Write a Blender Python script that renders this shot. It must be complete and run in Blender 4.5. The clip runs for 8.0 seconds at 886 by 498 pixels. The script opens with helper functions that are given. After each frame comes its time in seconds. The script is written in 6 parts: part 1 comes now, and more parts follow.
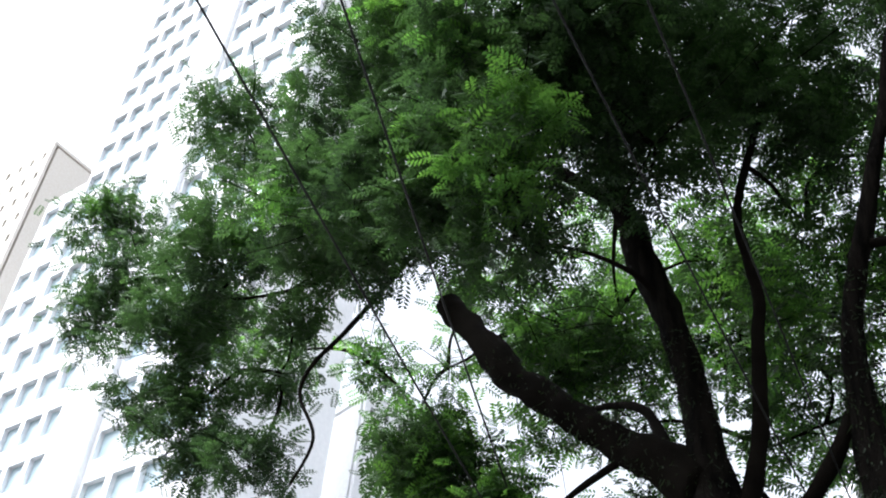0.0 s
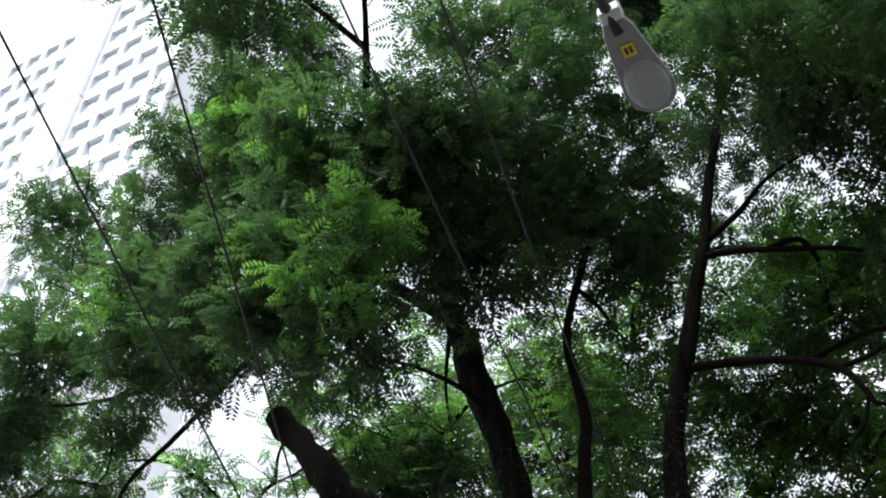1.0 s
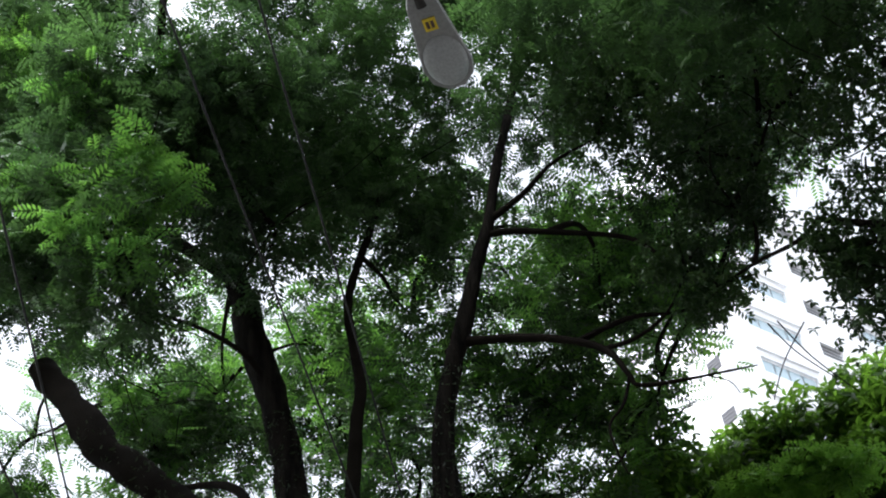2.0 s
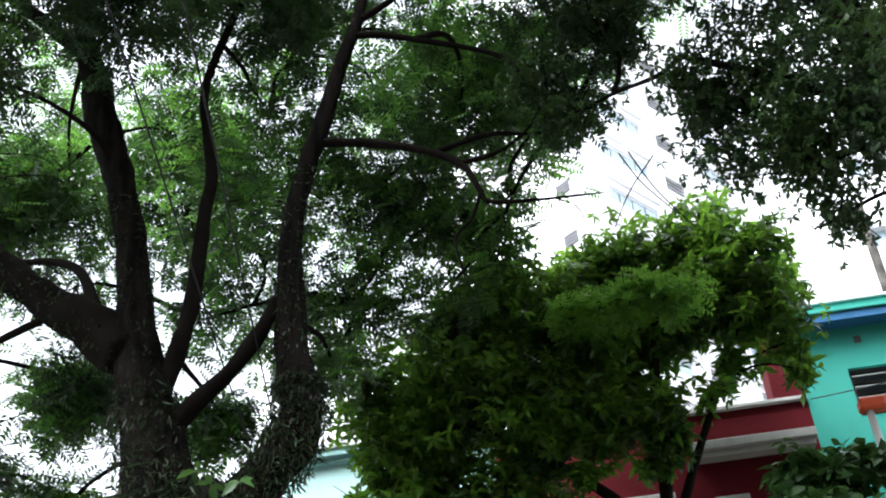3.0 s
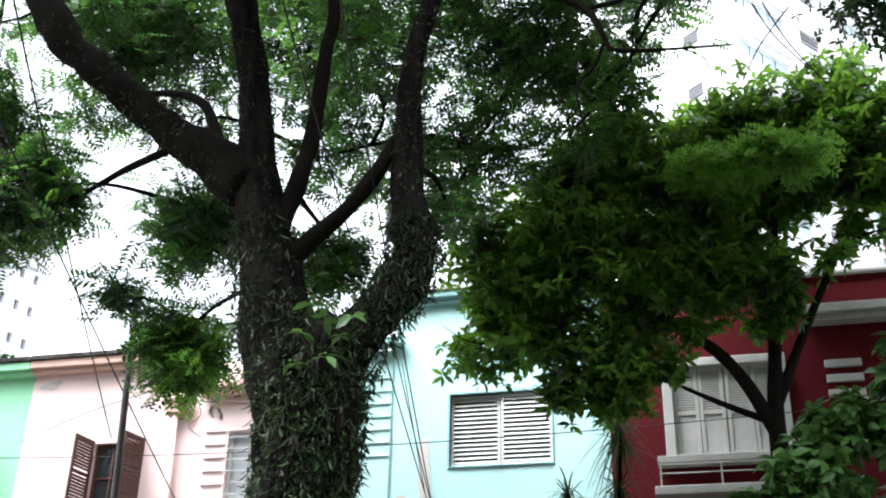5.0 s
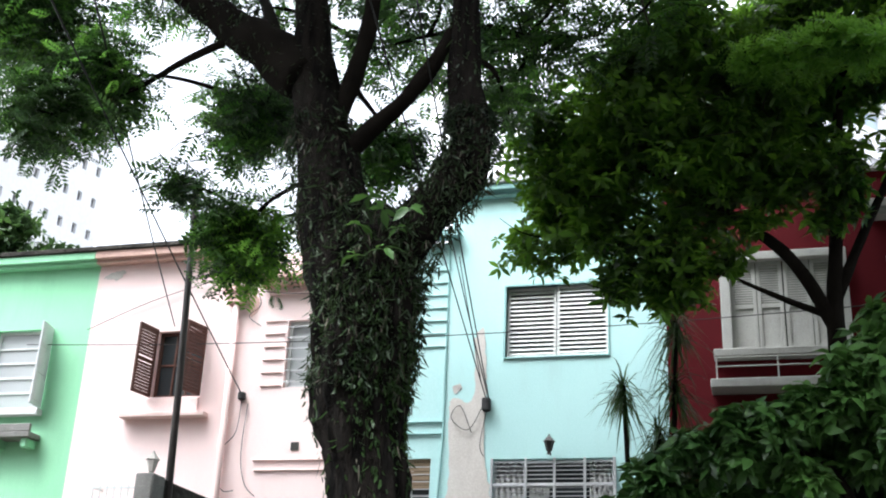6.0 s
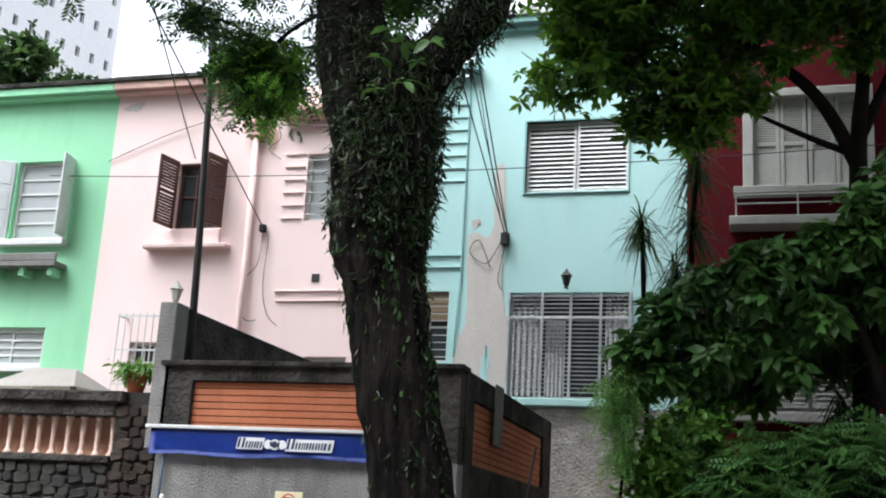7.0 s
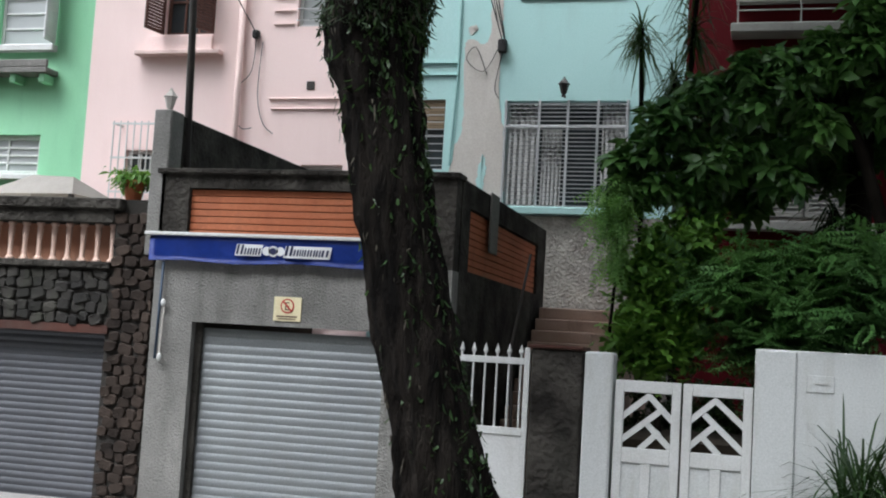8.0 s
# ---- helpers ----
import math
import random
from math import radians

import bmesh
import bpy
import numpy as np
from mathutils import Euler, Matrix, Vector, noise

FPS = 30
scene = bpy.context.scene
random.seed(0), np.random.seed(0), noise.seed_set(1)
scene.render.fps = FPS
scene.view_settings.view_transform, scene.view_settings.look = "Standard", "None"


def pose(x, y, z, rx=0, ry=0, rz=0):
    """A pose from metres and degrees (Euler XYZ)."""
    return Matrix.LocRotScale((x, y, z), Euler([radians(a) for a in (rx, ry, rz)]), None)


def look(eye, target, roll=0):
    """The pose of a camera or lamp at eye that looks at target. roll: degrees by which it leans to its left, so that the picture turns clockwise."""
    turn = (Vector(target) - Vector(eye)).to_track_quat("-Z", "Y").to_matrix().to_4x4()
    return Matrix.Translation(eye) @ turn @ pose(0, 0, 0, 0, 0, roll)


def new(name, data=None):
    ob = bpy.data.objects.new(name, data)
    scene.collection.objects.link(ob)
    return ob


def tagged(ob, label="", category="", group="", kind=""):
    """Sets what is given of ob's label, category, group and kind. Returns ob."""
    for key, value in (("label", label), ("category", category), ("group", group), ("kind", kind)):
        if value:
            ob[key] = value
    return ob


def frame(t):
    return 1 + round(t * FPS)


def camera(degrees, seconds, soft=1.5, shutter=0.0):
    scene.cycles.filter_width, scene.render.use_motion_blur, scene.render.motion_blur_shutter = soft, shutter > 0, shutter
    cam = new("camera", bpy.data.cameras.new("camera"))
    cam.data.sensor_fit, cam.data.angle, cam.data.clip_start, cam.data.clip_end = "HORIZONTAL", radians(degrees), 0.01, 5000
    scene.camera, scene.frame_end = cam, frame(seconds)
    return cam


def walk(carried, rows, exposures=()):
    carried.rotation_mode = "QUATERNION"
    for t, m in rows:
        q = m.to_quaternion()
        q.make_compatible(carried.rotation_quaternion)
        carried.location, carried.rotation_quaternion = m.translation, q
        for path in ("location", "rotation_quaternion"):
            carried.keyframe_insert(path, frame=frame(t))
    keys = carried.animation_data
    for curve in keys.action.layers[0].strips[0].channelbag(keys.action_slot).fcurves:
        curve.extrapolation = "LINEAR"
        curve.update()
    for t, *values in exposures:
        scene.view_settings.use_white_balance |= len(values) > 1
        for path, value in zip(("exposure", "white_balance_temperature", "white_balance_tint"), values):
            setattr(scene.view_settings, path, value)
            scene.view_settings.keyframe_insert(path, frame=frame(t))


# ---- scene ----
cam = camera(41.81, 8.0, soft=2.0)
PATH = [
    (0.0, (0, 0, 2.00), (-4.8283, 5.7354, 8.6176), 6.823),
    (0.5, (0, 0, 2.00), (-4.5595, 5.6839, 8.8486), 6.178),
    (1.0, (0, 0, 2.00), (-3.3005, 5.8762, 9.3876), 1.441),
    (1.5, (0, 0, 2.00), (-2.3535, 6.0999, 9.5666), -2.020),
    (2.0, (0, 0, 2.00), (-1.7045, 6.7874, 9.1432), -5.412),
    (2.2, (0, 0, 2.00), (-1.4660, 7.1127, 8.8746), -6.195),
    (3.3, (0, 0, 2.00), (-0.7329, 8.3423, 7.4653), -4.260),
    (3.5, (0, 0, 2.00), (-0.7234, 8.4481, 7.3016), -3.726),
    (4.0, (0, 0, 2.00), (-0.7622, 8.5623, 7.1093), -3.470),
    (4.5, (0, 0, 2.00), (-1.2334, 8.6002, 6.9512), -0.943),
    (4.7, (0, 0, 2.00), (-1.5754, 8.6012, 6.8516), 0.140),
    (5.8, (0, 0, 2.00), (-2.4721, 8.7854, 6.0873), 2.493),
    (6.0, (0, 0, 2.00), (-2.5311, 8.8789, 5.8417), 2.650),
    (6.5, (0, 0, 2.00), (-2.6460, 9.1382, 5.0808), 2.889),
    (7.0, (0, 0, 2.00), (-2.7485, 9.2877, 4.4869), 3.351),
    (7.5, (0, 0, 2.00), (-2.6990, 9.4783, 3.6964), 4.188),
    (8.0, (0, 0, 2.00), (-2.7027, 9.5885, 2.8699), 3.365),
]
walk(cam, [(t, look(eye, target, roll)) for t, eye, target, roll in PATH], exposures=[(0.0, 1.8, 6050, 10), (2.0, 2.02, 6100, 10), (3.5, 2.62, 6050, 10), (4.5, 2.66, 6050, 10), (6.0, 2.38, 6050, 10), (7.0, 1.97, 6050, 10), (8.0, 1.62, 6050, 10)])
# world, sun and exposure
world = bpy.data.worlds.new("overcast_sky")
scene.world = world
world.use_nodes = True
wn = world.node_tree.nodes
wl = world.node_tree.links
sky = wn.new("ShaderNodeTexSky")
sky.sky_type = "NISHITA"
sky.sun_disc = False
sky.sun_elevation, sky.sun_rotation = radians(60), radians(219)
sky.air_density, sky.dust_density, sky.ozone_density = 1.0, 4.0, 1.0
grey = wn.new("ShaderNodeHueSaturation")
grey.inputs["Saturation"].default_value = 0.16
wl.new(sky.outputs[0], grey.inputs["Color"])
wl.new(grey.outputs[0], wn["Background"].inputs[0])
wn["Background"].inputs[1].default_value = 0.13
sun = new("sun", bpy.data.lights.new("sun", "SUN"))
sun.data.energy, sun.data.angle, sun.data.color = 1.8, radians(40), (1.0, 0.99, 0.97)
sun.matrix_world = look((-14, -9, 42), (0, 8, 4))


# ---- materials ----
def mat(name, color, color2=None, rough=0.8, metal=0.0, scale=6.0, fine=60.0, bump=0.25, spread=0.5, stain=0.0, stain_color=(0.08, 0.07, 0.06), rand=0.0, spec=0.4, depth=0.02, stretch=(1, 1, 1)):
    """A surface with a broad and a fine variation, fine relief and, where asked, streaky stains."""
    m = bpy.data.materials.new(name)
    m.use_nodes = True
    n, l = m.node_tree.nodes, m.node_tree.links
    b = n["Principled BSDF"]
    tc = n.new("ShaderNodeTexCoord")
    mp = n.new("ShaderNodeMapping")
    mp.inputs["Scale"].default_value = stretch
    geo = n.new("ShaderNodeNewGeometry")
    l.new(geo.outputs["Position"], mp.inputs[0])
    a = n.new("ShaderNodeTexNoise")
    a.inputs["Scale"].default_value, a.inputs["Detail"].default_value = scale * 0.25, 6
    f = n.new("ShaderNodeTexNoise")
    f.inputs["Scale"].default_value, f.inputs["Detail"].default_value = fine, 4
    for q in (a, f):
        l.new(mp.outputs[0], q.inputs["Vector"])
    c2 = color2 or tuple(v * 0.72 for v in color)
    ramp = n.new("ShaderNodeMapRange")
    ramp.inputs[1].default_value, ramp.inputs[2].default_value = 0.5 - spread / 2, 0.5 + spread / 2
    l.new(a.outputs[0], ramp.inputs[0])
    mix = n.new("ShaderNodeMix")
    mix.data_type = "RGBA"
    mix.inputs[6].default_value, mix.inputs[7].default_value = (*color, 1), (*c2, 1)
    l.new(ramp.outputs[0], mix.inputs[0])
    out = mix.outputs[2]
    m2 = n.new("ShaderNodeMix")
    m2.data_type, m2.blend_type = "RGBA", "OVERLAY"
    m2.inputs[0].default_value = 0.35
    l.new(out, m2.inputs[6])
    l.new(f.outputs[0], m2.inputs[7])
    out = m2.outputs[2]
    if stain:
        sm = n.new("ShaderNodeMapping")
        sm.inputs["Scale"].default_value = (2.2, 2.2, 0.45)
        l.new(geo.outputs["Position"], sm.inputs[0])
        s = n.new("ShaderNodeTexNoise")
        s.inputs["Scale"].default_value, s.inputs["Detail"].default_value, s.inputs["Roughness"].default_value = 1.6, 8, 0.65
        l.new(sm.outputs[0], s.inputs["Vector"])
        sr = n.new("ShaderNodeMapRange")
        sr.inputs[1].default_value, sr.inputs[2].default_value, sr.inputs[4].default_value = 0.5, 0.78, stain
        l.new(s.outputs[0], sr.inputs[0])
        m3 = n.new("ShaderNodeMix")
        m3.data_type = "RGBA"
        m3.inputs[7].default_value = (*stain_color, 1)
        l.new(sr.outputs[0], m3.inputs[0])
        l.new(out, m3.inputs[6])
        out = m3.outputs[2]
    if rand:
        oi = n.new("ShaderNodeObjectInfo")
        rr = n.new("ShaderNodeMapRange")
        rr.inputs[3].default_value, rr.inputs[4].default_value = 1 - rand, 1 + rand
        l.new(oi.outputs["Random"], rr.inputs[0])
        hs = n.new("ShaderNodeHueSaturation")
        l.new(rr.outputs[0], hs.inputs["Value"])
        l.new(out, hs.inputs["Color"])
        out = hs.outputs[0]
    l.new(out, b.inputs["Base Color"])
    b.inputs["Roughness"].default_value, b.inputs["Metallic"].default_value = rough, metal
    b.inputs["Specular IOR Level"].default_value = spec
    if bump:
        bp = n.new("ShaderNodeBump")
        bp.inputs["Strength"].default_value, bp.inputs["Distance"].default_value = bump, depth
        l.new(f.outputs[0], bp.inputs["Height"])
        l.new(bp.outputs[0], b.inputs["Normal"])
    return m


def leaf_mat(name, dark, light, gloss=0.45, through_light=0.35, glow=2.7, tint=1.0, spec=0.35):
    """Foliage: each leaf its own green, light passing through the blade."""
    m = bpy.data.materials.new(name)
    m.use_nodes = True
    n, l = m.node_tree.nodes, m.node_tree.links
    b = n["Principled BSDF"]
    geo = n.new("ShaderNodeNewGeometry")
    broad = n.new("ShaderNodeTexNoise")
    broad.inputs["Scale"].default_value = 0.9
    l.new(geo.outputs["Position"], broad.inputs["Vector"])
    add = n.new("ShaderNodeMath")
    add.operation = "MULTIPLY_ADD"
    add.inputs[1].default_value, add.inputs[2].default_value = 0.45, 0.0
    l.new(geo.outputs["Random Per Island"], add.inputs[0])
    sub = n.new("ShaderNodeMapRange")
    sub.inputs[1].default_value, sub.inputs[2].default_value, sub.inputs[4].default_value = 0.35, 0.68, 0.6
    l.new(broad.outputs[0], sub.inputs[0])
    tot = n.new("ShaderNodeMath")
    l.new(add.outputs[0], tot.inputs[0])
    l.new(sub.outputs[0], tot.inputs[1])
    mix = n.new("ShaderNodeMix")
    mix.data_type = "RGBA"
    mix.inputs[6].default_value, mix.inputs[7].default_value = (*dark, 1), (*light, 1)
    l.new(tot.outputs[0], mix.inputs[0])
    l.new(mix.outputs[2], b.inputs["Base Color"])
    b.inputs["Roughness"].default_value = gloss
    b.inputs["Specular IOR Level"].default_value = spec
    tr = n.new("ShaderNodeBsdfTranslucent")
    hs = n.new("ShaderNodeHueSaturation")
    hs.inputs["Hue"].default_value, hs.inputs["Saturation"].default_value, hs.inputs["Value"].default_value = 0.485, tint, glow
    l.new(mix.outputs[2], hs.inputs["Color"])
    l.new(hs.outputs[0], tr.inputs[0])
    ms = n.new("ShaderNodeMixShader")
    ms.inputs[0].default_value = through_light
    l.new(b.outputs[0], ms.inputs[1])
    l.new(tr.outputs[0], ms.inputs[2])
    l.new(ms.outputs[0], n["Material Output"].inputs[0])
    return m


def glass_mat(name, tint, rough=0.06):
    m = bpy.data.materials.new(name)
    m.use_nodes = True
    b = m.node_tree.nodes["Principled BSDF"]
    b.inputs["Base Color"].default_value = (*tint, 1)
    b.inputs["Roughness"].default_value = rough
    b.inputs["Specular IOR Level"].default_value = 0.7
    return m


M_GREEN = mat("green_plaster", (0.28, 0.64, 0.37), (0.33, 0.67, 0.42), 0.85, scale=2, stain=0.2, stain_color=(0.14, 0.35, 0.2))
M_PINK = mat("pink_plaster", (0.89, 0.71, 0.68), (0.85, 0.66, 0.63), 0.85, scale=2, stain=0.22, stain_color=(0.72, 0.55, 0.51))
M_PINKTRIM = mat("salmon_trim", (0.70, 0.46, 0.39), None, 0.85, scale=5, stain=0.3, stain_color=(0.3, 0.18, 0.14))
M_PINKPALE = mat("pale_pink_trim", (0.86, 0.66, 0.62), None, 0.85, scale=5, stain=0.25, stain_color=(0.55, 0.38, 0.33))
# white greyed for the shade on the red house, with weather stains over it
M_SHADEWHITE = mat("shaded_stained_white", (0.40, 0.40, 0.37), (0.33, 0.33, 0.305), 0.7, scale=5, stain=0.45, stain_color=(0.18, 0.17, 0.145))
M_TEAL = mat("aqua_plaster", (0.405, 0.64, 0.62), (0.45, 0.675, 0.655), 0.85, scale=2, stain=0.28, stain_color=(0.35, 0.48, 0.47))
M_TEALTRIM = mat("aqua_trim", (0.27, 0.47, 0.455), None, 0.8, scale=5, stain=0.45, stain_color=(0.13, 0.2, 0.19))
M_PATCH = mat("bare_render", (0.50, 0.465, 0.42), (0.57, 0.54, 0.50), 0.9, scale=5, bump=0.2, stain=0.3, stain_color=(0.36, 0.33, 0.30))
M_RED = mat("red_plaster", (0.066, 0.0045, 0.007), (0.085, 0.006, 0.009), 0.85, scale=2, stain=0.35, stain_color=(0.05, 0.006, 0.007), spec=0.1)
M_SEA = mat("sea_green_plaster", (0.034, 0.247, 0.196), (0.043, 0.28, 0.225), 0.85, scale=2, stain=0.3, stain_color=(0.035, 0.16, 0.13), spec=0.2)
M_BLUE = mat("blue_paint", (0.018, 0.12, 0.27), None, 0.75, scale=4, stain=0.3, stain_color=(0.02, 0.08, 0.16))
M_WHITE = mat("white_paint", (0.62, 0.63, 0.62), (0.55, 0.56, 0.54), 0.6, scale=5, stain=0.35, stain_color=(0.36, 0.35, 0.31))
M_WHITEDIRTY = mat("weathered_white", (0.57, 0.59, 0.58), (0.5, 0.52, 0.51), 0.8, scale=2.5, stain=0.55, stain_color=(0.34, 0.33, 0.28), bump=0.12)
M_ROUGH = mat("rough_cement", (0.16, 0.157, 0.145), (0.25, 0.245, 0.228), 0.95, scale=6, fine=40, bump=0.9, depth=0.03, spread=0.35, stain=0.75, stain_color=(0.07, 0.07, 0.06))
M_DARKCEM = mat("black_stained_cement", (0.018, 0.016, 0.014), (0.065, 0.06, 0.052), 0.95, scale=9, fine=15, bump=1.0, depth=0.06, spread=0.3, stain=0.7, stain_color=(0.02, 0.021, 0.017), spec=0.15)
M_TERRA = mat("terracotta_cladding", (0.36, 0.105, 0.042), (0.44, 0.15, 0.068), 0.75, scale=9, stain=0.35, stain_color=(0.11, 0.045, 0.028))
M_STONE = mat("field_stone", (0.018, 0.0135, 0.011), (0.052, 0.038, 0.030), 0.9, scale=9, fine=45, bump=0.7, rand=0.45, stain=0.5, stain_color=(0.014, 0.012, 0.010), spec=0.2)
M_MORTAR = mat("dark_mortar", (0.03, 0.027, 0.023), None, 0.95, scale=10, bump=0.6)
M_POST = mat("pale_pink_concrete", (0.72, 0.52, 0.43), (0.6, 0.42, 0.34), 0.85, scale=14, stain=0.4, stain_color=(0.25, 0.18, 0.13))
M_SOOTSTONE = mat("soot_stained_stone", (0.010, 0.009, 0.008), (0.035, 0.032, 0.027), 0.9, scale=9, fine=45, bump=0.7, rand=0.5, stain=0.3, stain_color=(0.03, 0.045, 0.015))
M_BALUSTER = mat("salmon_concrete", (0.62, 0.33, 0.22), (0.5, 0.27, 0.18), 0.85, scale=14, stain=0.5, stain_color=(0.18, 0.12, 0.08))
M_STEEL = mat("galvanised_shutter", (0.25, 0.27, 0.275), (0.21, 0.225, 0.235), 0.4, 0.3, scale=5, bump=0.05, stain=0.4, stain_color=(0.20, 0.20, 0.19))
M_STEELDARK = mat("grey_shutter", (0.088, 0.092, 0.104), (0.066, 0.07, 0.078), 0.5, 0.2, scale=5, bump=0.05, stain=0.5, stain_color=(0.07, 0.07, 0.07))
M_ALU = mat("aluminium", (0.62, 0.63, 0.64), None, 0.4, 0.6, scale=8, bump=0.03)
M_SLAT = mat("white_enamel_slat", (0.76, 0.78, 0.79), None, 0.45, scale=6, bump=0.03)
M_WOOD = mat("dark_wood", (0.07, 0.028, 0.02), (0.11, 0.045, 0.03), 0.6, scale=12, stretch=(6, 6, 1))
M_BLUEBANNER = mat("blue_vinyl", (0.012, 0.05, 0.36), (0.01, 0.04, 0.27), 0.45, scale=6, fine=9, bump=0.35)
M_CONDUIT = mat("blue_grey_conduit", (0.035, 0.06, 0.10), None, 0.6, bump=0.05)
M_BRICKRED = mat("dull_red_lintel", (0.085, 0.03, 0.02), (0.045, 0.02, 0.015), 0.9, scale=9, stain=0.5)
M_STEP = mat("worn_stair_stone", (0.30, 0.20, 0.155), (0.40, 0.30, 0.24), 0.9, scale=7, stain=0.5, stain_color=(0.06, 0.045, 0.035), bump=0.5)
M_PEBBLE = mat("pebbledash", (0.25, 0.235, 0.21), (0.42, 0.40, 0.36), 0.95, scale=16, fine=22, bump=1.0, depth=0.05, spread=0.4, stain=0.4, stain_color=(0.14, 0.13, 0.11))
M_BLACK = mat("black_rubber", (0.018, 0.018, 0.018), None, 0.7, bump=0.1)
M_TANBLIND = mat("tan_blind", (0.30, 0.22, 0.14), None, 0.8, scale=6, bump=0.1)
M_IRON = mat("dark_iron", (0.035, 0.033, 0.032), (0.06, 0.05, 0.045), 0.6, 0.4, scale=12)
M_POLE = mat("painted_pole", (0.60, 0.61, 0.58), (0.42, 0.42, 0.40), 0.7, scale=9, stain=0.5, stain_color=(0.2, 0.2, 0.18))
M_ORANGE = mat("orange_plastic", (0.70, 0.10, 0.03), None, 0.5, bump=0.05)
M_YELLOW = mat("yellow_sticker", (0.75, 0.55, 0.03), None, 0.5, bump=0.0)
M_CREAM = mat("cream_sign", (0.74, 0.66, 0.42), None, 0.6, bump=0.0)
M_INK = mat("sign_ink", (0.09, 0.05, 0.035), None, 0.6, bump=0.0)
M_REDINK = mat("sign_red", (0.45, 0.03, 0.03), None, 0.6, bump=0.0)
M_NAVY = mat("navy_vinyl", (0.03, 0.035, 0.09), None, 0.5, bump=0.0)
M_LETTER = mat("white_vinyl", (0.8, 0.82, 0.84), None, 0.5, bump=0.0)
M_LAMPHEAD = mat("grey_enamel", (0.24, 0.24, 0.235), (0.20, 0.20, 0.195), 0.5, scale=8, bump=0.05)
M_DIFFUSER = mat("clouded_plastic", (0.32, 0.33, 0.325), (0.28, 0.29, 0.285), 0.3, scale=8, bump=0.0)
M_GLASS = glass_mat("window_glass", (0.035, 0.042, 0.045))
M_FROST = glass_mat("ribbed_glass", (0.34, 0.36, 0.36), 0.35)
M_CURTAIN = mat("net_curtain", (0.62, 0.62, 0.60), None, 0.9, scale=4, bump=0.1, stretch=(8, 8, 0.6))
# near-black colour paints the dimness of the rooms behind the windows
M_DARKROOM = mat("painted_room_dark", (0.03, 0.03, 0.029), None, 0.9)
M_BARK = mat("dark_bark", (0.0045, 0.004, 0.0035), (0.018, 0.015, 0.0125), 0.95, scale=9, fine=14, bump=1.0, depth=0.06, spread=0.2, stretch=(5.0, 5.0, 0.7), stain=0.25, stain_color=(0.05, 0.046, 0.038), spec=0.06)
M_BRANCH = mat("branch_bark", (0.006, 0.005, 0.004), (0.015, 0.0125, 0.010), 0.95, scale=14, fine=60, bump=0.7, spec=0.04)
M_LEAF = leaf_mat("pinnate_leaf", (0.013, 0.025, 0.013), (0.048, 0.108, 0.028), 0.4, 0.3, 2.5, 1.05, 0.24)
# young sprays, and a brighter leaf colour for foliage that looks lit from behind
M_YOUNGLIT = leaf_mat("young_and_backlit_leaf", (0.030, 0.09, 0.02), (0.085, 0.20, 0.034), 0.36, 0.44, 2.5, 1.05, 0.38)
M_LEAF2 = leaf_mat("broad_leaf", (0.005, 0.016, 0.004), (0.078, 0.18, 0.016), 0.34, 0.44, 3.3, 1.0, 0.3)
M_LEAF3 = leaf_mat("glossy_bush_leaf", (0.018, 0.057, 0.014), (0.102, 0.226, 0.049), 0.40, 0.18, 1.8, 1.0, 0.4)
M_SHRUB = leaf_mat("bright_shrub_leaf", (0.03, 0.09, 0.014), (0.14, 0.29, 0.042), 0.45, 0.24, 2.0)
M_FERN = leaf_mat("feathery_shrub_leaf", (0.019, 0.060, 0.015), (0.098, 0.225, 0.056), 0.5, 0.22, 2.0)
M_FIG = leaf_mat("dark_small_leaf", (0.012, 0.026, 0.011), (0.036, 0.075, 0.018), 0.42, 0.26, 2.4, 1.05, 0.22)
M_VINE = leaf_mat("climber_leaf", (0.006, 0.014, 0.006), (0.034, 0.062, 0.020), 0.6, 0.12)
M_DRY = leaf_mat("dry_climber_leaf", (0.03, 0.024, 0.015), (0.10, 0.09, 0.065), 0.8, 0.1)
# for fresh shoots, and to brighten dim low tufts by colour
M_FRESHLIT = leaf_mat("fresh_and_brightened_leaf", (0.06, 0.16, 0.02), (0.15, 0.32, 0.04), 0.4, 0.45, 2.2)
M_ASPHALT = mat("asphalt", (0.05, 0.05, 0.052), (0.065, 0.064, 0.062), 0.9, scale=4, fine=90, bump=0.4)
M_PAVE = mat("pavement_concrete", (0.26, 0.25, 0.24), (0.2, 0.195, 0.185), 0.9, scale=5, stain=0.4)
M_EARTH = mat("garden_soil", (0.06, 0.045, 0.03), None, 0.95, scale=8, bump=0.8)
M_TOWER = mat("tower_white", (0.80, 0.81, 0.82), (0.74, 0.75, 0.77), 0.7, scale=0.4, fine=4, bump=0.05)
M_TOWERCREAM = mat("tower_cream", (0.78, 0.73, 0.66), (0.72, 0.68, 0.62), 0.8, scale=0.4, fine=4, bump=0.05)
M_TOWERGLASS = glass_mat("tower_glass", (0.40, 0.50, 0.55), 0.2)
M_TOWERDARK = glass_mat("tower_opening", (0.10, 0.10, 0.11), 0.4)
M_ROOF = mat("roof_tile", (0.22, 0.12, 0.085), None, 0.9, scale=8, stain=0.5)


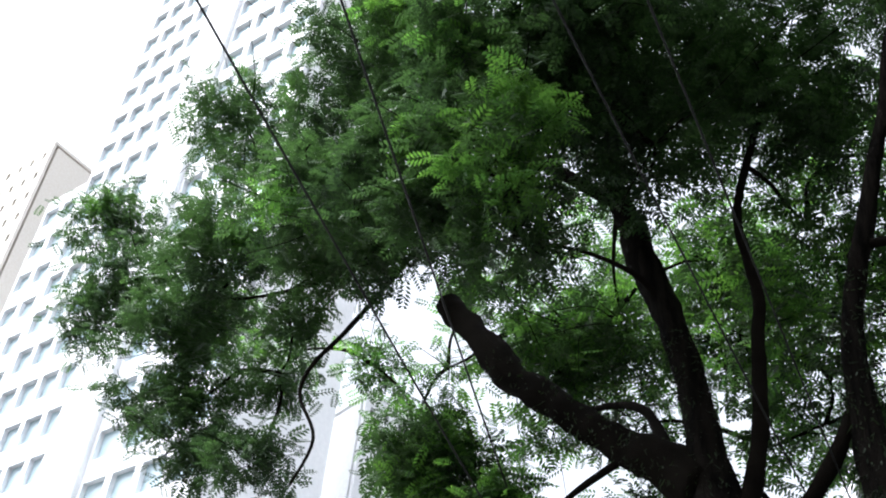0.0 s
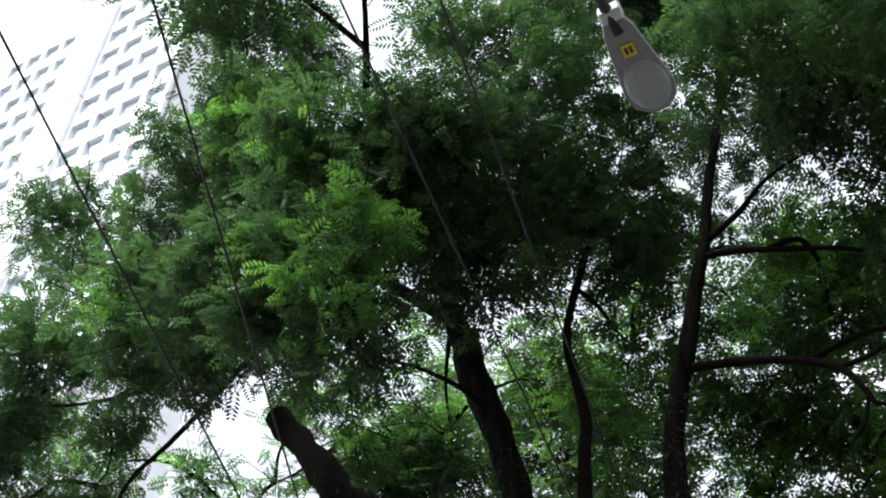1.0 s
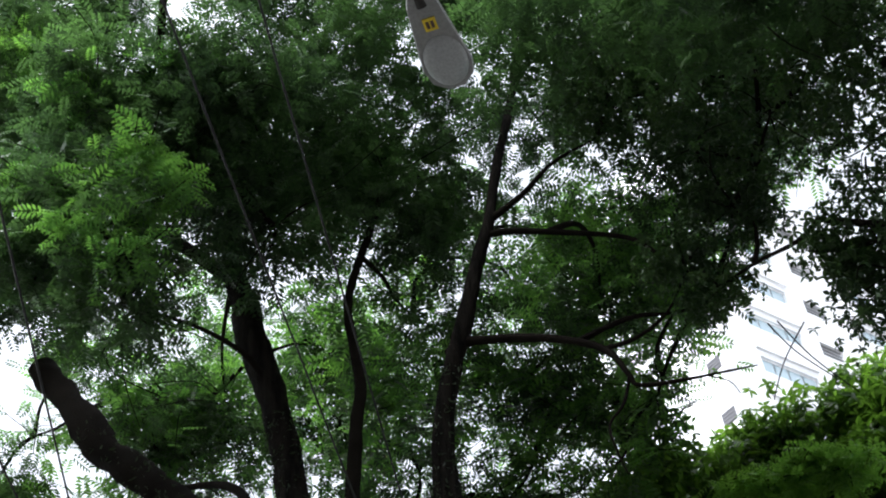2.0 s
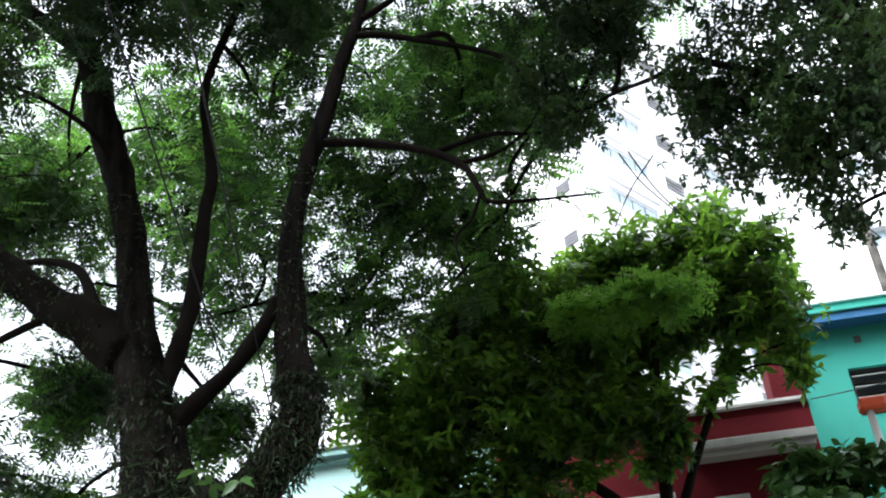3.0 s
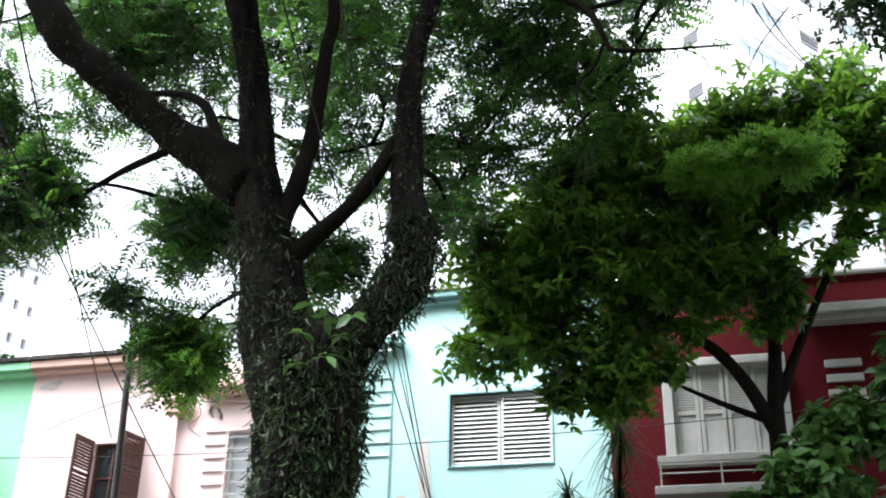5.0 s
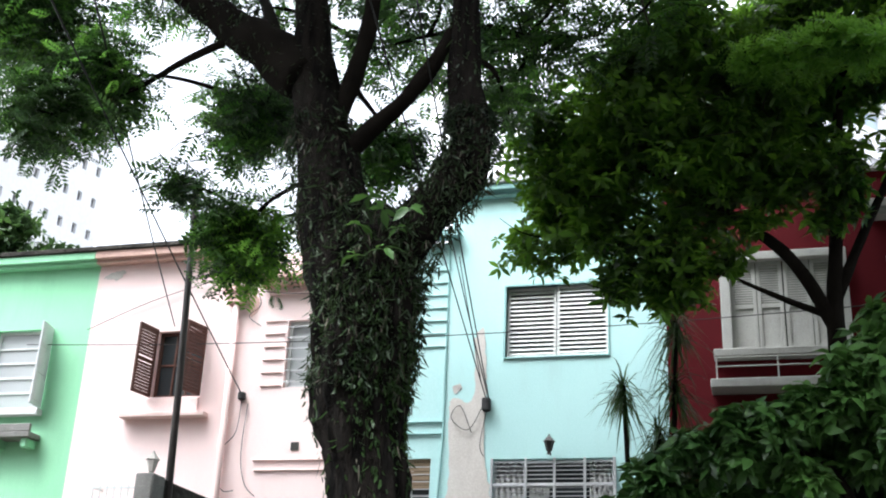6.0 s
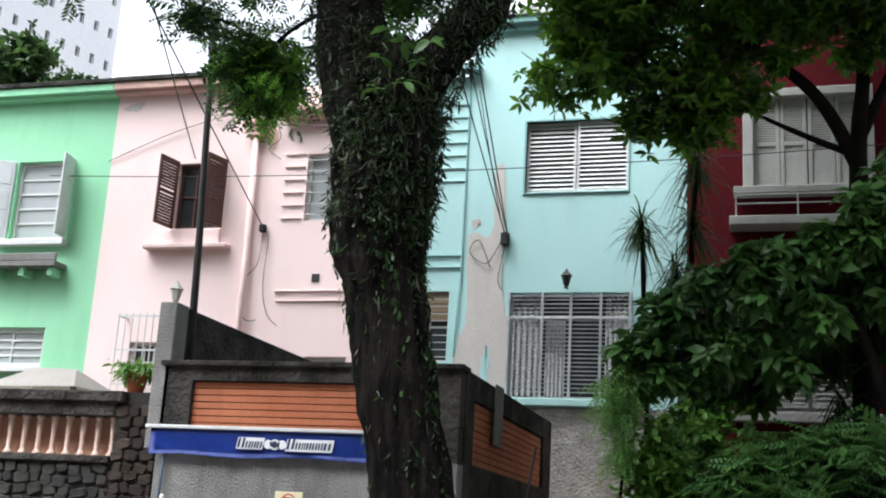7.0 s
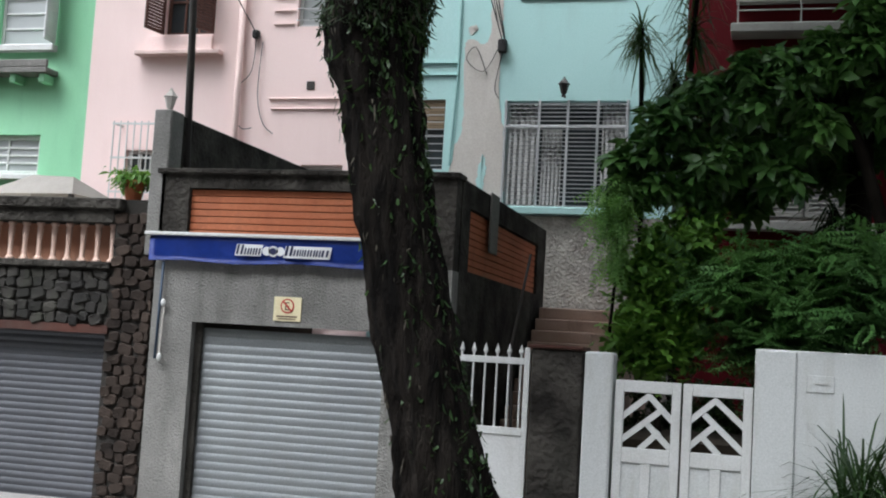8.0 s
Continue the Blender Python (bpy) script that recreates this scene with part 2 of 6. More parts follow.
# ---- mesh helpers ----
def part(name, bm, material, parent=None, label="", smooth=False):
    me = bpy.data.meshes.new(name)
    bmesh.ops.recalc_face_normals(bm, faces=bm.faces[:])
    bm.to_mesh(me)
    bm.free()
    me.materials.append(material)
    if smooth:
        me.polygons.foreach_set("use_smooth", [True] * len(me.polygons))
    ob = new(name, me)
    if parent is not None:
        ob.parent = parent
    if label:
        ob["label"] = label
    return ob


def thing(name, label, category, at=(0, 0, 0), group="", kind=""):
    ob = new(name)
    ob.location = at
    ob.empty_display_size = 0.2
    return tagged(ob, label, category, group, kind)


def under(ob):
    """Where the thing stands, so that parts built in world places land right."""
    p = Vector((0, 0, 0))
    while ob is not None:
        p += ob.location
        ob = ob.parent
    return p


def box(bm, x0, x1, y0, y1, z0, z1, bevel=0.0, off=(0, 0, 0)):
    """A box between two corners, its long edges eased where bevel is given."""
    ox, oy, oz = off
    r = bmesh.ops.create_cube(bm, size=1)["verts"]
    bmesh.ops.scale(bm, vec=(x1 - x0, y1 - y0, z1 - z0), verts=r)
    bmesh.ops.translate(bm, vec=((x0 + x1) / 2 - ox, (y0 + y1) / 2 - oy, (z0 + z1) / 2 - oz), verts=r)
    if bevel:
        es = list({e for v in r for e in v.link_edges})
        bmesh.ops.bevel(bm, geom=es, offset=bevel, segments=1, affect="EDGES")


def boxes(*rows, bevel=0.0, off=(0, 0, 0)):
    bm = bmesh.new()
    for r in rows:
        box(bm, *r, bevel=bevel, off=off)
    return bm


def holed_wall(x0, x1, z0, z1, y0, y1, holes, off=(0, 0, 0)):
    """A wall along x between y0 and y1 with openings (x0, x1, z0, z1) cut right through."""
    xs = sorted({x0, x1, *[v for h in holes for v in h[:2] if x0 < v < x1]})
    zs = sorted({z0, z1, *[v for h in holes for v in h[2:] if z0 < v < z1]})
    bm = bmesh.new()
    vert = {}

    def v(x, y, z):
        k = (round(x, 4), round(y, 4), round(z, 4))
        if k not in vert:
            vert[k] = bm.verts.new((x - off[0], y - off[1], z - off[2]))
        return vert[k]

    def solid(i, j):
        if i < 0 or j < 0 or i >= len(xs) - 1 or j >= len(zs) - 1:
            return False
        cx, cz = (xs[i] + xs[i + 1]) / 2, (zs[j] + zs[j + 1]) / 2
        return not any(h[0] < cx < h[1] and h[2] < cz < h[3] for h in holes)

    for i in range(len(xs) - 1):
        for j in range(len(zs) - 1):
            if not solid(i, j):
                continue
            a, b, c, d = xs[i], xs[i + 1], zs[j], zs[j + 1]
            bm.faces.new([v(a, y0, c), v(b, y0, c), v(b, y0, d), v(a, y0, d)])
            bm.faces.new([v(a, y1, d), v(b, y1, d), v(b, y1, c), v(a, y1, c)])
            if not solid(i - 1, j):
                bm.faces.new([v(a, y0, c), v(a, y0, d), v(a, y1, d), v(a, y1, c)])
            if not solid(i + 1, j):
                bm.faces.new([v(b, y0, d), v(b, y0, c), v(b, y1, c), v(b, y1, d)])
            if not solid(i, j - 1):
                bm.faces.new([v(b, y0, c), v(a, y0, c), v(a, y1, c), v(b, y1, c)])
            if not solid(i, j + 1):
                bm.faces.new([v(a, y0, d), v(b, y0, d), v(b, y1, d), v(a, y1, d)])
    return bm


def tube(bm, points, radii, sides=10, wob=0.0, seed=0, cap=True, ridge=0.0):
    """A tapered tube along points, with a lumpy skin where wob is given."""
    pts = [Vector(p) for p in points]
    if isinstance(radii, (int, float)):
        radii = [radii] * len(pts)
    prev, rings = Vector((0.31, 0.95, 0.05)), []
    for i, p in enumerate(pts):
        d = (pts[min(i + 1, len(pts) - 1)] - pts[max(i - 1, 0)]).normalized()
        a = prev - d * prev.dot(d)
        if a.length < 1e-4:
            a = d.orthogonal()
        a.normalize()
        prev = a
        b = d.cross(a)
        ring = []
        for k in range(sides):
            t = 2 * math.pi * k / sides
            o = a * math.cos(t) + b * math.sin(t)
            r = radii[i]
            if wob:
                r *= 1 + wob * noise.noise((p + o * radii[i]) * 3.1 + Vector((seed, 0, 0))) + 0.5 * wob * noise.noise((p + o * radii[i]) * 9.0)
            if ridge:
                r *= 1 + ridge * noise.noise(Vector((o.x * 5.5, o.y * 5.5, p.z * 1.1 + seed))) + 0.5 * ridge * noise.noise(Vector((o.x * 13, o.y * 13, p.z * 3.0)))
            ring.append(bm.verts.new(p + o * r))
        rings.append(ring)
    for r0, r1 in zip(rings, rings[1:]):
        for k in range(sides):
            bm.faces.new((r0[k], r0[(k + 1) % sides], r1[(k + 1) % sides], r1[k]))
    if cap:
        bm.faces.new(rings[0][::-1])
        bm.faces.new(rings[-1])


def bend(points, steps=5):
    """A smooth way through the points."""
    pts = [Vector(p) for p in points]
    out = []
    for i in range(len(pts) - 1):
        p0, p1, p2, p3 = pts[max(i - 1, 0)], pts[i], pts[i + 1], pts[min(i + 2, len(pts) - 1)]
        for s in range(steps):
            t = s / steps
            out.append(0.5 * ((2 * p1) + (p2 - p0) * t + (2 * p0 - 5 * p1 + 4 * p2 - p3) * t * t + (3 * p1 - p0 - 3 * p2 + p3) * t ** 3))
    out.append(pts[-1])
    return out


SKELETON = []


def limb(name, points, r0, r1, material, parent, wob=0.15, sides=12, steps=6, seed=0, label="", ridge=0.0):
    way = bend(points, steps)
    SKELETON.extend((parent.name, p) for p in way)
    off = under(parent)
    way = [p - off for p in way]
    n = len(way) - 1
    bm = bmesh.new()
    if isinstance(r0, list):
        rr = [r0[min(int(i / steps), len(r0) - 2)] * (1 - (i / steps - min(int(i / steps), len(r0) - 2))) + r0[min(int(i / steps), len(r0) - 2) + 1] * (i / steps - min(int(i / steps), len(r0) - 2)) for i in range(n + 1)]
    else:
        rr = [r0 + (r1 - r0) * i / n for i in range(n + 1)]
    tube(bm, way, rr, sides, wob, seed, True, ridge)
    return part(name, bm, material, parent, label, smooth=True)


# leaf shapes: corners and faces of one spray, x along the stalk
def pinnate(pairs=8, length=0.34, leaflet=0.085, width=0.03):
    vs, fs = [], []
    for i in range(pairs):
        x = length * (0.15 + 0.85 * i / (pairs - 1))
        s = leaflet * (0.75 + 0.5 * math.sin(math.pi * (i + 0.7) / pairs))
        for side in (-1, 1):
            k = len(vs)
            mx, my, w = x + 0.3 * s, side * 0.45 * s, width / 2
            vs += [(x, 0, -0.1 * x * x / length), (mx - 0.83 * w, my - side * -0.55 * w, 0.04 * s), (x + 0.55 * s, side * 0.85 * s, -0.22 * s), (mx + 0.83 * w, my - side * 0.55 * w, 0.04 * s)]
            fs.append((k, k + 1, k + 2, k + 3))
    return np.array(vs), fs


def blade(length=0.2, width=0.08, curl=0.25):
    """One broad leaf folded a little along its midrib."""
    vs, fs = [(0, 0, 0)], []
    for x, w in ((0.3, 0.8), (0.62, 1.0)):
        z = -curl * length * x * x
        vs += [(x * length, -w * width / 2, z + 0.12 * width), (x * length, 0, z), (x * length, w * width / 2, z + 0.12 * width)]
    vs.append((length, 0, -curl * length))
    fs = [(0, 2, 1), (0, 3, 2), (1, 2, 5, 4), (2, 3, 6, 5), (4, 5, 7), (5, 6, 7)]
    return np.array(vs), fs


def rosette(count, length, width, curl, spread, rng):
    """Several broad leaves round one twig end."""
    bv, bf = blade(length, width, curl)
    vs, fs = [], []
    for i in range(count):
        az, el = 2 * math.pi * (i + rng.random() * 0.6) / count, rng.uniform(-0.5, 0.5) * spread
        m = np.array((Matrix.Rotation(az, 3, "Z") @ Matrix.Rotation(-el, 3, "Y")))
        k = sum(len(v) for v in vs)
        vs.append(bv @ m.T * rng.uniform(0.7, 1.15) + np.array([0.0, 0.0, 0.05 * i * length]))
        fs += [tuple(a + k for a in f) for f in bf]
    return np.concatenate(vs), fs


def scatter(name, shapes, places, material, parent, seed, droop=0.35, size=(0.7, 1.25), label="", kind="stuff"):
    """One mesh of many leaf sprays, shared out over the places, each with its own turn."""
    rng = np.random.default_rng(seed)
    off = np.array(under(parent)) if parent is not None else np.zeros(3)
    V, loops, starts, totals, base = [], [], [], [], 0
    which = rng.integers(0, len(shapes), len(places))
    for w, (sv, sf) in enumerate(shapes):
        P = places[which == w]
        n = len(P)
        if not n:
            continue
        az = rng.uniform(0, 2 * np.pi, n)
        el = rng.normal(-droop, 0.36, n)
        ro = rng.normal(0, 0.42, n)
        s = rng.uniform(size[0], size[1], n)
        ca, sa, ce, se, cr, sr = np.cos(az), np.sin(az), np.cos(el), np.sin(el), np.cos(ro), np.sin(ro)
        X = np.stack([ca * ce, sa * ce, se], 1)
        Y0 = np.stack([-sa, ca, 0 * ca], 1)
        Z0 = np.cross(X, Y0)
        Y = Y0 * cr[:, None] + Z0 * sr[:, None]
        Z = np.cross(X, Y)
        W = P[:, None, :] + s[:, None, None] * (sv[None, :, 0:1] * X[:, None] + sv[None, :, 1:2] * Y[:, None] + sv[None, :, 2:3] * Z[:, None])
        V.append((W - off).reshape(-1, 3))
        for f in sf:
            ids = base + np.arange(n)[:, None] * len(sv) + np.array(f)[None]
            loops.append(ids.reshape(-1))
            totals.append(np.full(n, len(f)))
        base += n * len(sv)
    V, loops, totals = np.concatenate(V), np.concatenate(loops), np.concatenate(totals)
    me = bpy.data.meshes.new(name)
    me.vertices.add(len(V))
    me.vertices.foreach_set("co", V.astype(np.float32).ravel())
    me.loops.add(len(loops))
    me.loops.foreach_set("vertex_index", loops.astype(np.int32))
    me.polygons.add(len(totals))
    me.polygons.foreach_set("loop_start", np.concatenate([[0], np.cumsum(totals)[:-1]]).astype(np.int32))
    me.polygons.foreach_set("loop_total", totals.astype(np.int32))
    me.update(calc_edges=True)
    me.materials.append(material)
    ob = new(name, me)
    ob.parent = parent
    return tagged(ob, label, "", "", kind)


def clumps(masses, per, seed, sub=9, tight=0.42, flat=0.75):
    """Places of sprays: every mass breaks up into smaller tufts, so that the outline stays uneven and light comes through."""
    rng = np.random.default_rng(seed)
    out = []
    for x, y, z, r in masses:
        n = max(30, int(per * r * r * r ** 0.3))
        k = max(4, int(sub * (0.6 + r)))
        d = rng.normal(0, 1, (k, 3))
        d /= np.linalg.norm(d, axis=1)[:, None]
        c = d * (rng.uniform(0.25, 1.0, k) ** 0.6 * r)[:, None]
        c[:, 2] *= flat
        w = rng.uniform(0.35, 1.0, k)
        pick = rng.choice(k, n, p=w / w.sum())
        p = c[pick] + rng.normal(0, 1, (n, 3)) * (tight * r * 0.62 * w[pick][:, None] + 0.05)
        out.append(p + np.array([x, y, z]))
    return np.concatenate(out)


def boughs(tree_ob, masses, seed, r0=0.035, keep_low=7.0):
    """A thin bough from the nearest wood to every leaf mass, with a few twigs splaying inside it."""
    rng = random.Random(seed)
    wood = [p for n, p in SKELETON if n == tree_ob.name and p.z > keep_low and not (p.x < -5.4 and p.y < 11.2 and p.z < 13.9) and not (p.x > -1.95 and p.y < 9.78 and 11.4 < p.z < 12.25) and not (p.x > -1.0 and 9.6 < p.y < 10.1 and p.z < 12.3)]
    off = under(tree_ob)
    twigs = bmesh.new()
    for x, y, z, r in sorted(masses, key=lambda m: min((Vector(m[:3]) - p).length for p in wood)):
        c = Vector((x, y, z))
        near = sorted(wood, key=lambda p: (p - c).length + (0.8 if p.z > c.z else 0.0))[0]
        d = c - near
        if d.length > 0.25:
            side = Vector((rng.uniform(-1, 1), rng.uniform(-1, 1), rng.uniform(0.2, 0.9))) * 0.14 * d.length
            pts = [near, near + d * 0.33 + side, near + d * 0.7 + side * 0.6 + Vector((rng.uniform(-0.1, 0.1), 0, rng.uniform(-0.1, 0.1))), c]
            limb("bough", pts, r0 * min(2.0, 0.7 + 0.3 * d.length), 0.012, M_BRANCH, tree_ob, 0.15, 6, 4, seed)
            wood += bend(pts, 3)
        for k in range(7):
            e = c + Vector((rng.gauss(0, 1), rng.gauss(0, 1), rng.gauss(0, 0.7))) * r * 0.75
            s = c + (e - c) * 0.1
            m = (s + e) / 2 + Vector((rng.gauss(0, 1), rng.gauss(0, 1), rng.gauss(0, 1))) * r * 0.12
            tube(twigs, [q - off for q in bend([s, m, e], 3)], [0.011, 0.01, 0.009, 0.008, 0.007, 0.006, 0.004], 4, cap=False)
    return tagged(part("twig", twigs, M_BRANCH, tree_ob), "", "", "", "stuff")


# ---- the ground: road, pavements, garden terrace ----
def slab(name, rows, material, label, category, bevel=0.0):
    return tagged(part(name, boxes(*rows, bevel=bevel), material), label, category, "", "structure")


slab("ground", [(-900, 900, -900, 900, -0.6, -0.25)], M_EARTH, "bare earth plain reaching the horizon", "ground")
slab("road", [(-200, 200, 1.2, 9.0, -0.25, -0.12)], M_ASPHALT, "worn grey asphalt street between two kerbs", "road")
slab("pavement", [(-200, 200, 9.0, 12.3, -0.25, 0.0)], M_PAVE, "grey concrete pavement below the garden walls", "pavement", 0.02)
slab("pavement", [(-200, 200, -2.5, 1.2, -0.25, 0.0)], M_PAVE, "grey concrete pavement on the camera's side", "pavement", 0.02)
# unseen wall behind the camera, its height set to limit front sky light
slab("unseen_sky_block", [(-70, 70, -9.0, -6.0, -0.2, 18.5)], mat("beige_render", (0.34, 0.32, 0.29), None, 0.9, scale=1.0, stain=0.4), "unseen beige wall added behind the camera to hold back sky light", "wall")
slab("terrace", [(-24.0, -7.2, 12.4, 17.9, -0.2, 2.6), (-1.72, 24.0, 12.3, 17.9, -0.2, 1.2)], M_EARTH, "dark earth front gardens behind the walls", "ground")


# ---- houses of the terrace, each with its own front ----
FRONT = 18.0


def shell(house, material, x0, x1, top, holes, front=FRONT, back=25.0, base=0.6):
    """Front wall with openings, sides, back and flat roof."""
    off = under(house)
    part("front_wall", holed_wall(x0, x1, base, top, front, front + 0.28, holes, off), material, house)
    part("side_wall", boxes((x0, x0 + 0.2, front + 0.28, back, base, top - 0.05), off=off), material, house)
    part("side_wall", boxes((x1 - 0.2, x1, front + 0.28, back, base, top - 0.05), off=off), material, house)
    part("back_wall", boxes((x0, x1, back, back + 0.2, base, top - 0.05), off=off), material, house)
    part("roof", boxes((x0 + 0.2, x1 - 0.2, front + 0.28, back, top - 0.5, top - 0.35), off=off), M_ROOF, house)
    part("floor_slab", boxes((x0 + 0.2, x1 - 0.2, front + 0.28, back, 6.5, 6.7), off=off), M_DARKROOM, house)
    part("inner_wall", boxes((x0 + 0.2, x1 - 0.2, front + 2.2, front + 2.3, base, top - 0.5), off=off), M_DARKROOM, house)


def trim(house, name, material, *rows, bevel=0.012, label=""):
    return part(name, boxes(*rows, bevel=bevel, off=under(house)), material, house, label)


def sash(house, x0, x1, z0, z1, material, cols=2, rows_=4, y=FRONT + 0.12, bar=0.035, glass=None, label="", frame_w=0.055):
    """A window: frame, glazing bars and single panes."""
    off = under(house)
    fr = bmesh.new()
    for r in ((x0, x0 + frame_w, z0, z1), (x1 - frame_w, x1, z0, z1), (x0 + frame_w, x1 - frame_w, z0, z0 + frame_w), (x0 + frame_w, x1 - frame_w, z1 - frame_w, z1)):
        box(fr, r[0], r[1], y - 0.03, y + 0.04, r[2], r[3], 0.006, off)
    win = part("window", fr, material, house, label)
    xi0, xi1, zi0, zi1 = x0 + frame_w, x1 - frame_w, z0 + frame_w, z1 - frame_w
    for i in range(1, cols):
        x = xi0 + (xi1 - xi0) * i / cols
        part("glazing_bar", boxes((x - bar / 2, x + bar / 2, y - 0.022, y + 0.03, zi0, zi1), bevel=0.004, off=off), material, win)
    for j in range(1, rows_):
        z = zi0 + (zi1 - zi0) * j / rows_
        part("glazing_bar", boxes((xi0, xi1, y - 0.018, y + 0.026, z - bar / 2, z + bar / 2), bevel=0.004, off=off), material, win)
    for i in range(cols):
        for j in range(rows_):
            a, b = xi0 + (xi1 - xi0) * i / cols, xi0 + (xi1 - xi0) * (i + 1) / cols
            c, d = zi0 + (zi1 - zi0) * j / rows_, zi0 + (zi1 - zi0) * (j + 1) / rows_
            part("pane", boxes((a, b, y + 0.008, y + 0.014, c, d), off=off), glass or M_GLASS, win)
    return win


def louvres(house, name, x0, x1, z0, z1, y, material, pitch=0.055, tilt=0.03, label=""):
    """A leaf of slanting slats in a frame."""
    off = under(house)
    leaf = part(name, boxes((x0, x0 + 0.045, y, y + 0.04, z0, z1), (x1 - 0.045, x1, y, y + 0.04, z0, z1), (x0 + 0.045, x1 - 0.045, y, y + 0.04, z0, z0 + 0.05), (x0 + 0.045, x1 - 0.045, y, y + 0.04, z1 - 0.05, z1), off=off), material, house, label)
    n = int((z1 - z0 - 0.1) / pitch)
    for i in range(n):
        z = z0 + 0.05 + (i + 0.5) * (z1 - z0 - 0.1) / n
        bm = bmesh.new()
        box(bm, x0 + 0.045, x1 - 0.045, -0.006, 0.006, -pitch * 0.44, pitch * 0.44)
        bmesh.ops.rotate(bm, cent=(0, 0, 0), matrix=Matrix.Rotation(radians(-34), 3, "X"), verts=bm.verts[:])
        bmesh.ops.translate(bm, vec=(-off[0], y + 0.02 - off[1], z - off[2]), verts=bm.verts[:])
        part("slat", bm, material, leaf)
    return leaf


def curtain(house, x0, x1, z0, z1, y, waves=9):
    off = under(house)
    bm = bmesh.new()
    n = waves * 6
    cols = [[bm.verts.new((x0 + (x1 - x0) * i / n - off[0], y + 0.03 * math.sin(i * 2 * math.pi / 6) - off[1], z - off[2])) for z in (z0, z1)] for i in range(n + 1)]
    for a, b in zip(cols, cols[1:]):
        bm.faces.new((a[0], b[0], b[1], a[1]))
    bmesh.ops.solidify(bm, geom=bm.faces[:], thickness=0.006)
    return part("curtain", bm, M_CURTAIN, house, "thin white net curtain", smooth=True)


# green house
green = thing("house", "light green plastered terrace house with white shuttered windows", "house", (-15.4, 18, 0), "terrace houses")
shell(green, M_GREEN, -19.0, -11.86, 9.86, [(-13.85, -12.62, 7.12, 8.66), (-14.2, -12.76, 4.72, 5.46)])
trim(green, "cornice", M_GREEN, (-19.05, -11.86, 17.84, 18.05, 9.86, 9.93), (-19.05, -11.86, 17.76, 18.1, 9.93, 10.08))
trim(green, "coping", M_DARKCEM, (-19.05, -11.86, 17.72, 18.3, 10.08, 10.17))
sash(green, -13.85, -12.62, 7.12, 8.66, M_WHITE, 1, 5, glass=M_FROST, label="white sash window with pale louvred panes")
trim(green, "sill", M_WHITE, (-14.0, -12.56, 17.84, 18.0, 6.98, 7.1))
trim(green, "flower_shelf", M_ROUGH, (-14.2, -12.5, 17.62, 18.0, 6.52, 6.62), (-14.2, -12.5, 17.62, 17.68, 6.62, 6.76), label="stained concrete shelf for flower pots")
for xb in (-13.9, -13.3, -12.7):
    trim(green, "bracket", M_GREEN, (xb, xb + 0.12, 17.7, 18.0, 6.36, 6.52))
for xs_ in (-13.9, -12.62):
    sh = boxes((0, 0.46, -0.02, 0.02, 0, 1.54), bevel=0.006)
    for k in range(3):
        box(sh, 0.06, 0.4, -0.028, 0.028, 0.08 + k * 0.5, 0.46 + k * 0.5, 0.006)
    bmesh.ops.rotate(sh, cent=(0, 0, 0), matrix=Matrix.Rotation(radians(-80 if xs_ > -13.5 else -150), 3, "Z"), verts=sh.verts[:])
    bmesh.ops.translate(sh, vec=Vector((xs_, 17.98, 7.12)) - green.location, verts=sh.verts[:])
    part("shutter", sh, M_SLAT, green, "white panelled shutter standing open")
sash(green, -14.2, -12.76, 4.72, 5.46, M_WHITE, 2, 4, glass=M_FROST, frame_w=0.09, label="white framed louvred window")
trim(green, "sill", M_WHITE, (-14.3, -12.66, 17.86, 18.0, 4.62, 4.72))
# pink house
pink = thing("house", "pale pink plastered terrace house with salmon trims and dark shutters", "house", (-9.0, 18, 0), "terrace houses")
shell(pink, M_PINK, -11.86, -6.3, 9.75, [(-10.42, -9.47, 7.27, 8.5), (-7.9, -6.6, 7.37, 8.6), (-11.0, -10.3, 4.5, 5.2), (-7.66, -6.9, 4.4, 4.98)])
trim(pink, "parapet", M_PINK, (-11.86, -9.25, 18.004, 18.3, 9.75, 9.98))
trim(pink, "cornice", M_PINKTRIM, (-11.86, -9.2, 17.84, 18.0, 9.86, 9.94), (-11.86, -9.2, 17.76, 18.2, 9.94, 10.09), label="salmon painted moulded cornice")
trim(pink, "coping", M_DARKCEM, (-11.86, -9.2, 17.72, 18.3, 10.09, 10.18))
trim(pink, "parapet", M_PINK, (-9.2, -6.3, 18.1, 18.35, 9.75, 9.95))
trim(pink, "cornice", M_PINKTRIM, (-8.4, -6.3, 17.8, 18.0, 9.22, 9.32), (-8.46, -6.3, 17.72, 18.0, 9.32, 9.42), label="salmon painted moulded cornice")
trim(pink, "string_course", M_PINKPALE, (-8.3, -6.3, 17.93, 18.0, 9.08, 9.13))
sash(pink, -10.42, -9.47, 7.27, 8.5, M_WOOD, 3, 2, label="dark brown wooden window")
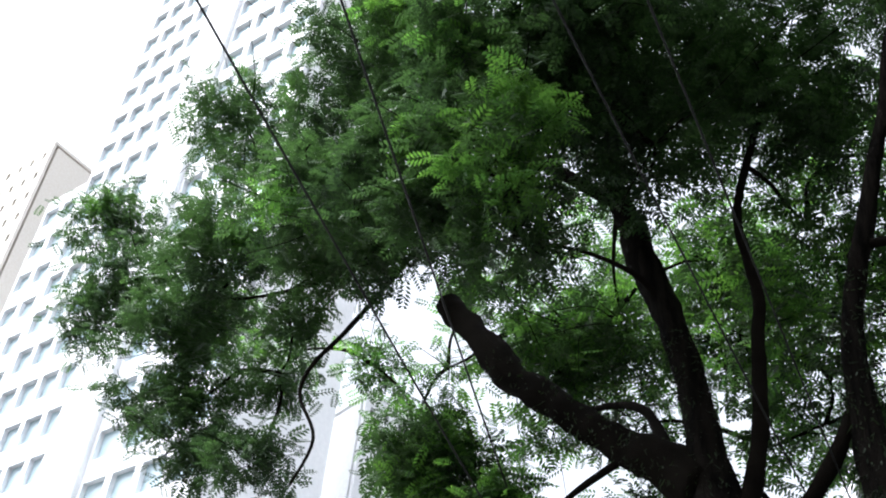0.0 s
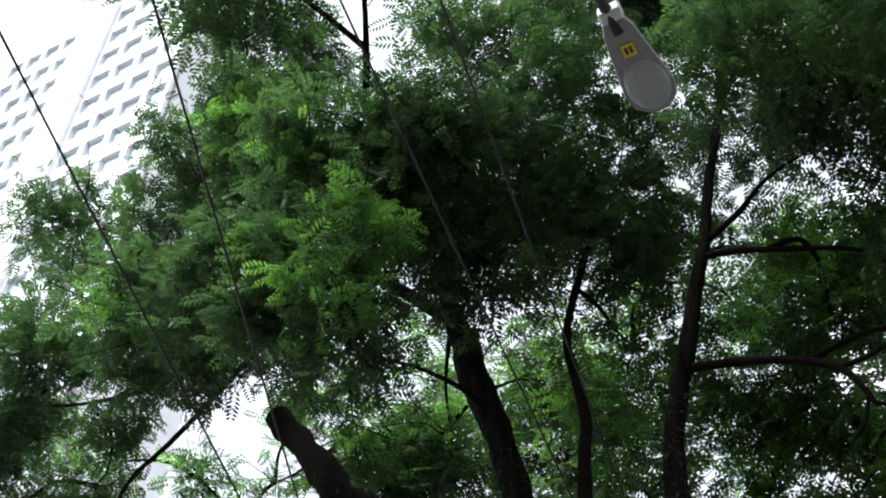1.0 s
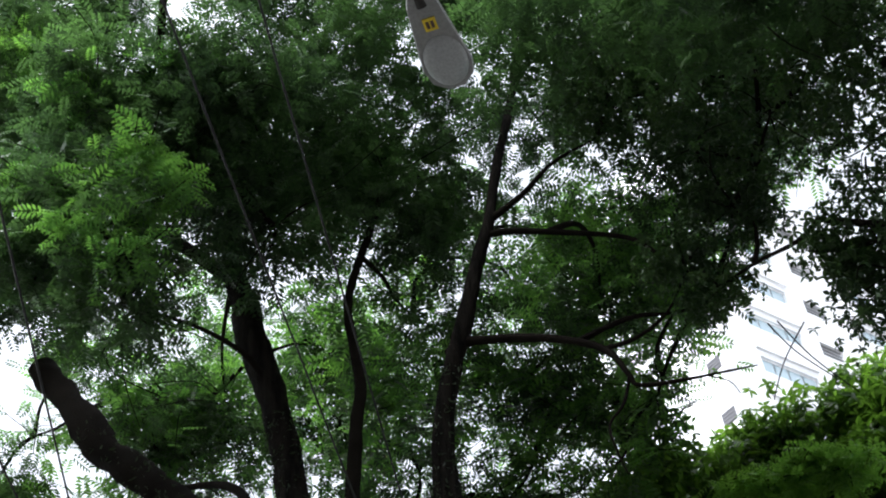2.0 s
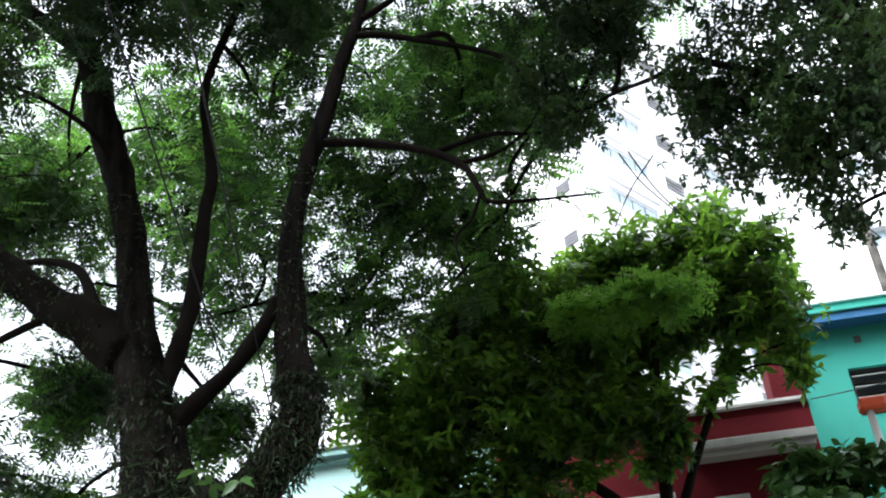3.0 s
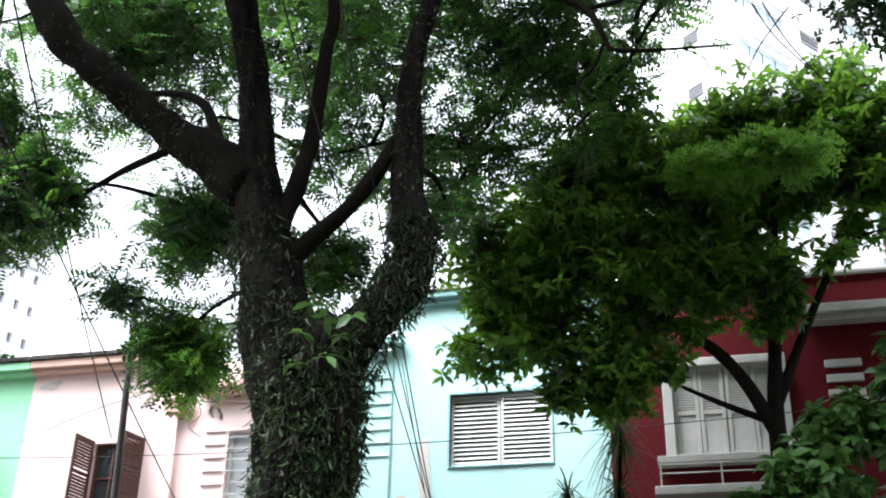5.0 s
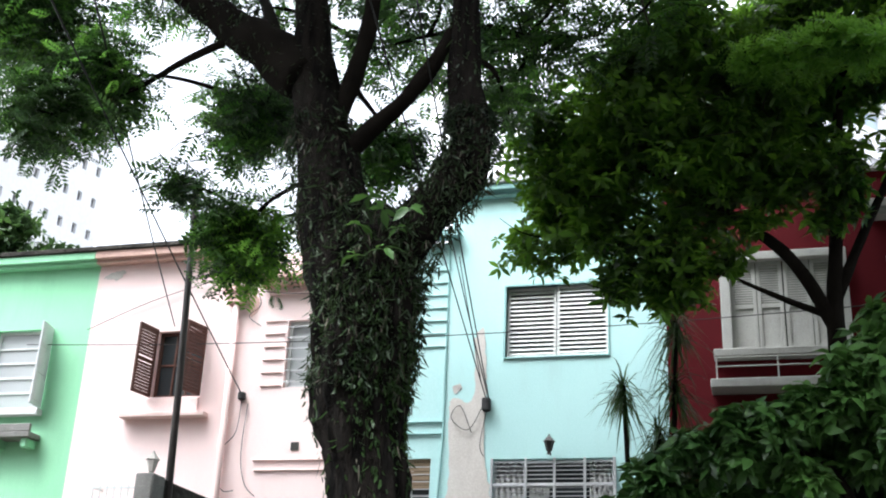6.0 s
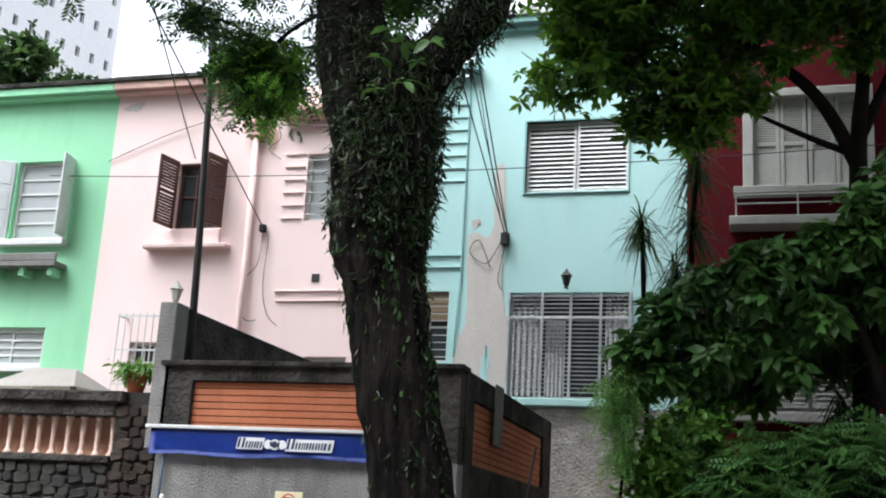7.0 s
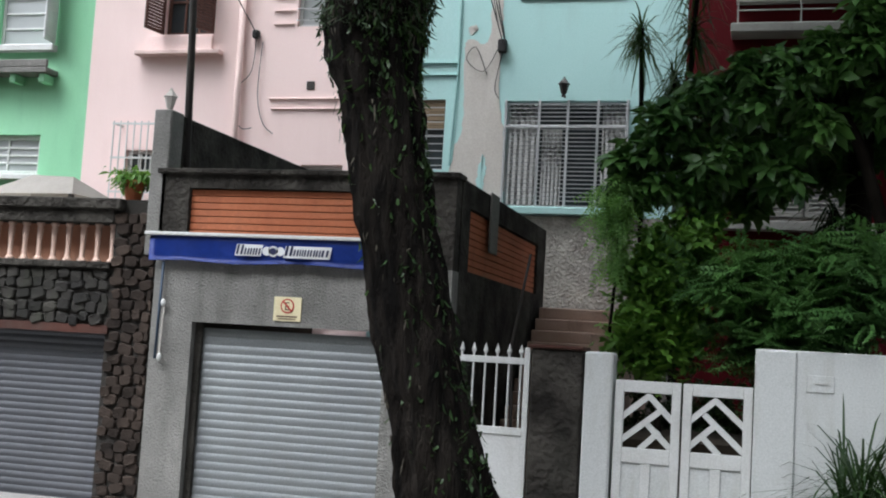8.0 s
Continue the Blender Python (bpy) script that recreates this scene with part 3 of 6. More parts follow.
for xs_, an in ((-10.42, -101), (-9.45, -106)):
    turn = Matrix.Rotation(radians(an), 4, "Z")
    sh = boxes((0, 0.05, -0.02, 0.02, 0, 1.27), (0.45, 0.5, -0.02, 0.02, 0, 1.27), (0.05, 0.45, -0.02, 0.02, 0, 0.06), (0.05, 0.45, -0.02, 0.02, 1.21, 1.27), (0.05, 0.45, -0.02, 0.02, 0.6, 0.66), bevel=0.004)
    leaf = part("shutter", sh, M_WOOD, pink, "dark brown slatted shutter standing open")
    leaf.matrix_basis = Matrix.Translation(Vector((xs_, 17.97, 7.26)) - pink.location) @ turn
    one = None
    for k in range(20):
        if abs(k - 9.5) > 0.6:
            if one is None:
                sl = part("slat", boxes((0.05, 0.45, -0.012, 0.012, -0.02, 0.02)), M_WOOD, leaf)
                one = sl.data
            else:
                sl = new("slat", one)
                sl.parent = leaf
            sl.location = (0, 0, 0.095 + k * 0.057)
trim(pink, "sill", M_PINKPALE, (-10.88, -9.24, 17.8, 18.0, 6.87, 6.95), label="salmon window sill")
trim(pink, "apron", M_PINK, (-10.72, -9.45, 17.94, 18.0, 6.95, 7.24))
sash(pink, -7.9, -6.6, 7.37, 8.6, M_WHITE, 2, 1, glass=M_FROST, label="white window behind grille bars")
for k in range(6):
    z = 7.46 + k * 0.2
    trim(pink, "grille_bar", M_ALU, (-7.9, -6.6, 17.97, 17.99, z, z + 0.022), bevel=0.004)
for k in range(6):
    z = 7.40 + k * 0.236
    trim(pink, "band", M_PINKPALE, (-8.32, -7.94, 17.97, 18.0, z, z + 0.028), bevel=0.006)
trim(pink, "string_course", M_PINKPALE, (-8.31, -6.3, 17.965, 18.0, 6.09, 6.13), (-8.27, -6.3, 17.965, 18.0, 5.92, 5.95))
trim(pink, "vent", M_IRON, (-7.64, -7.5, 17.985, 18.0, 6.27, 6.41), bevel=0.004)
trim(pink, "rain_hopper", M_PINKTRIM, (-9.14, -8.68, 17.78, 18.0, 9.12, 9.24), (-9.06, -8.76, 17.82, 18.0, 8.9, 9.12), bevel=0.03, label="salmon painted rainwater hopper")
bm = bmesh.new()
tube(bm, [Vector((-8.9, 17.9, 8.95)) - pink.location, Vector((-8.84, 17.9, 2.8)) - pink.location], 0.055, 12)
part("downpipe", bm, M_PINKPALE, pink, "salmon painted rainwater pipe", smooth=True)
sash(pink, -11.0, -10.3, 4.5, 5.2, M_WHITE, 3, 2, label="small white window")
gb = bmesh.new()
for k in range(7):
    tube(gb, [Vector((-11.1 + k * 0.135, 17.72, 4.3)) - pink.location, Vector((-11.1 + k * 0.135, 17.72, 5.66)) - pink.location], 0.012, 6)
for z in (4.4, 5.0, 5.6):
    box(gb, -11.12, -10.28, 17.71, 17.735, z, z + 0.03, off=pink.location)
for xx in (-11.1, -10.3):
    box(gb, xx, xx + 0.025, 17.72, 18.0, 5.6, 5.63, off=pink.location)
part("window_grille", gb, M_WHITE, pink, "white painted iron grille")
sash(pink, -7.66, -6.9, 4.4, 4.98, M_WHITE, 2, 1, glass=M_FROST, label="small white window")
# aqua house
teal = thing("house", "pale aqua plastered terrace house with peeling grey patch", "house", (-3.8, 18, 0), "terrace houses")
shell(teal, M_TEAL, -4.97, -1.33, 10.7, [(-3.97, -2.27, 7.76, 9.0), (-4.15, -2.17, 4.36, 6.07)])
part("wing_wall", holed_wall(-6.3, -4.97, 0.6, 9.9, 18.02, 18.3, [(-5.85, -5.18, 4.93, 6.1)], teal.location), M_TEAL, teal)
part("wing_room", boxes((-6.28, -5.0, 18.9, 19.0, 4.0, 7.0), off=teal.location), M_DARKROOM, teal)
blind = part("blind", boxes((-5.84, -5.19, 18.06, 18.1, 6.06, 6.1), off=teal.location), M_TANBLIND, teal, "tan roller blind half drawn")
for k in range(6):
    part("slat", boxes((-5.83, -5.2, 18.07, 18.09, 5.61 + k * 0.075, 5.675 + k * 0.075), off=teal.location), M_TANBLIND, blind)
sash(teal, -5.85, -5.18, 4.93, 6.1, M_ALU, 2, 2, y=18.14, frame_w=0.03, label="narrow aluminium window beside the peeled wall")
for k in range(9):
    z = 5.0 + k * 0.12
    trim(teal, "grille_bar", M_ALU, (-5.85, -5.18, 18.03, 18.04, z, z + 0.012), bevel=0.0)
trim(teal, "wing_wall", M_TEAL, (-6.3, -4.97, 18.3, 25.0, 8.9, 9.7))
trim(teal, "wing_cornice", M_TEALTRIM, (-6.3, -4.8, 17.8, 18.02, 9.94, 10.08), label="weathered aqua ledge")
trim(teal, "cornice", M_TEALTRIM, (-5.0, -1.3, 17.9, 18.0, 10.68, 10.74), (-5.03, -1.3, 17.82, 18.1, 10.78, 10.9), label="weathered aqua moulded cornice")
trim(teal, "coping", M_WHITEDIRTY, (-5.05, -1.3, 17.78, 18.3, 10.9, 11.0))
for k in range(7):
    z = 8.0 + k * 0.23
    trim(teal, "band", M_TEAL, (-5.5, -5.0, 17.995, 18.02, z, z + 0.028), bevel=0.004)
trim(teal, "string_course", M_TEALTRIM, (-6.3, -5.0, 17.985, 18.02, 6.69, 6.72), (-6.3, -5.0, 17.985, 18.02, 6.49, 6.52))
bm = bmesh.new()
tube(bm, [Vector((-4.99, 17.985, 10.0)) - teal.location, Vector((-4.985, 17.985, 6.4)) - teal.location, Vector((-5.05, 17.985, 5.0)) - teal.location], 0.016, 8)
part("conduit", bm, M_TEALTRIM, teal)
trim(teal, "window_surround", M_TEALTRIM, (-4.01, -3.97, 17.98, 18.12, 7.72, 9.04), (-2.27, -2.24, 17.98, 18.12, 7.72, 9.04), (-3.97, -2.27, 17.98, 18.12, 9.0, 9.04), (-3.97, -2.27, 17.97, 18.12, 7.73, 7.76), bevel=0.008)
louvres(teal, "shutter", -3.97, -3.14, 7.76, 9.0, 18.08, M_WHITE, 0.074, label="bright aluminium slatted shutter, closed")
louvres(teal, "shutter", -3.12, -2.27, 7.76, 9.0, 18.05, M_WHITE, 0.074, label="bright aluminium slatted shutter, closed")
sash(teal, -4.15, -2.17, 4.36, 6.07, M_ALU, 1, 1, y=FRONT + 0.16, frame_w=0.05, label="wide aluminium window with grille")
curtain(teal, -4.1, -3.62, 4.4, 6.03, 18.13, 5)
curtain(teal, -3.56, -3.24, 4.4, 5.64, 18.13, 5)
curtain(teal, -2.6, -2.2, 4.4, 6.03, 18.13, 5)
for z in [4.45 + k * 0.0675 for k in range(24)]:
    trim(teal, "grille_bar", M_ALU, (-4.15, -2.17, 17.97, 17.984, z, z + 0.013), bevel=0.0)
for x in (-4.15, -3.6, -3.14, -2.66, -2.2):
    trim(teal, "grille_post", M_ALU, (x - 0.014, x + 0.026, 17.94, 17.97, 4.36, 6.07), bevel=0.004)
trim(teal, "grille_rail", M_ALU, (-4.15, -2.17, 17.945, 17.968, 5.62, 5.66), bevel=0.004)
trim(teal, "sill", M_TEAL, (-4.3, -1.9, 17.8, 18.0, 4.22, 4.34))
trim(teal, "plinth", M_PEBBLE, (-4.97, -1.33, 17.9, 18.0, 0.6, 4.2), bevel=0.0, label="rough grey cement render plinth")


def blotch(house, material, outline, y, label, seed):
    """A patch of bare render with a ragged rim, thinly proud of the wall."""
    rng = random.Random(seed)
    bm = bmesh.new()
    pts = bend([(x, 0, z) for x, z in outline] + [(outline[0][0], 0, outline[0][1])], 7)[:-1]
    off = under(house)
    vs = [bm.verts.new((p.x + rng.uniform(-0.02, 0.02) - off[0], y - off[1], p.z + rng.uniform(-0.02, 0.02) - off[2])) for p in pts]
    f = bm.faces.new(vs)
    ext = bmesh.ops.extrude_face_region(bm, geom=[f])["geom"]
    bmesh.ops.translate(bm, vec=(0, 0.012, 0), verts=[g for g in ext if isinstance(g, bmesh.types.BMVert)])
    bmesh.ops.triangulate(bm, faces=bm.faces[:])
    return part("bare_patch", bm, material, house, label)


blotch(teal, M_PATCH, [(-4.5, 8.1), (-4.36, 8.3), (-4.3, 7.7), (-4.28, 7.2), (-4.3, 6.2), (-4.16, 5.4), (-4.2, 4.4), (-5.0, 4.4), (-5.0, 5.2), (-4.86, 5.7), (-4.9, 6.8), (-4.84, 7.1), (-4.5, 7.08)], 17.99, "bare grey render where paint has peeled", 3)
blotch(teal, M_TEAL, [(-4.5, 5.2), (-4.44, 5.0), (-4.46, 4.8), (-4.5, 4.45), (-4.6, 4.45), (-4.56, 4.9)], 17.984, "remaining scrap of aqua paint", 4)
blotch(teal, M_PATCH, [(-4.86, 7.28), (-4.74, 7.34), (-4.7, 7.24), (-4.8, 7.18)], 17.992, "small peeled patch", 5)
blotch(pink, M_PATCH, [(-11.75, 9.62), (-11.5, 9.74), (-11.3, 9.74), (-11.42, 9.58), (-11.6, 9.6)], 17.99, "small peeled patch", 6)
blotch(pink, M_PINKTRIM, [(-8.62, 9.2), (-8.5, 9.0), (-8.6, 8.7), (-8.7, 8.9)], 17.99, "small peeled patch", 7)
# red house
red = thing("house", "dark red plastered terrace house with white window frames", "house", (1.3, 18, 0), "terrace houses")
shell(red, M_RED, -1.33, 3.95, 10.55, [(-0.32, 1.36, 7.7, 9.25), (-0.35, 1.3, 4.2, 6.0)])
trim(red, "parapet", M_RED, (-1.33, 3.95, 18.02, 18.3, 10.55, 10.7))
trim(red, "coping", M_SHADEWHITE, (-1.33, 3.95, 17.94, 18.3, 10.7, 10.77))
trim(red, "pediment", M_SHADEWHITE, (0.72, 1.85, 17.96, 18.3, 10.77, 11.05), label="weathered white raised parapet block")
trim(red, "cornice", M_SHADEWHITE, (1.9, 3.85, 17.74, 18.0, 9.8, 9.9), (1.86, 3.88, 17.64, 18.0, 9.9, 10.05), label="white painted moulded cornice")
trim(red, "band", M_SHADEWHITE, (2.1, 2.66, 17.95, 18.0, 9.07, 9.2), (2.1, 2.66, 17.95, 18.0, 8.82, 8.95), (2.1, 2.66, 17.95, 18.0, 8.57, 8.7), (2.1, 2.66, 17.95, 18.0, 8.32, 8.45))
trim(red, "chimney", M_RED, (3.42, 3.94, 18.004, 18.6, 10.78, 12.0))
trim(red, "window_surround", M_SHADEWHITE, (-0.46, -0.3, 17.9, 18.06, 7.7, 9.36), (1.34, 1.5, 17.9, 18.06, 7.7, 9.36), (-0.3, 1.34, 17.9, 18.06, 9.22, 9.36), label="white painted window surround")
for x0, x1 in ((-0.3, 0.1), (0.11, 0.51), (0.53, 0.93), (0.94, 1.34)):
    lf = trim(red, "shutter", M_SHADEWHITE, (x0, x0 + 0.06, 18.0, 18.045, 7.72, 9.22), (x1 - 0.06, x1, 18.0, 18.045, 7.72, 9.22), (x0 + 0.06, x1 - 0.06, 18.0, 18.045, 7.72, 7.8), (x0 + 0.06, x1 - 0.06, 18.0, 18.045, 9.14, 9.22), (x0 + 0.06, x1 - 0.06, 18.0, 18.045, 8.42, 8.5), bevel=0.005, label="white painted folding shutter leaf, closed")
    part("panel", boxes((x0 + 0.06, x1 - 0.06, 18.02, 18.035, 7.8, 8.42), bevel=0.004, off=red.location), M_SHADEWHITE, lf)
    for k in range(15):
        z = 8.52 + k * 0.0415
        part("slat", boxes((x0 + 0.06, x1 - 0.06, 18.012, 18.035, z, z + 0.026), off=red.location), M_SHADEWHITE, lf)
trim(red, "sill", M_SHADEWHITE, (-0.6, 1.65, 17.7, 18.0, 7.56, 7.68), label="white window sill")
trim(red, "flower_shelf", M_SHADEWHITE, (-0.66, 1.4, 17.55, 18.0, 7.02, 7.16), label="stained white shelf for flower pots")
rl = bmesh.new()
for z in (7.36, 7.5):
    tube(rl, [Vector((-0.58, 17.6, z)) - red.location, Vector((1.35, 17.6, z)) - red.location], 0.012, 6)
for x in (-0.56, 0.35, 1.3):
    tube(rl, [Vector((x, 17.6, 7.16)) - red.location, Vector((x, 17.6, 7.52)) - red.location], 0.012, 6)
part("shelf_rail", rl, M_SHADEWHITE, red, "thin white iron rail")
sash(red, -0.35, 1.3, 4.2, 6.0, M_SHADEWHITE, 4, 1, glass=M_FROST, frame_w=0.09, label="white framed ground floor window")
for x in (-0.24, 0.51):
    louvres(red, "shutter", x, x + 0.7, 4.3, 5.95, 18.04, M_SHADEWHITE, 0.07, label="white slatted shutter, closed")
trim(red, "sill", M_SHADEWHITE, (-0.7, 1.7, 17.75, 18.0, 4.06, 4.2))
for x in (-0.42, 1.36, 1.95):
    trim(red, "pilaster", M_RED, (x, x + 0.14, 17.86, 18.0, 4.2, 6.4))
# sea green house
sea = thing("house", "sea green plastered house with blue cornice and small louvred window", "house", (6.0, 18, 0), "terrace houses")
shell(sea, M_SEA, 3.95, 9.5, 11.95, [(4.73, 5.4, 10.27, 11.16)])
trim(sea, "cornice", M_BLUE, (3.95, 9.5, 17.7, 18.0, 11.94, 12.1), label="blue painted projecting cornice")
trim(sea, "cornice_edge", M_SEA, (3.95, 9.5, 17.66, 18.0, 12.1, 12.16))
trim(sea, "parapet", M_SEA, (3.95, 9.5, 17.9, 18.2, 12.16, 12.4))
trim(sea, "coping", M_WHITEDIRTY, (3.95, 9.5, 17.86, 18.24, 12.4, 12.46))
trim(sea, "parapet_block", M_BLUE, (6.0, 7.2, 17.64, 18.2, 12.18, 12.3), (6.05, 7.2, 17.66, 18.2, 12.34, 12.46), (6.0, 7.2, 17.64, 18.2, 12.5, 12.72), label="blue stepped parapet block")
trim(sea, "vent", M_IRON, (4.98, 5.1, 17.985, 18.0, 11.62, 11.75), bevel=0.004)
sash(sea, 4.73, 5.4, 10.27, 11.16, M_IRON, 1, 4, label="small dark louvred window")
for k in range(4):
    sl = boxes((4.78, 5.32, -0.1, 0.1, -0.006, 0.006), off=(0, 0, 0))
    bmesh.ops.rotate(sl, cent=(0, 0, 0), matrix=Matrix.Rotation(radians(30), 3, "X"), verts=sl.verts[:])
    bmesh.ops.translate(sl, vec=Vector((0, 18.04, 10.42 + k * 0.2)) - sea.location, verts=sl.verts[:])
    part("louvre", sl, M_FROST, sea)


# ---- high buildings behind the terrace ----
def high_block(name, label, corner, az, wide, deep, top, floors, bays, material, pane, win=(0.55, 0.5), base=0.0):
    """A block with its front along az from the corner; each window an opening with a recessed pane of its own."""
    th = thing(name, label, "building", (*corner, 0), "high buildings")
    th.rotation_euler = (0, 0, radians(az))
    h = (top - base) / floors
    bw = wide / bays
    holes = []
    for f in range(floors):
        for b in range(bays):
            x = b * bw + bw * (1 - win[0]) / 2
            z = base + f * h + h * (1 - win[1]) / 2
            holes.append((x, x + bw * win[0], z, z + h * win[1]))
    part("front_wall", holed_wall(0, wide, base, top, 0, 0.35, holes), material, th)
    part("body", boxes((0, wide, 0.6, deep, base, top - 0.3)), material, th)
    part("roof", boxes((0, wide, 0.0, deep, top + 0.02, top + 0.4)), material, th)
    me = None
    for x0, x1, z0, z1 in holes:
        if me is None:
            ob = part("pane", boxes((-(x1 - x0) / 2, (x1 - x0) / 2, 0.3, 0.34, -(z1 - z0) / 2, (z1 - z0) / 2)), pane, th)
            me = ob.data
        else:
            ob = new("pane", me)
            ob.parent = th
        ob.location = ((x0 + x1) / 2, 0, (z0 + z1) / 2)
    return th


high_block("apartment_tower", "tall white apartment tower with rows of bluish windows", (-57.5, 29.3), 0, 7.6, 14, 82, 27, 4, M_TOWER, M_TOWERGLASS, (0.78, 0.58))
t2 = high_block("apartment_tower", "tall white apartment tower with rows of bluish windows", (-46.2, 29.3), 0, 8.7, 8, 82, 27, 4, M_TOWER, M_TOWERGLASS, (0.78, 0.58))
pier = part("stair_pier", boxes((-3.6, 0, -0.35, 6, 0, 83), bevel=0.05), M_TOWER, t2, "plain white windowless shaft")
high_block("apartment_tower", "lower white wing with bluish windows", (-63.5, 30.2), 0, 5.9, 12, 58, 19, 3, M_TOWER, M_TOWERGLASS, (0.76, 0.52))
high_block("apartment_tower", "cream apartment tower with small paired windows", (-110, 42.0), 0, 17.0, 14, 92, 30, 8, M_TOWERCREAM, M_TOWERDARK, (0.3, 0.34))
high_block("apartment_tower", "pale apartment tower with many small windows", (-48.2, 50.8), 76, 15.7, 14, 49, 20, 12, M_TOWER, M_TOWERDARK, (0.3, 0.3))
# white block along the side street: ribbon windows and dark vents on every floor
wb = thing("apartment_block", "white apartment block with ribbon windows and dark louvred vents", "building", (1.68, 42.78, 0), "high buildings")
wb.rotation_euler = (0, 0, radians(50))
holes = []
for f in range(11):
    z = 18.2 + f * 2.9
    holes += [(2.9, 6.7, z, z + 0.95, 0), (8.0, 9.7, z + 0.1, z + 1.0, 1), (12.0, 14.4, z, z + 0.95, 0), (15.8, 17.5, z + 0.1, z + 1.1, 1), (19.2, 21.4, z, z + 1.0, 1)]
part("front_wall", holed_wall(0, 22.0, 0, 51.0, 0, 0.3, [q[:4] for q in holes]), M_TOWER, wb)
part("body", boxes((0, 22.0, 0.55, 9, 0, 50.8)), M_TOWER, wb)
for x0, x1, z0, z1, vent in holes:
    if z0 < 11:
        continue
    if vent:
        v = part("vent", boxes((x0, x1, 0.28, 0.32, z0, z1)), M_TOWERDARK, wb, "dark louvred vent")
        for k in range(4):
            part("louvre", boxes((x0, x1, 0.1, 0.2, z0 + 0.1 + k * 0.24, z0 + 0.14 + k * 0.24)), M_ALU, v)
    else:
        w = part("window", boxes((x0, x1, 0.12, 0.22, z0, z0 + 0.07), (x0, x1, 0.12, 0.22, z1 - 0.07, z1)), M_TOWER, wb)
        for k in range(4):
            a0, a1 = x0 + (x1 - x0) * k / 4, x0 + (x1 - x0) * (k + 1) / 4
            part("pane", boxes((a0 + 0.05, a1 - 0.05, 0.16, 0.18, z0 + 0.07, z1 - 0.07)), M_TOWERGLASS, w)
        part("ledge", boxes((x0 - 0.2, x1 + 0.2, -0.14, -0.004, z1 + 0.4, z1 + 0.52)), M_TOWER, wb)
for f in range(11):
    z = 18.2 + f * 2.9
    v = part("vent", boxes((-0.03, -0.004, 0.06, 0.88, z - 0.8, z - 0.1)), M_TOWERDARK, wb, "dark louvred vent")
    for k in range(4):
        part("louvre", boxes((-0.06, -0.032, 0.06, 0.88, z - 0.74 + k * 0.17, z - 0.7 + k * 0.17)), M_TOWERDARK, v)
part("return_wall", boxes((0.004, 0.3, 0.3, 0.55, 0, 50.8)), M_TOWER, wb)
pb = high_block("apartment_block", "white rendered block with few windows", (9.0, 33.0), 0, 12, 10, 33.92, 11, 3, M_TOWER, M_TOWERGLASS, (0.15, 0.28), 0.92)
bm = bmesh.new()
tube(bm, [(1.47, -0.1, 10.0), (1.62, -0.1, 24.65)], 0.15, 10)
part("downpipe", bm, M_DARKCEM, pb, "grey rainwater pipe", smooth=True)
high_block("apartment_block", "white block with dark framed windows behind the roofs", (-9.2, 30.0), 0, 3.6, 8, 21, 7, 2, M_TOWER, M_TOWERDARK, (0.55, 0.5))


# ---- garage with terrace wall ----
garage = thing("garage", "grey cement garage with terracotta clad terrace parapet and roller shutter", "garage", (-5.0, 12, 0))
GO = garage.location
part("front_wall", holed_wall(-6.82, -3.26, 0, 2.86, 12.0, 12.25, [(-6.3, -3.98, -0.1, 2.16)], GO), M_ROUGH, garage)
part("parapet", holed_wall(-6.82, -3.26, 2.86, 3.86, 12.0, 12.2, [(-6.46, -3.6, 3.14, 3.7)], GO), M_DARKCEM, garage, "black stained cement parapet frame")
part("coping", boxes((-6.86, -3.22, 11.94, 12.26, 3.86, 3.92), bevel=0.01, off=GO), M_DARKCEM, garage)
for k in range(7):
    part("cladding_board", boxes((-6.46, -3.6, 12.06, 12.1 + 0.004 * (k % 2), 3.145 + k * 0.079, 3.215 + k * 0.079), bevel=0.006, off=GO), M_TERRA, garage)
part("cladding_back", boxes((-6.46, -3.6, 12.1, 12.16, 3.14, 3.7), off=GO), M_DARKCEM, garage)


def side_wall_holed(x0, x1, y0, y1, z0, z1, holes):
    bm = holed_wall(y0, y1, z0, z1, 0, x1 - x0, holes)
    bmesh.ops.rotate(bm, cent=(0, 0, 0), matrix=Matrix.Rotation(radians(90), 3, "Z"), verts=bm.verts[:])
    bmesh.ops.translate(bm, vec=Vector((x1, 0, 0)) - GO, verts=bm.verts[:])
    return bm


part("side_wall", side_wall_holed(-3.46, -3.26, 12.25, 17.3, 0, 3.9, [(12.64, 16.7, 2.9, 3.62)]), M_DARKCEM, garage, "black stained cement side wall")
for k in range(9):
    part("cladding_board", boxes((-3.34, -3.30 + 0.004 * (k % 2), 12.64, 16.7, 2.905 + k * 0.079, 2.975 + k * 0.079), bevel=0.006, off=GO), M_TERRA, garage)
part("cladding_back", boxes((-3.4, -3.34, 12.64, 16.7, 2.9, 3.62), off=GO), M_DARKCEM, garage)
part("hanging_mat", boxes((-3.25, -3.22, 13.5, 13.9, 3.2, 3.93), bevel=0.012, off=GO), M_ROUGH, garage, "grey sheet hanging over the wall")
part("terrace_slab", boxes((-6.62, -3.46, 12.25, 17.8, 2.7, 2.86), off=GO), M_ROUGH, garage)
bm = bmesh.new()
prof = [(12.3, 2.86), (17.6, 2.86), (17.6, 4.62), (12.3, 4.6)]
fr = [bm.verts.new(Vector((-6.98, y, z)) - GO) for y, z in prof]
f = bm.faces.new(fr)
e = bmesh.ops.extrude_face_region(bm, geom=[f])["geom"]
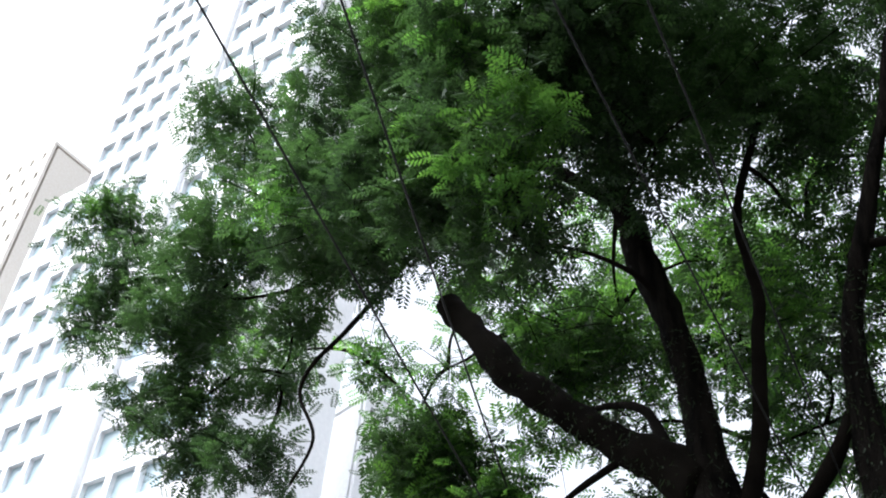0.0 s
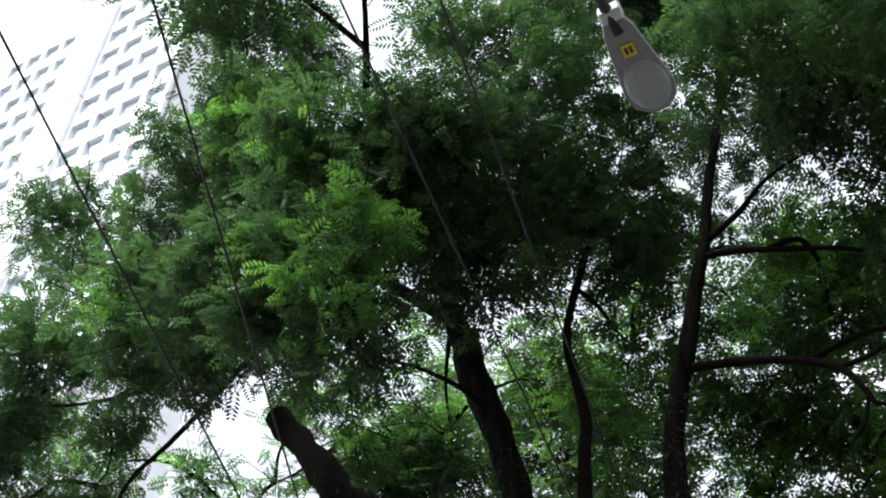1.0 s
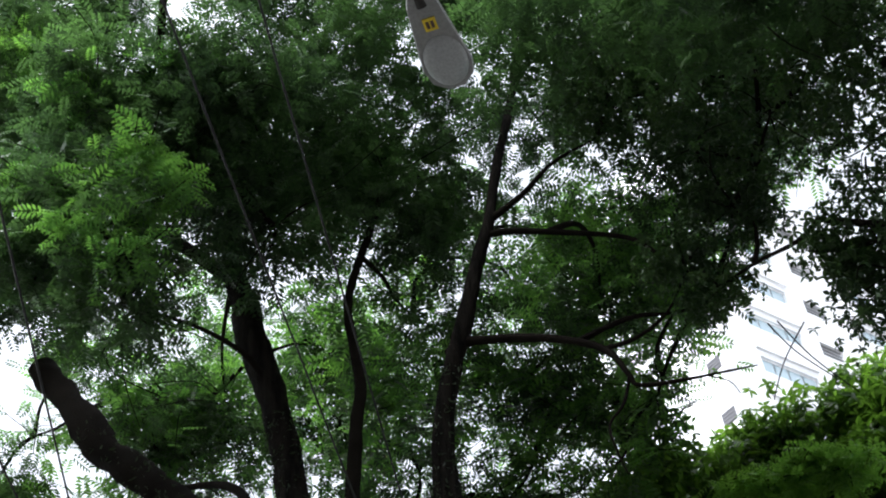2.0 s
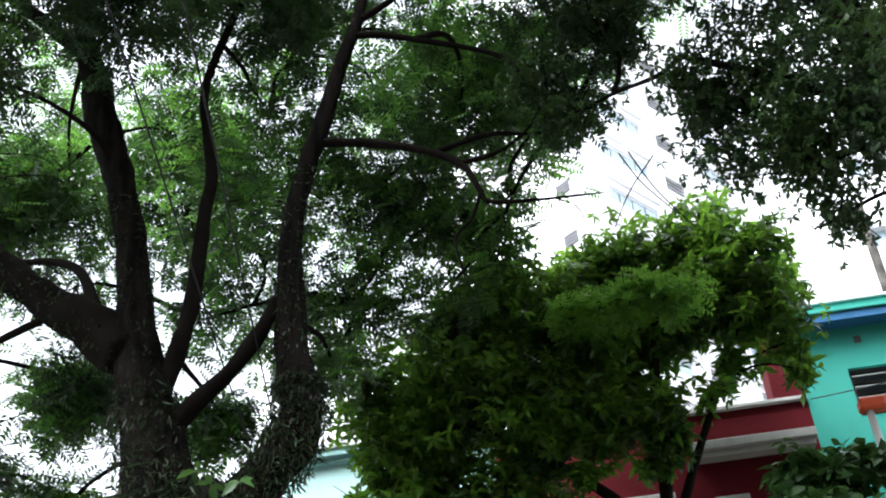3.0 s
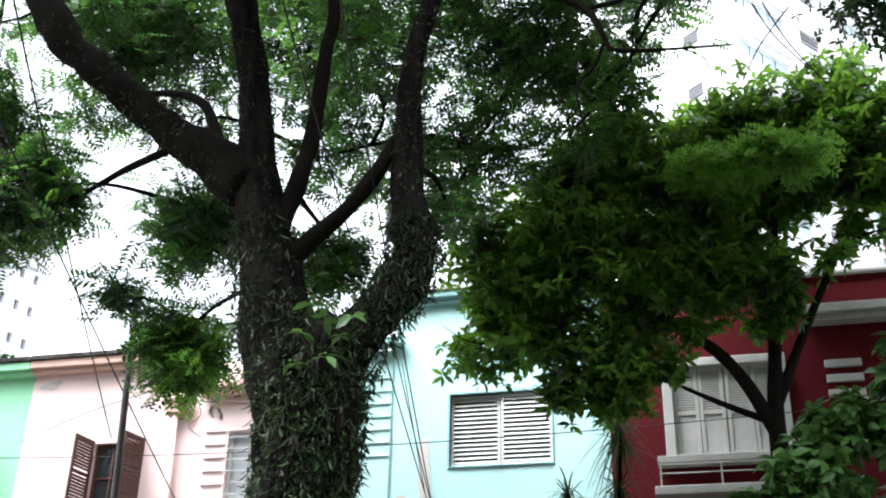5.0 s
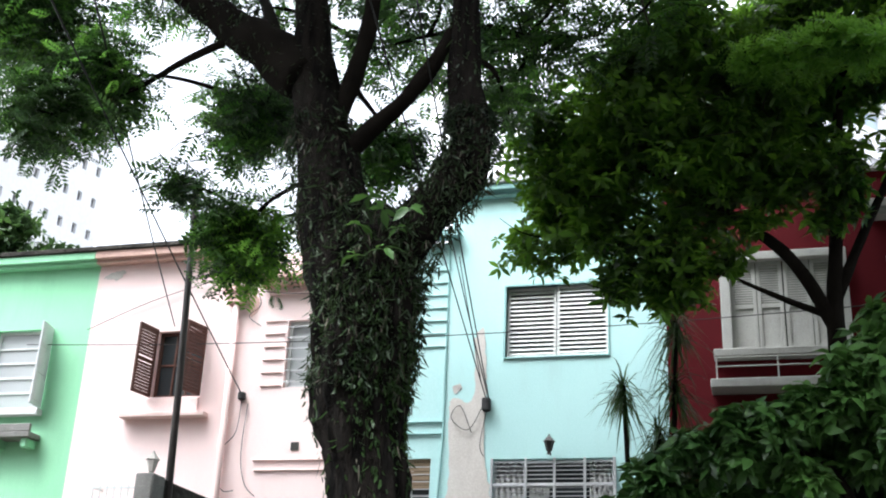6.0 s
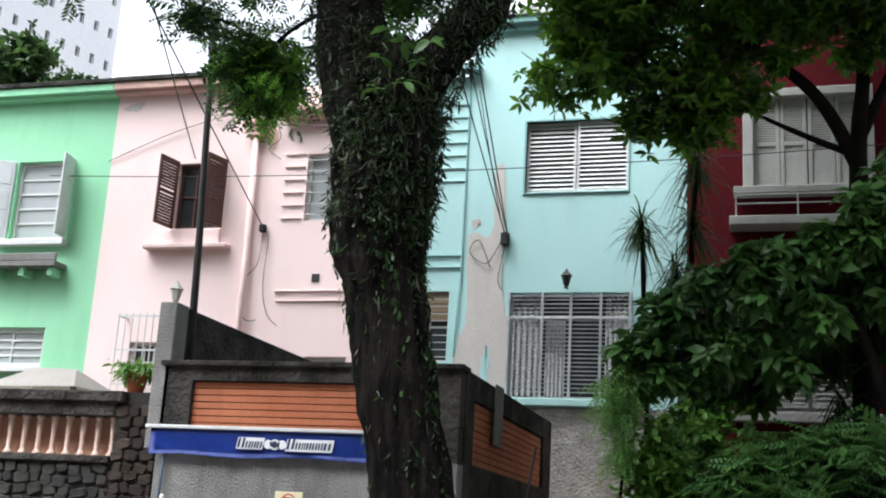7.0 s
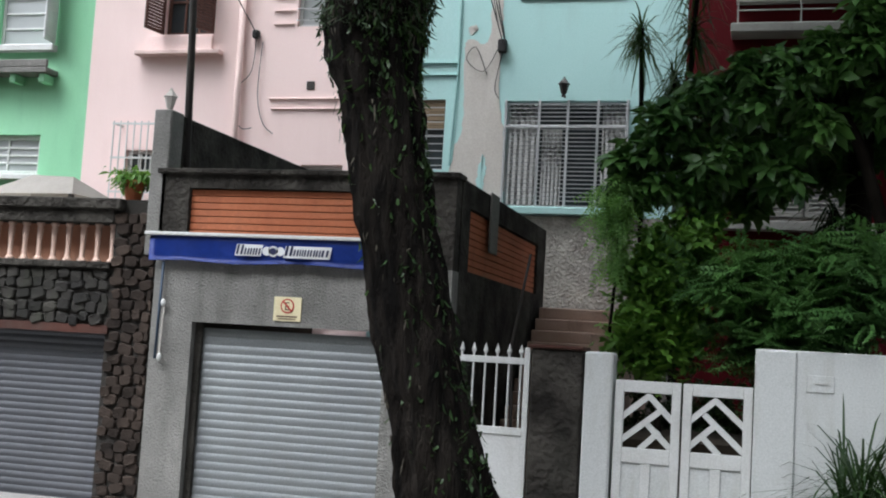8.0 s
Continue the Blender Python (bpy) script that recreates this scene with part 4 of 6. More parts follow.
bmesh.ops.translate(bm, vec=(0.2, 0, 0), verts=[g for g in e if isinstance(g, bmesh.types.BMVert)])
part("party_wall", bm, M_DARKCEM, garage, "black stained sloping party wall")
part("party_pier", boxes((-6.99, -6.76, 12.0, 12.3, 2.9, 4.62), bevel=0.015, off=GO), M_ROUGH, garage)
part("shutter_guide", boxes((-6.3, -6.22, 12.1, 12.2, 0, 2.16), off=GO), M_DARKCEM, garage)
shut = part("roller_shutter", boxes((-6.24, -4.0, 12.16, 12.18, 0.02, 2.1), off=GO), M_STEEL, garage, "bright ribbed steel roller shutter, closed")
for k in range(22):
    z = 0.03 + k * 0.0942
    bm = bmesh.new()
    n = 6
    ring = [(12.16 - 0.0105 * math.sin(math.pi * i / n), z + 0.09 * i / n) for i in range(n + 1)]
    a = [bm.verts.new(Vector((-6.24, y, q)) - GO) for y, q in ring]
    b = [bm.verts.new(Vector((-4.0, y, q)) - GO) for y, q in ring]
    for i in range(n):
        bm.faces.new((a[i], b[i], b[i + 1], a[i + 1]))
    part("slat", bm, M_STEEL, shut, smooth=True)
# banner over the shutter
banner = thing("banner", "blue vinyl shop banner with white lettering shapes on a white rail", "banner", (-5.4, 11.9, 2.86))
bm = bmesh.new()
nx, nz = 40, 5
grid = [[bm.verts.new(Vector((-6.86 + 3.3 * i / nx, 11.90 + 0.012 * math.sin(i * 0.9) * (1 - j / nz), 2.84 + 0.29 * j / nz + 0.012 * math.sin(i * 0.35) * (1 - j / nz))) - banner.location) for j in range(nz + 1)] for i in range(nx + 1)]
for i in range(nx):
    for j in range(nz):
        bm.faces.new((grid[i][j], grid[i + 1][j], grid[i + 1][j + 1], grid[i][j + 1]))
bmesh.ops.solidify(bm, geom=bm.faces[:], thickness=0.006)
part("sheet", bm, M_BLUEBANNER, banner, smooth=True)
part("rail", boxes((-6.92, -3.5, 11.86, 12.0, 3.13, 3.17), bevel=0.008, off=banner.location), M_WHITE, banner, "white rail")


def slanted(x0, x1, z0, z1, y0, y1, off, lean=0.18):
    """A leaning block, one stroke of a lettering shape."""
    q = bmesh.new()
    box(q, x0, x1, y0, y1, z0, z1, 0.004, off)
    mid = (z0 + z1) / 2 - off[2]
    for vert in q.verts:
        vert.co.x += lean * (vert.co.z - mid)
    return q


for x0, x1, z0, z1 in ((-5.76, -5.44, 2.925, 3.055), (-5.17, -4.62, 2.915, 3.05)):
    part("halo", slanted(x0, x1, z0, z1, 11.872, 11.878, banner.location), M_LETTER, banner, "white outline behind the lettering")
for x0, w, h in ((-5.745, 0.085, 0.11), (-5.65, 0.06, 0.075), (-5.58, 0.055, 0.075), (-5.515, 0.06, 0.075), (-5.155, 0.09, 0.11), (-5.055, 0.06, 0.075), (-4.985, 0.045, 0.075), (-4.93, 0.06, 0.075), (-4.86, 0.06, 0.075), (-4.79, 0.055, 0.075), (-4.725, 0.085, 0.075)):
    for a, b in ((0.0, 0.3), (0.62, 0.92)):
        part("letter_shape", slanted(x0 + w * a, x0 + w * b, 2.94, 2.94 + h, 11.866, 11.8715, banner.location), M_NAVY, banner, "dark blue lettering shape")
for x, r, m in ((-5.385, 0.05, M_LETTER), (-5.305, 0.06, M_LETTER), (-5.22, 0.05, M_LETTER), (-5.305, 0.038, M_NAVY)):
    lg = bmesh.new()
    bmesh.ops.create_cone(lg, cap_ends=True, segments=16, radius1=r, radius2=r, depth=0.006, matrix=Matrix.Translation(Vector((x, 11.875 if m is M_LETTER else 11.868, 2.985)) - banner.location) @ Matrix.Rotation(radians(90), 4, "X"))
    part("emblem", lg, m, banner, "round emblem shape")
# no-parking sign
sign = thing("parking_sign", "small cream garage sign with a crossed letter in a ring", "sign", (-5.135, 11.99, 2.22))
SO = sign.location
part("plate", boxes((-5.3, -4.97, 11.985, 11.998, 2.22, 2.49), bevel=0.004, off=SO), M_CREAM, sign)
bm = bmesh.new()
bmesh.ops.create_cone(bm, cap_ends=True, segments=28, radius1=0.082, radius2=0.082, depth=0.004, matrix=Matrix.Translation(Vector((-5.135, 11.982, 2.39)) - SO) @ Matrix.Rotation(radians(90), 4, "X"))
part("ring", bm, M_REDINK, sign)
bm = bmesh.new()
bmesh.ops.create_cone(bm, cap_ends=True, segments=28, radius1=0.066, radius2=0.066, depth=0.004, matrix=Matrix.Translation(Vector((-5.135, 11.979, 2.39)) - SO) @ Matrix.Rotation(radians(90), 4, "X"))
part("disc", bm, M_CREAM, sign)
cu = bpy.data.curves.new("letter", "FONT")
cu.body, cu.size, cu.align_x, cu.extrude = "E", 0.13, "CENTER", 0.001
le = new("letter", cu)
le.parent, le.location, le.rotation_euler = sign, (0, -0.016, 0.123), (radians(90), 0, 0)
cu.materials.append(M_INK)
part("text_bar", boxes((-5.26, -5.01, 11.982, 11.985, 2.265, 2.28), (-5.24, -5.03, 11.982, 11.985, 2.24, 2.252), off=SO), M_INK, sign)
bm = bmesh.new()
box(bm, -0.08, 0.08, -0.002, 0.002, -0.009, 0.009)
bmesh.ops.rotate(bm, cent=(0, 0, 0), matrix=Matrix.Rotation(radians(45), 3, "Y"), verts=bm.verts[:])
bmesh.ops.translate(bm, vec=(0, -0.013 - 0.003, 0.17), verts=bm.verts[:])
part("slash", bm, M_REDINK, sign)
# cable pipe beside the shutter
pipe = thing("conduit", "thin blue-grey conduit with white elbows on the garage wall", "pipe", (-6.7, 11.96, 1.6))
bm = bmesh.new()
tube(bm, [Vector((-6.69, 11.95, 2.84)) - pipe.location, Vector((-6.71, 11.95, 1.72)) - pipe.location], 0.016, 8)
part("tube", bm, M_CONDUIT, pipe, smooth=True)
bm = bmesh.new()
tube(bm, [p - pipe.location for p in bend([(-6.64, 11.95, 2.36), (-6.645, 11.94, 2.05), (-6.66, 11.95, 1.74)], 5)], 0.009, 6)
part("cord", bm, M_PATCH, pipe, "thin pale cord")
for z in (2.36, 1.74):
    bm = bmesh.new()
    bmesh.ops.create_uvsphere(bm, u_segments=10, v_segments=8, radius=0.03, matrix=Matrix.Translation(Vector((-6.65, 11.94, z)) - pipe.location) @ Matrix.Diagonal((1, 0.7, 1.5, 1)))
    part("elbow", bm, M_WHITE, pipe, "white plastic elbow", smooth=True)

# ---- stone garage with balustrade ----
sg = thing("stone_garage", "dark rubble stone garage front with salmon balustrade and grey shutter", "garage", (-9.5, 12, 0))
GS = sg.location
part("core_wall", holed_wall(-14.0, -6.84, 0, 2.78, 12.06, 12.4, [(-10.4, -7.44, -0.1, 2.0)], GS), M_MORTAR, sg)
part("pier_core", boxes((-7.42, -6.84, 12.06, 12.4, 2.78, 3.55), off=GS), M_MORTAR, sg)
part("coping", boxes((-14.0, -7.3, 11.94, 12.44, 3.42, 3.55), bevel=0.015, off=GS), M_DARKCEM, sg)
part("rail", boxes((-14.0, -7.42, 12.0, 12.36, 3.26, 3.42), bevel=0.01, off=GS), M_DARKCEM, sg)
part("plinth_rail", boxes((-14.0, -7.42, 11.98, 12.4, 2.72, 2.8), bevel=0.01, off=GS), M_DARKCEM, sg)
bal = None
for k in range(20):
    x = -7.5 - k * 0.2
    if bal is None:
        bm = bmesh.new()
        zs_ = [(0, 0.055), (0.03, 0.055), (0.04, 0.038), (0.07, 0.03), (0.2, 0.028), (0.3, 0.034), (0.38, 0.04), (0.41, 0.03), (0.43, 0.05), (0.46, 0.05)]
        tube(bm, [(0, 0, z) for z, r in zs_], [r for z, r in zs_], 12)
        ob = part("baluster", bm, M_POST, sg, smooth=True)
        bal = ob.data
    else:
        ob = new("baluster", bal)
        ob.parent = sg
    ob.location = Vector((x, 12.16, 2.8)) - GS
part("back_panel", boxes((-14.0, -7.42, 12.3, 12.36, 2.8, 3.26), off=GS), M_BALUSTER, sg)
part("lintel", boxes((-10.5, -7.4, 12.03, 12.1, 1.96, 2.06), off=GS), M_BRICKRED, sg)
sh2 = part("roller_shutter", boxes((-10.4, -7.44, 12.26, 12.28, 0, 2.0), off=GS), M_STEELDARK, sg, "dull grey ribbed roller shutter, closed")
sl = None
for k in range(24):
    if sl is None:
        bm = bmesh.new()
        ring = [(-0.011 * math.sin(math.pi * i / 5), 0.078 * i / 5) for i in range(6)]
        a = [bm.verts.new((-1.48, y, q)) for y, q in ring]
        b = [bm.verts.new((1.48, y, q)) for y, q in ring]
        for i in range(5):
            bm.faces.new((a[i], b[i], b[i + 1], a[i + 1]))
        ob = part("slat", bm, M_STEELDARK, sh2, smooth=True)
        sl = ob.data
    else:
        ob = new("slat", sl)
        ob.parent = sh2
    ob.location = Vector((-8.92, 12.26, 0.02 + k * 0.082)) - GS

# ---- entrance gates and white garden wall ----
gate = thing("iron_gate", "white painted iron pedestrian gate with spear points, closed", "gate", (-2.75, 12, 0))
G0 = gate.location
part("gate_frame", boxes((-3.2, -2.38, 11.98, 12.02, 1.9, 1.97), (-3.2, -2.38, 11.98, 12.02, 1.16, 1.24), (-3.2, -3.15, 11.98, 12.02, 0.1, 1.97), (-2.42, -2.36, 11.97, 12.03, 0.1, 2.08), bevel=0.006, off=G0), M_WHITE, gate)
part("kick_plate", boxes((-3.15, -2.42, 11.995, 12.01, 0.1, 1.16), off=G0), M_WHITE, gate, "white sheet steel lower panel")
for k in range(6):
    x = -3.1 + k * 0.128
    bm = bmesh.new()
    tube(bm, [Vector((x, 12, 1.2)) - G0, Vector((x, 12, 2.0)) - G0], 0.011, 8)
    tube(bm, [Vector((x, 12, 2.0)) - G0, Vector((x, 12, 2.03)) - G0, Vector((x, 12, 2.11)) - G0], [0.012, 0.026, 0.002], 6)
    part("bar", bm, M_WHITE, gate)
slab("gate_pier", [(-2.34, -1.8, 11.95, 12.4, 0.0, 2.08)], M_DARKCEM, "black stained rough cement gate pier", "pier", 0.02)
slab("white_pier", [(-1.78, -1.49, 11.93, 12.3, 0.0, 2.08)], M_WHITEDIRTY, "weathered white gate pier", "pier", 0.02)
slab("pier_cap", [(-2.38, -1.8, 11.92, 12.44, 2.085, 2.12)], M_BRICKRED, "thin terracotta cap", "pier", 0.008)


def chevron_leaf(x0, x1, slats):
    """A white wooden gate leaf: slanting slats above, two sunk panels below."""
    g = thing("gate_leaf", "white painted wooden gate leaf with slanting slats, closed", "gate", ((x0 + x1) / 2, 12, 0), "double gate leaves")
    o = g.location
    part("leaf_frame", boxes((x0, x0 + 0.09, 11.97, 12.03, 0.08, 1.81), (x1 - 0.09, x1, 11.97, 12.03, 0.08, 1.81), (x0 + 0.09, x1 - 0.09, 11.97, 12.03, 1.69, 1.81), (x0 + 0.09, x1 - 0.09, 11.97, 12.03, 0.98, 1.13), (x0 + 0.09, x1 - 0.09, 11.97, 12.03, 0.08, 0.2), ((x0 + x1) / 2 - 0.05, (x0 + x1) / 2 + 0.05, 11.97, 12.03, 0.2, 0.98), bevel=0.006, off=o), M_WHITE, g)
    for a, b in ((x0 + 0.09, (x0 + x1) / 2 - 0.05), ((x0 + x1) / 2 + 0.05, x1 - 0.09)):
        part("panel", boxes((a, b, 11.99, 12.005, 0.2, 0.98), bevel=0.003, off=o), M_WHITEDIRTY, g)
    def diag(xa, za, xb, zb, dy):
        d = Vector((xb - xa, 0, zb - za))
        q = bmesh.new()
        box(q, 0, d.length, -0.014 + dy, 0.014 + dy, -0.03, 0.03)
        bmesh.ops.rotate(q, cent=(0, 0, 0), matrix=Matrix.Rotation(-math.atan2(d.z, d.x), 3, "Y"), verts=q.verts[:])
        bmesh.ops.translate(q, vec=Vector((xa, 12, za)) - o, verts=q.verts[:])
        part("slat", q, M_WHITE, g)
    a, b = x0 + 0.09, x1 - 0.09
    for k, (ua, va, ub, vb) in enumerate(slats):
        diag(a + (b - a) * ua, 1.69 - 0.56 * va, a + (b - a) * ub, 1.69 - 0.56 * vb, 0.003 * k - 0.006)
    return g


chevron_leaf(-1.46, -0.8, [(-0.03, 0.45, 0.55, 0.03), (-0.03, 0.87, 0.78, 0.3), (0.36, 1.02, 0.76, 0.68), (0.5, 0.03, 1.03, 0.48), (0.48, 0.54, 1.03, 1.0)])
chevron_leaf(-0.78, -0.1, [(-0.03, 0.44, 0.48, 0.04), (-0.03, 0.9, 0.46, 0.5), (0.42, 0.02, 1.03, 0.5), (0.24, 0.31, 1.03, 0.95), (0.21, 0.71, 0.56, 1.02)])
slab("garden_wall", [(-0.09, 12.0, 11.95, 12.2, 0.0, 2.2), (-0.09, 0.3, 11.92, 11.95, 0.0, 2.19)], M_WHITEDIRTY, "weathered white rendered garden wall", "wall", 0.012)
mb = thing("letter_plate", "white letter slot plate set in the garden wall", "letterbox", (0.52, 11.94, 1.8))
part("plate", boxes((0.4, 0.66, 11.94, 11.95, 1.8, 1.97), bevel=0.006, off=mb.location), M_WHITEDIRTY, mb)
part("slot", boxes((0.46, 0.6, 11.93, 11.939, 1.885, 1.897), off=mb.location), M_POLE, mb)
# stairs up to the aqua house
for k in range(15):
    st = tagged(part("stair_step", boxes((-3.2, -1.96, 13.2 + k * 0.25, 17.8, 0.16 + k * 0.17, 0.33 + k * 0.17), bevel=0.015), M_STEP), "worn brown stone step", "step", "entrance steps", "structure")
slab("landing_wall", [(-1.95, -1.72, 13.3, 17.9, 0.0, 2.3)], M_STEP, "low worn stair wall", "wall", 0.02)

# ---- the street tree ----
tree = thing("tree", "large street tree with dark climber-covered trunk and feathery crown", "tree", (-2.6, 9.8, 0))
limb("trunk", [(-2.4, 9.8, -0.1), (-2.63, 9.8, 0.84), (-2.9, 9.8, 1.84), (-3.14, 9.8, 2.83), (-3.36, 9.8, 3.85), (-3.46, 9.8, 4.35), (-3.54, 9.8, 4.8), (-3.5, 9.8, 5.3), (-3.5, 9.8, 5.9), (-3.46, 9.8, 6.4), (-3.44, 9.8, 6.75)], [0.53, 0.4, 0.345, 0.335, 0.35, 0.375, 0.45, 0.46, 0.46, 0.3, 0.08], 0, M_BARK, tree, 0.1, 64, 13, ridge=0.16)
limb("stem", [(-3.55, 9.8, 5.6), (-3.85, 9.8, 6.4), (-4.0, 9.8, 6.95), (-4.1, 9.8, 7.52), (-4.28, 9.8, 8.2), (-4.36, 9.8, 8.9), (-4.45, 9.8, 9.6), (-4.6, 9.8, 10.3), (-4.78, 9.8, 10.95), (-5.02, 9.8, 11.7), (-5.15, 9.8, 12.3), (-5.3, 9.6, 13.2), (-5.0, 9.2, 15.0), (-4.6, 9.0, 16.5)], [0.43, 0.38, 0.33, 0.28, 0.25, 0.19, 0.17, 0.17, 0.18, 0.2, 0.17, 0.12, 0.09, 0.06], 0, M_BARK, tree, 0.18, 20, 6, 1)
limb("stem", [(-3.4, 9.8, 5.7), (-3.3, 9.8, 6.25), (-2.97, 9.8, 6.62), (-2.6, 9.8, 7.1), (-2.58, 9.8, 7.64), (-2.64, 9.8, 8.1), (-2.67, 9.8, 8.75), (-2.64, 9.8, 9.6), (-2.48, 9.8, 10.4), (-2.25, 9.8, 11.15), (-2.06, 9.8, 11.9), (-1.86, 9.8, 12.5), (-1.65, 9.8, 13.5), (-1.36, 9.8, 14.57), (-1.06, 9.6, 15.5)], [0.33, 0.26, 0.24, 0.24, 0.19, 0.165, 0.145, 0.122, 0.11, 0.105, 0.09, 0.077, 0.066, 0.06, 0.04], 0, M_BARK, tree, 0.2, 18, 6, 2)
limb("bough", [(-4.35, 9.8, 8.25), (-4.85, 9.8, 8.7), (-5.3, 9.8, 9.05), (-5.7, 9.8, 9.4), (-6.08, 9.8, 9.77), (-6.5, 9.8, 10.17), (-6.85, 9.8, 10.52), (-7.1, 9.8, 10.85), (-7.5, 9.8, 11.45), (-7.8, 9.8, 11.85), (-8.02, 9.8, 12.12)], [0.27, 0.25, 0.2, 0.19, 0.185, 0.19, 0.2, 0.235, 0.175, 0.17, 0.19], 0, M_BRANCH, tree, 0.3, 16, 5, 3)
limb("bough", [(-5.2, 9.7, 12.6), (-6.5, 9.2, 13.8), (-8.5, 8.9, 15.2), (-12.0, 9.5, 16.6)], 0.11, 0.03, M_BRANCH, tree, 0.12, 10, 6, 4)
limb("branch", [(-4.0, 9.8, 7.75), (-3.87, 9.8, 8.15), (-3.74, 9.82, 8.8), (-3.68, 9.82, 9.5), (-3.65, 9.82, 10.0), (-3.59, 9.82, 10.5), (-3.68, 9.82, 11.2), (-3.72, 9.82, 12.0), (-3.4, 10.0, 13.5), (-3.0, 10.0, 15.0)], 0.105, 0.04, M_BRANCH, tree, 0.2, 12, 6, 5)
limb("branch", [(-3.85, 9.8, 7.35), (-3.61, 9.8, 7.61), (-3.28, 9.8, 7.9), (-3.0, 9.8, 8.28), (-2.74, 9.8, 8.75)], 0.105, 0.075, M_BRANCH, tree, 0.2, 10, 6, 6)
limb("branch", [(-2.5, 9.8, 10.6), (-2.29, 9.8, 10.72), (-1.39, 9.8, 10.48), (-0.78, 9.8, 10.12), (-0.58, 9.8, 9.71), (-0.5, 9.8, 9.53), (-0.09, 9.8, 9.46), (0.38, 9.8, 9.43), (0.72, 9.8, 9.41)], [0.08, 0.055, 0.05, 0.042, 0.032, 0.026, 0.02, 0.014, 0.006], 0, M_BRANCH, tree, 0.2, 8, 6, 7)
limb("branch", [(-0.78, 9.8, 10.12), (-0.4, 9.85, 10.2), (0.0, 9.9, 10.5), (0.3, 9.9, 11.0)], 0.03, 0.01, M_BRANCH, tree, 0.1, 6, 5, 8)
limb("branch", [(-0.57, 9.8, 9.68), (-0.69, 9.8, 9.35), (-0.88, 9.8, 9.12), (-0.86, 9.8, 8.8), (-0.8, 9.8, 8.5)], 0.022, 0.008, M_BRANCH, tree, 0.1, 6, 5, 9)
limb("branch", [(0.2, 9.8, 9.44), (0.4, 9.8, 9.3), (0.47, 9.8, 9.12)], 0.011, 0.004, M_BRANCH, tree, 0.1, 5, 4, 15)
limb("branch", [(-1.9, 9.8, 12.35), (-1.6, 9.8, 12.3), (-1.14, 9.8, 12.11), (-0.23, 9.8, 11.66), (0.06, 9.8, 11.23), (0.1, 9.8, 10.9)], 0.055, 0.014, M_BRANCH, tree, 0.16, 8, 6, 10)
limb("branch", [(-1.8, 9.8, 12.6), (-1.35, 9.8, 12.9), (-0.9, 9.7, 13.2), (-0.3, 9.6, 13.3)], 0.05, 0.014, M_BRANCH, tree, 0.16, 8, 6, 16)
limb("branch", [(-4.75, 9.8, 8.7), (-4.95, 10.0, 9.2), (-5.25, 10.2, 9.75), (-5.75, 10.4, 10.1), (-6.6, 10.7, 10.4)], 0.09, 0.03, M_BRANCH, tree, 0.1, 8, 6, 11)
limb("branch", [(-5.3, 9.8, 8.9), (-5.9, 9.9, 8.75), (-6.6, 10.0, 8.5), (-7.6, 10.0, 8.3)], 0.05, 0.015, M_BRANCH, tree, 0.1, 8, 6, 12)
limb("branch", [(-8.3, 9.6, 13.6), (-9.3, 9.8, 13.0), (-9.95, 9.8, 12.4), (-10.5, 9.8, 12.0), (-10.65, 9.8, 11.5), (-10.3, 9.9, 10.7), (-10.8, 10.1, 10.2)], 0.05, 0.02, M_BRANCH, tree, 0.1, 8, 6, 13)
limb("branch", [(-8.3, 9.6, 13.5), (-10.2, 9.8, 13.7), (-11.4, 9.8, 13.8), (-13.0, 9.8, 14.3), (-14.2, 9.8, 15.5)], 0.05, 0.015, M_BRANCH, tree, 0.1, 8, 6, 14)
for a, b in (((1.05, 9.8, 9.9), (1.55, 9.8, 8.8)), ((0.95, 9.8, 9.9), (1.38, 9.8, 9.05)), ((1.3, 9.8, 9.8), (0.76, 9.8, 8.95))):
    limb("hanging_vine", [a, ((a[0] + b[0]) / 2 - 0.05, 9.8, (a[2] + b[2]) / 2), b], 0.009, 0.006, M_BRANCH, tree, 0.0, 5, 5, 17)
CROWN_LEFT = [
    (-17.7, 10.0, 18.4, 1.0), (-17.0, 10.0, 15.4, 0.9), (-14.5, 10.0, 13.9, 1.0), (-16.0, 10.0, 16.2, 1.0), (-14.1, 10.5, 12.0, 0.9), (-12.1, 10.5, 11.1, 0.8), (-12.0, 10.5, 12.8, 0.6), (-12.7, 9.5, 15.0, 1.2), (-13.3, 9.5, 18.5, 1.2), (-10.0, 9.0, 14.0, 1.2), (-10.0, 9.0, 17.0, 1.4)
]
CROWN_TOP = [
    (-7.8, 8.5, 16.3, 1.4), (-5.8, 7.5, 11.7, 1.0), (-8.9, 9.0, 12.9, 0.7), (-5.7, 8.0, 10.9, 0.7), (-5.3, 8.0, 13.4, 1.1), (-4.5, 9.0, 14.5, 1.5), (-4.4, 9.0, 12.7, 1.0), (-7.4, 12.0, 13.0, 1.0), (-3.2, 10.0, 14.2, 1.5), (-3.4, 11.5, 12.9, 1.4), (-6.9, 13.0, 12.9, 1.2), (-3.9, 13.0, 11.5, 1.4), (-8.3, 13.0, 12.1, 0.8), (-12.0, 14.0, 13.7, 1.0), (-13.2, 14.0, 15.8, 0.6)
]
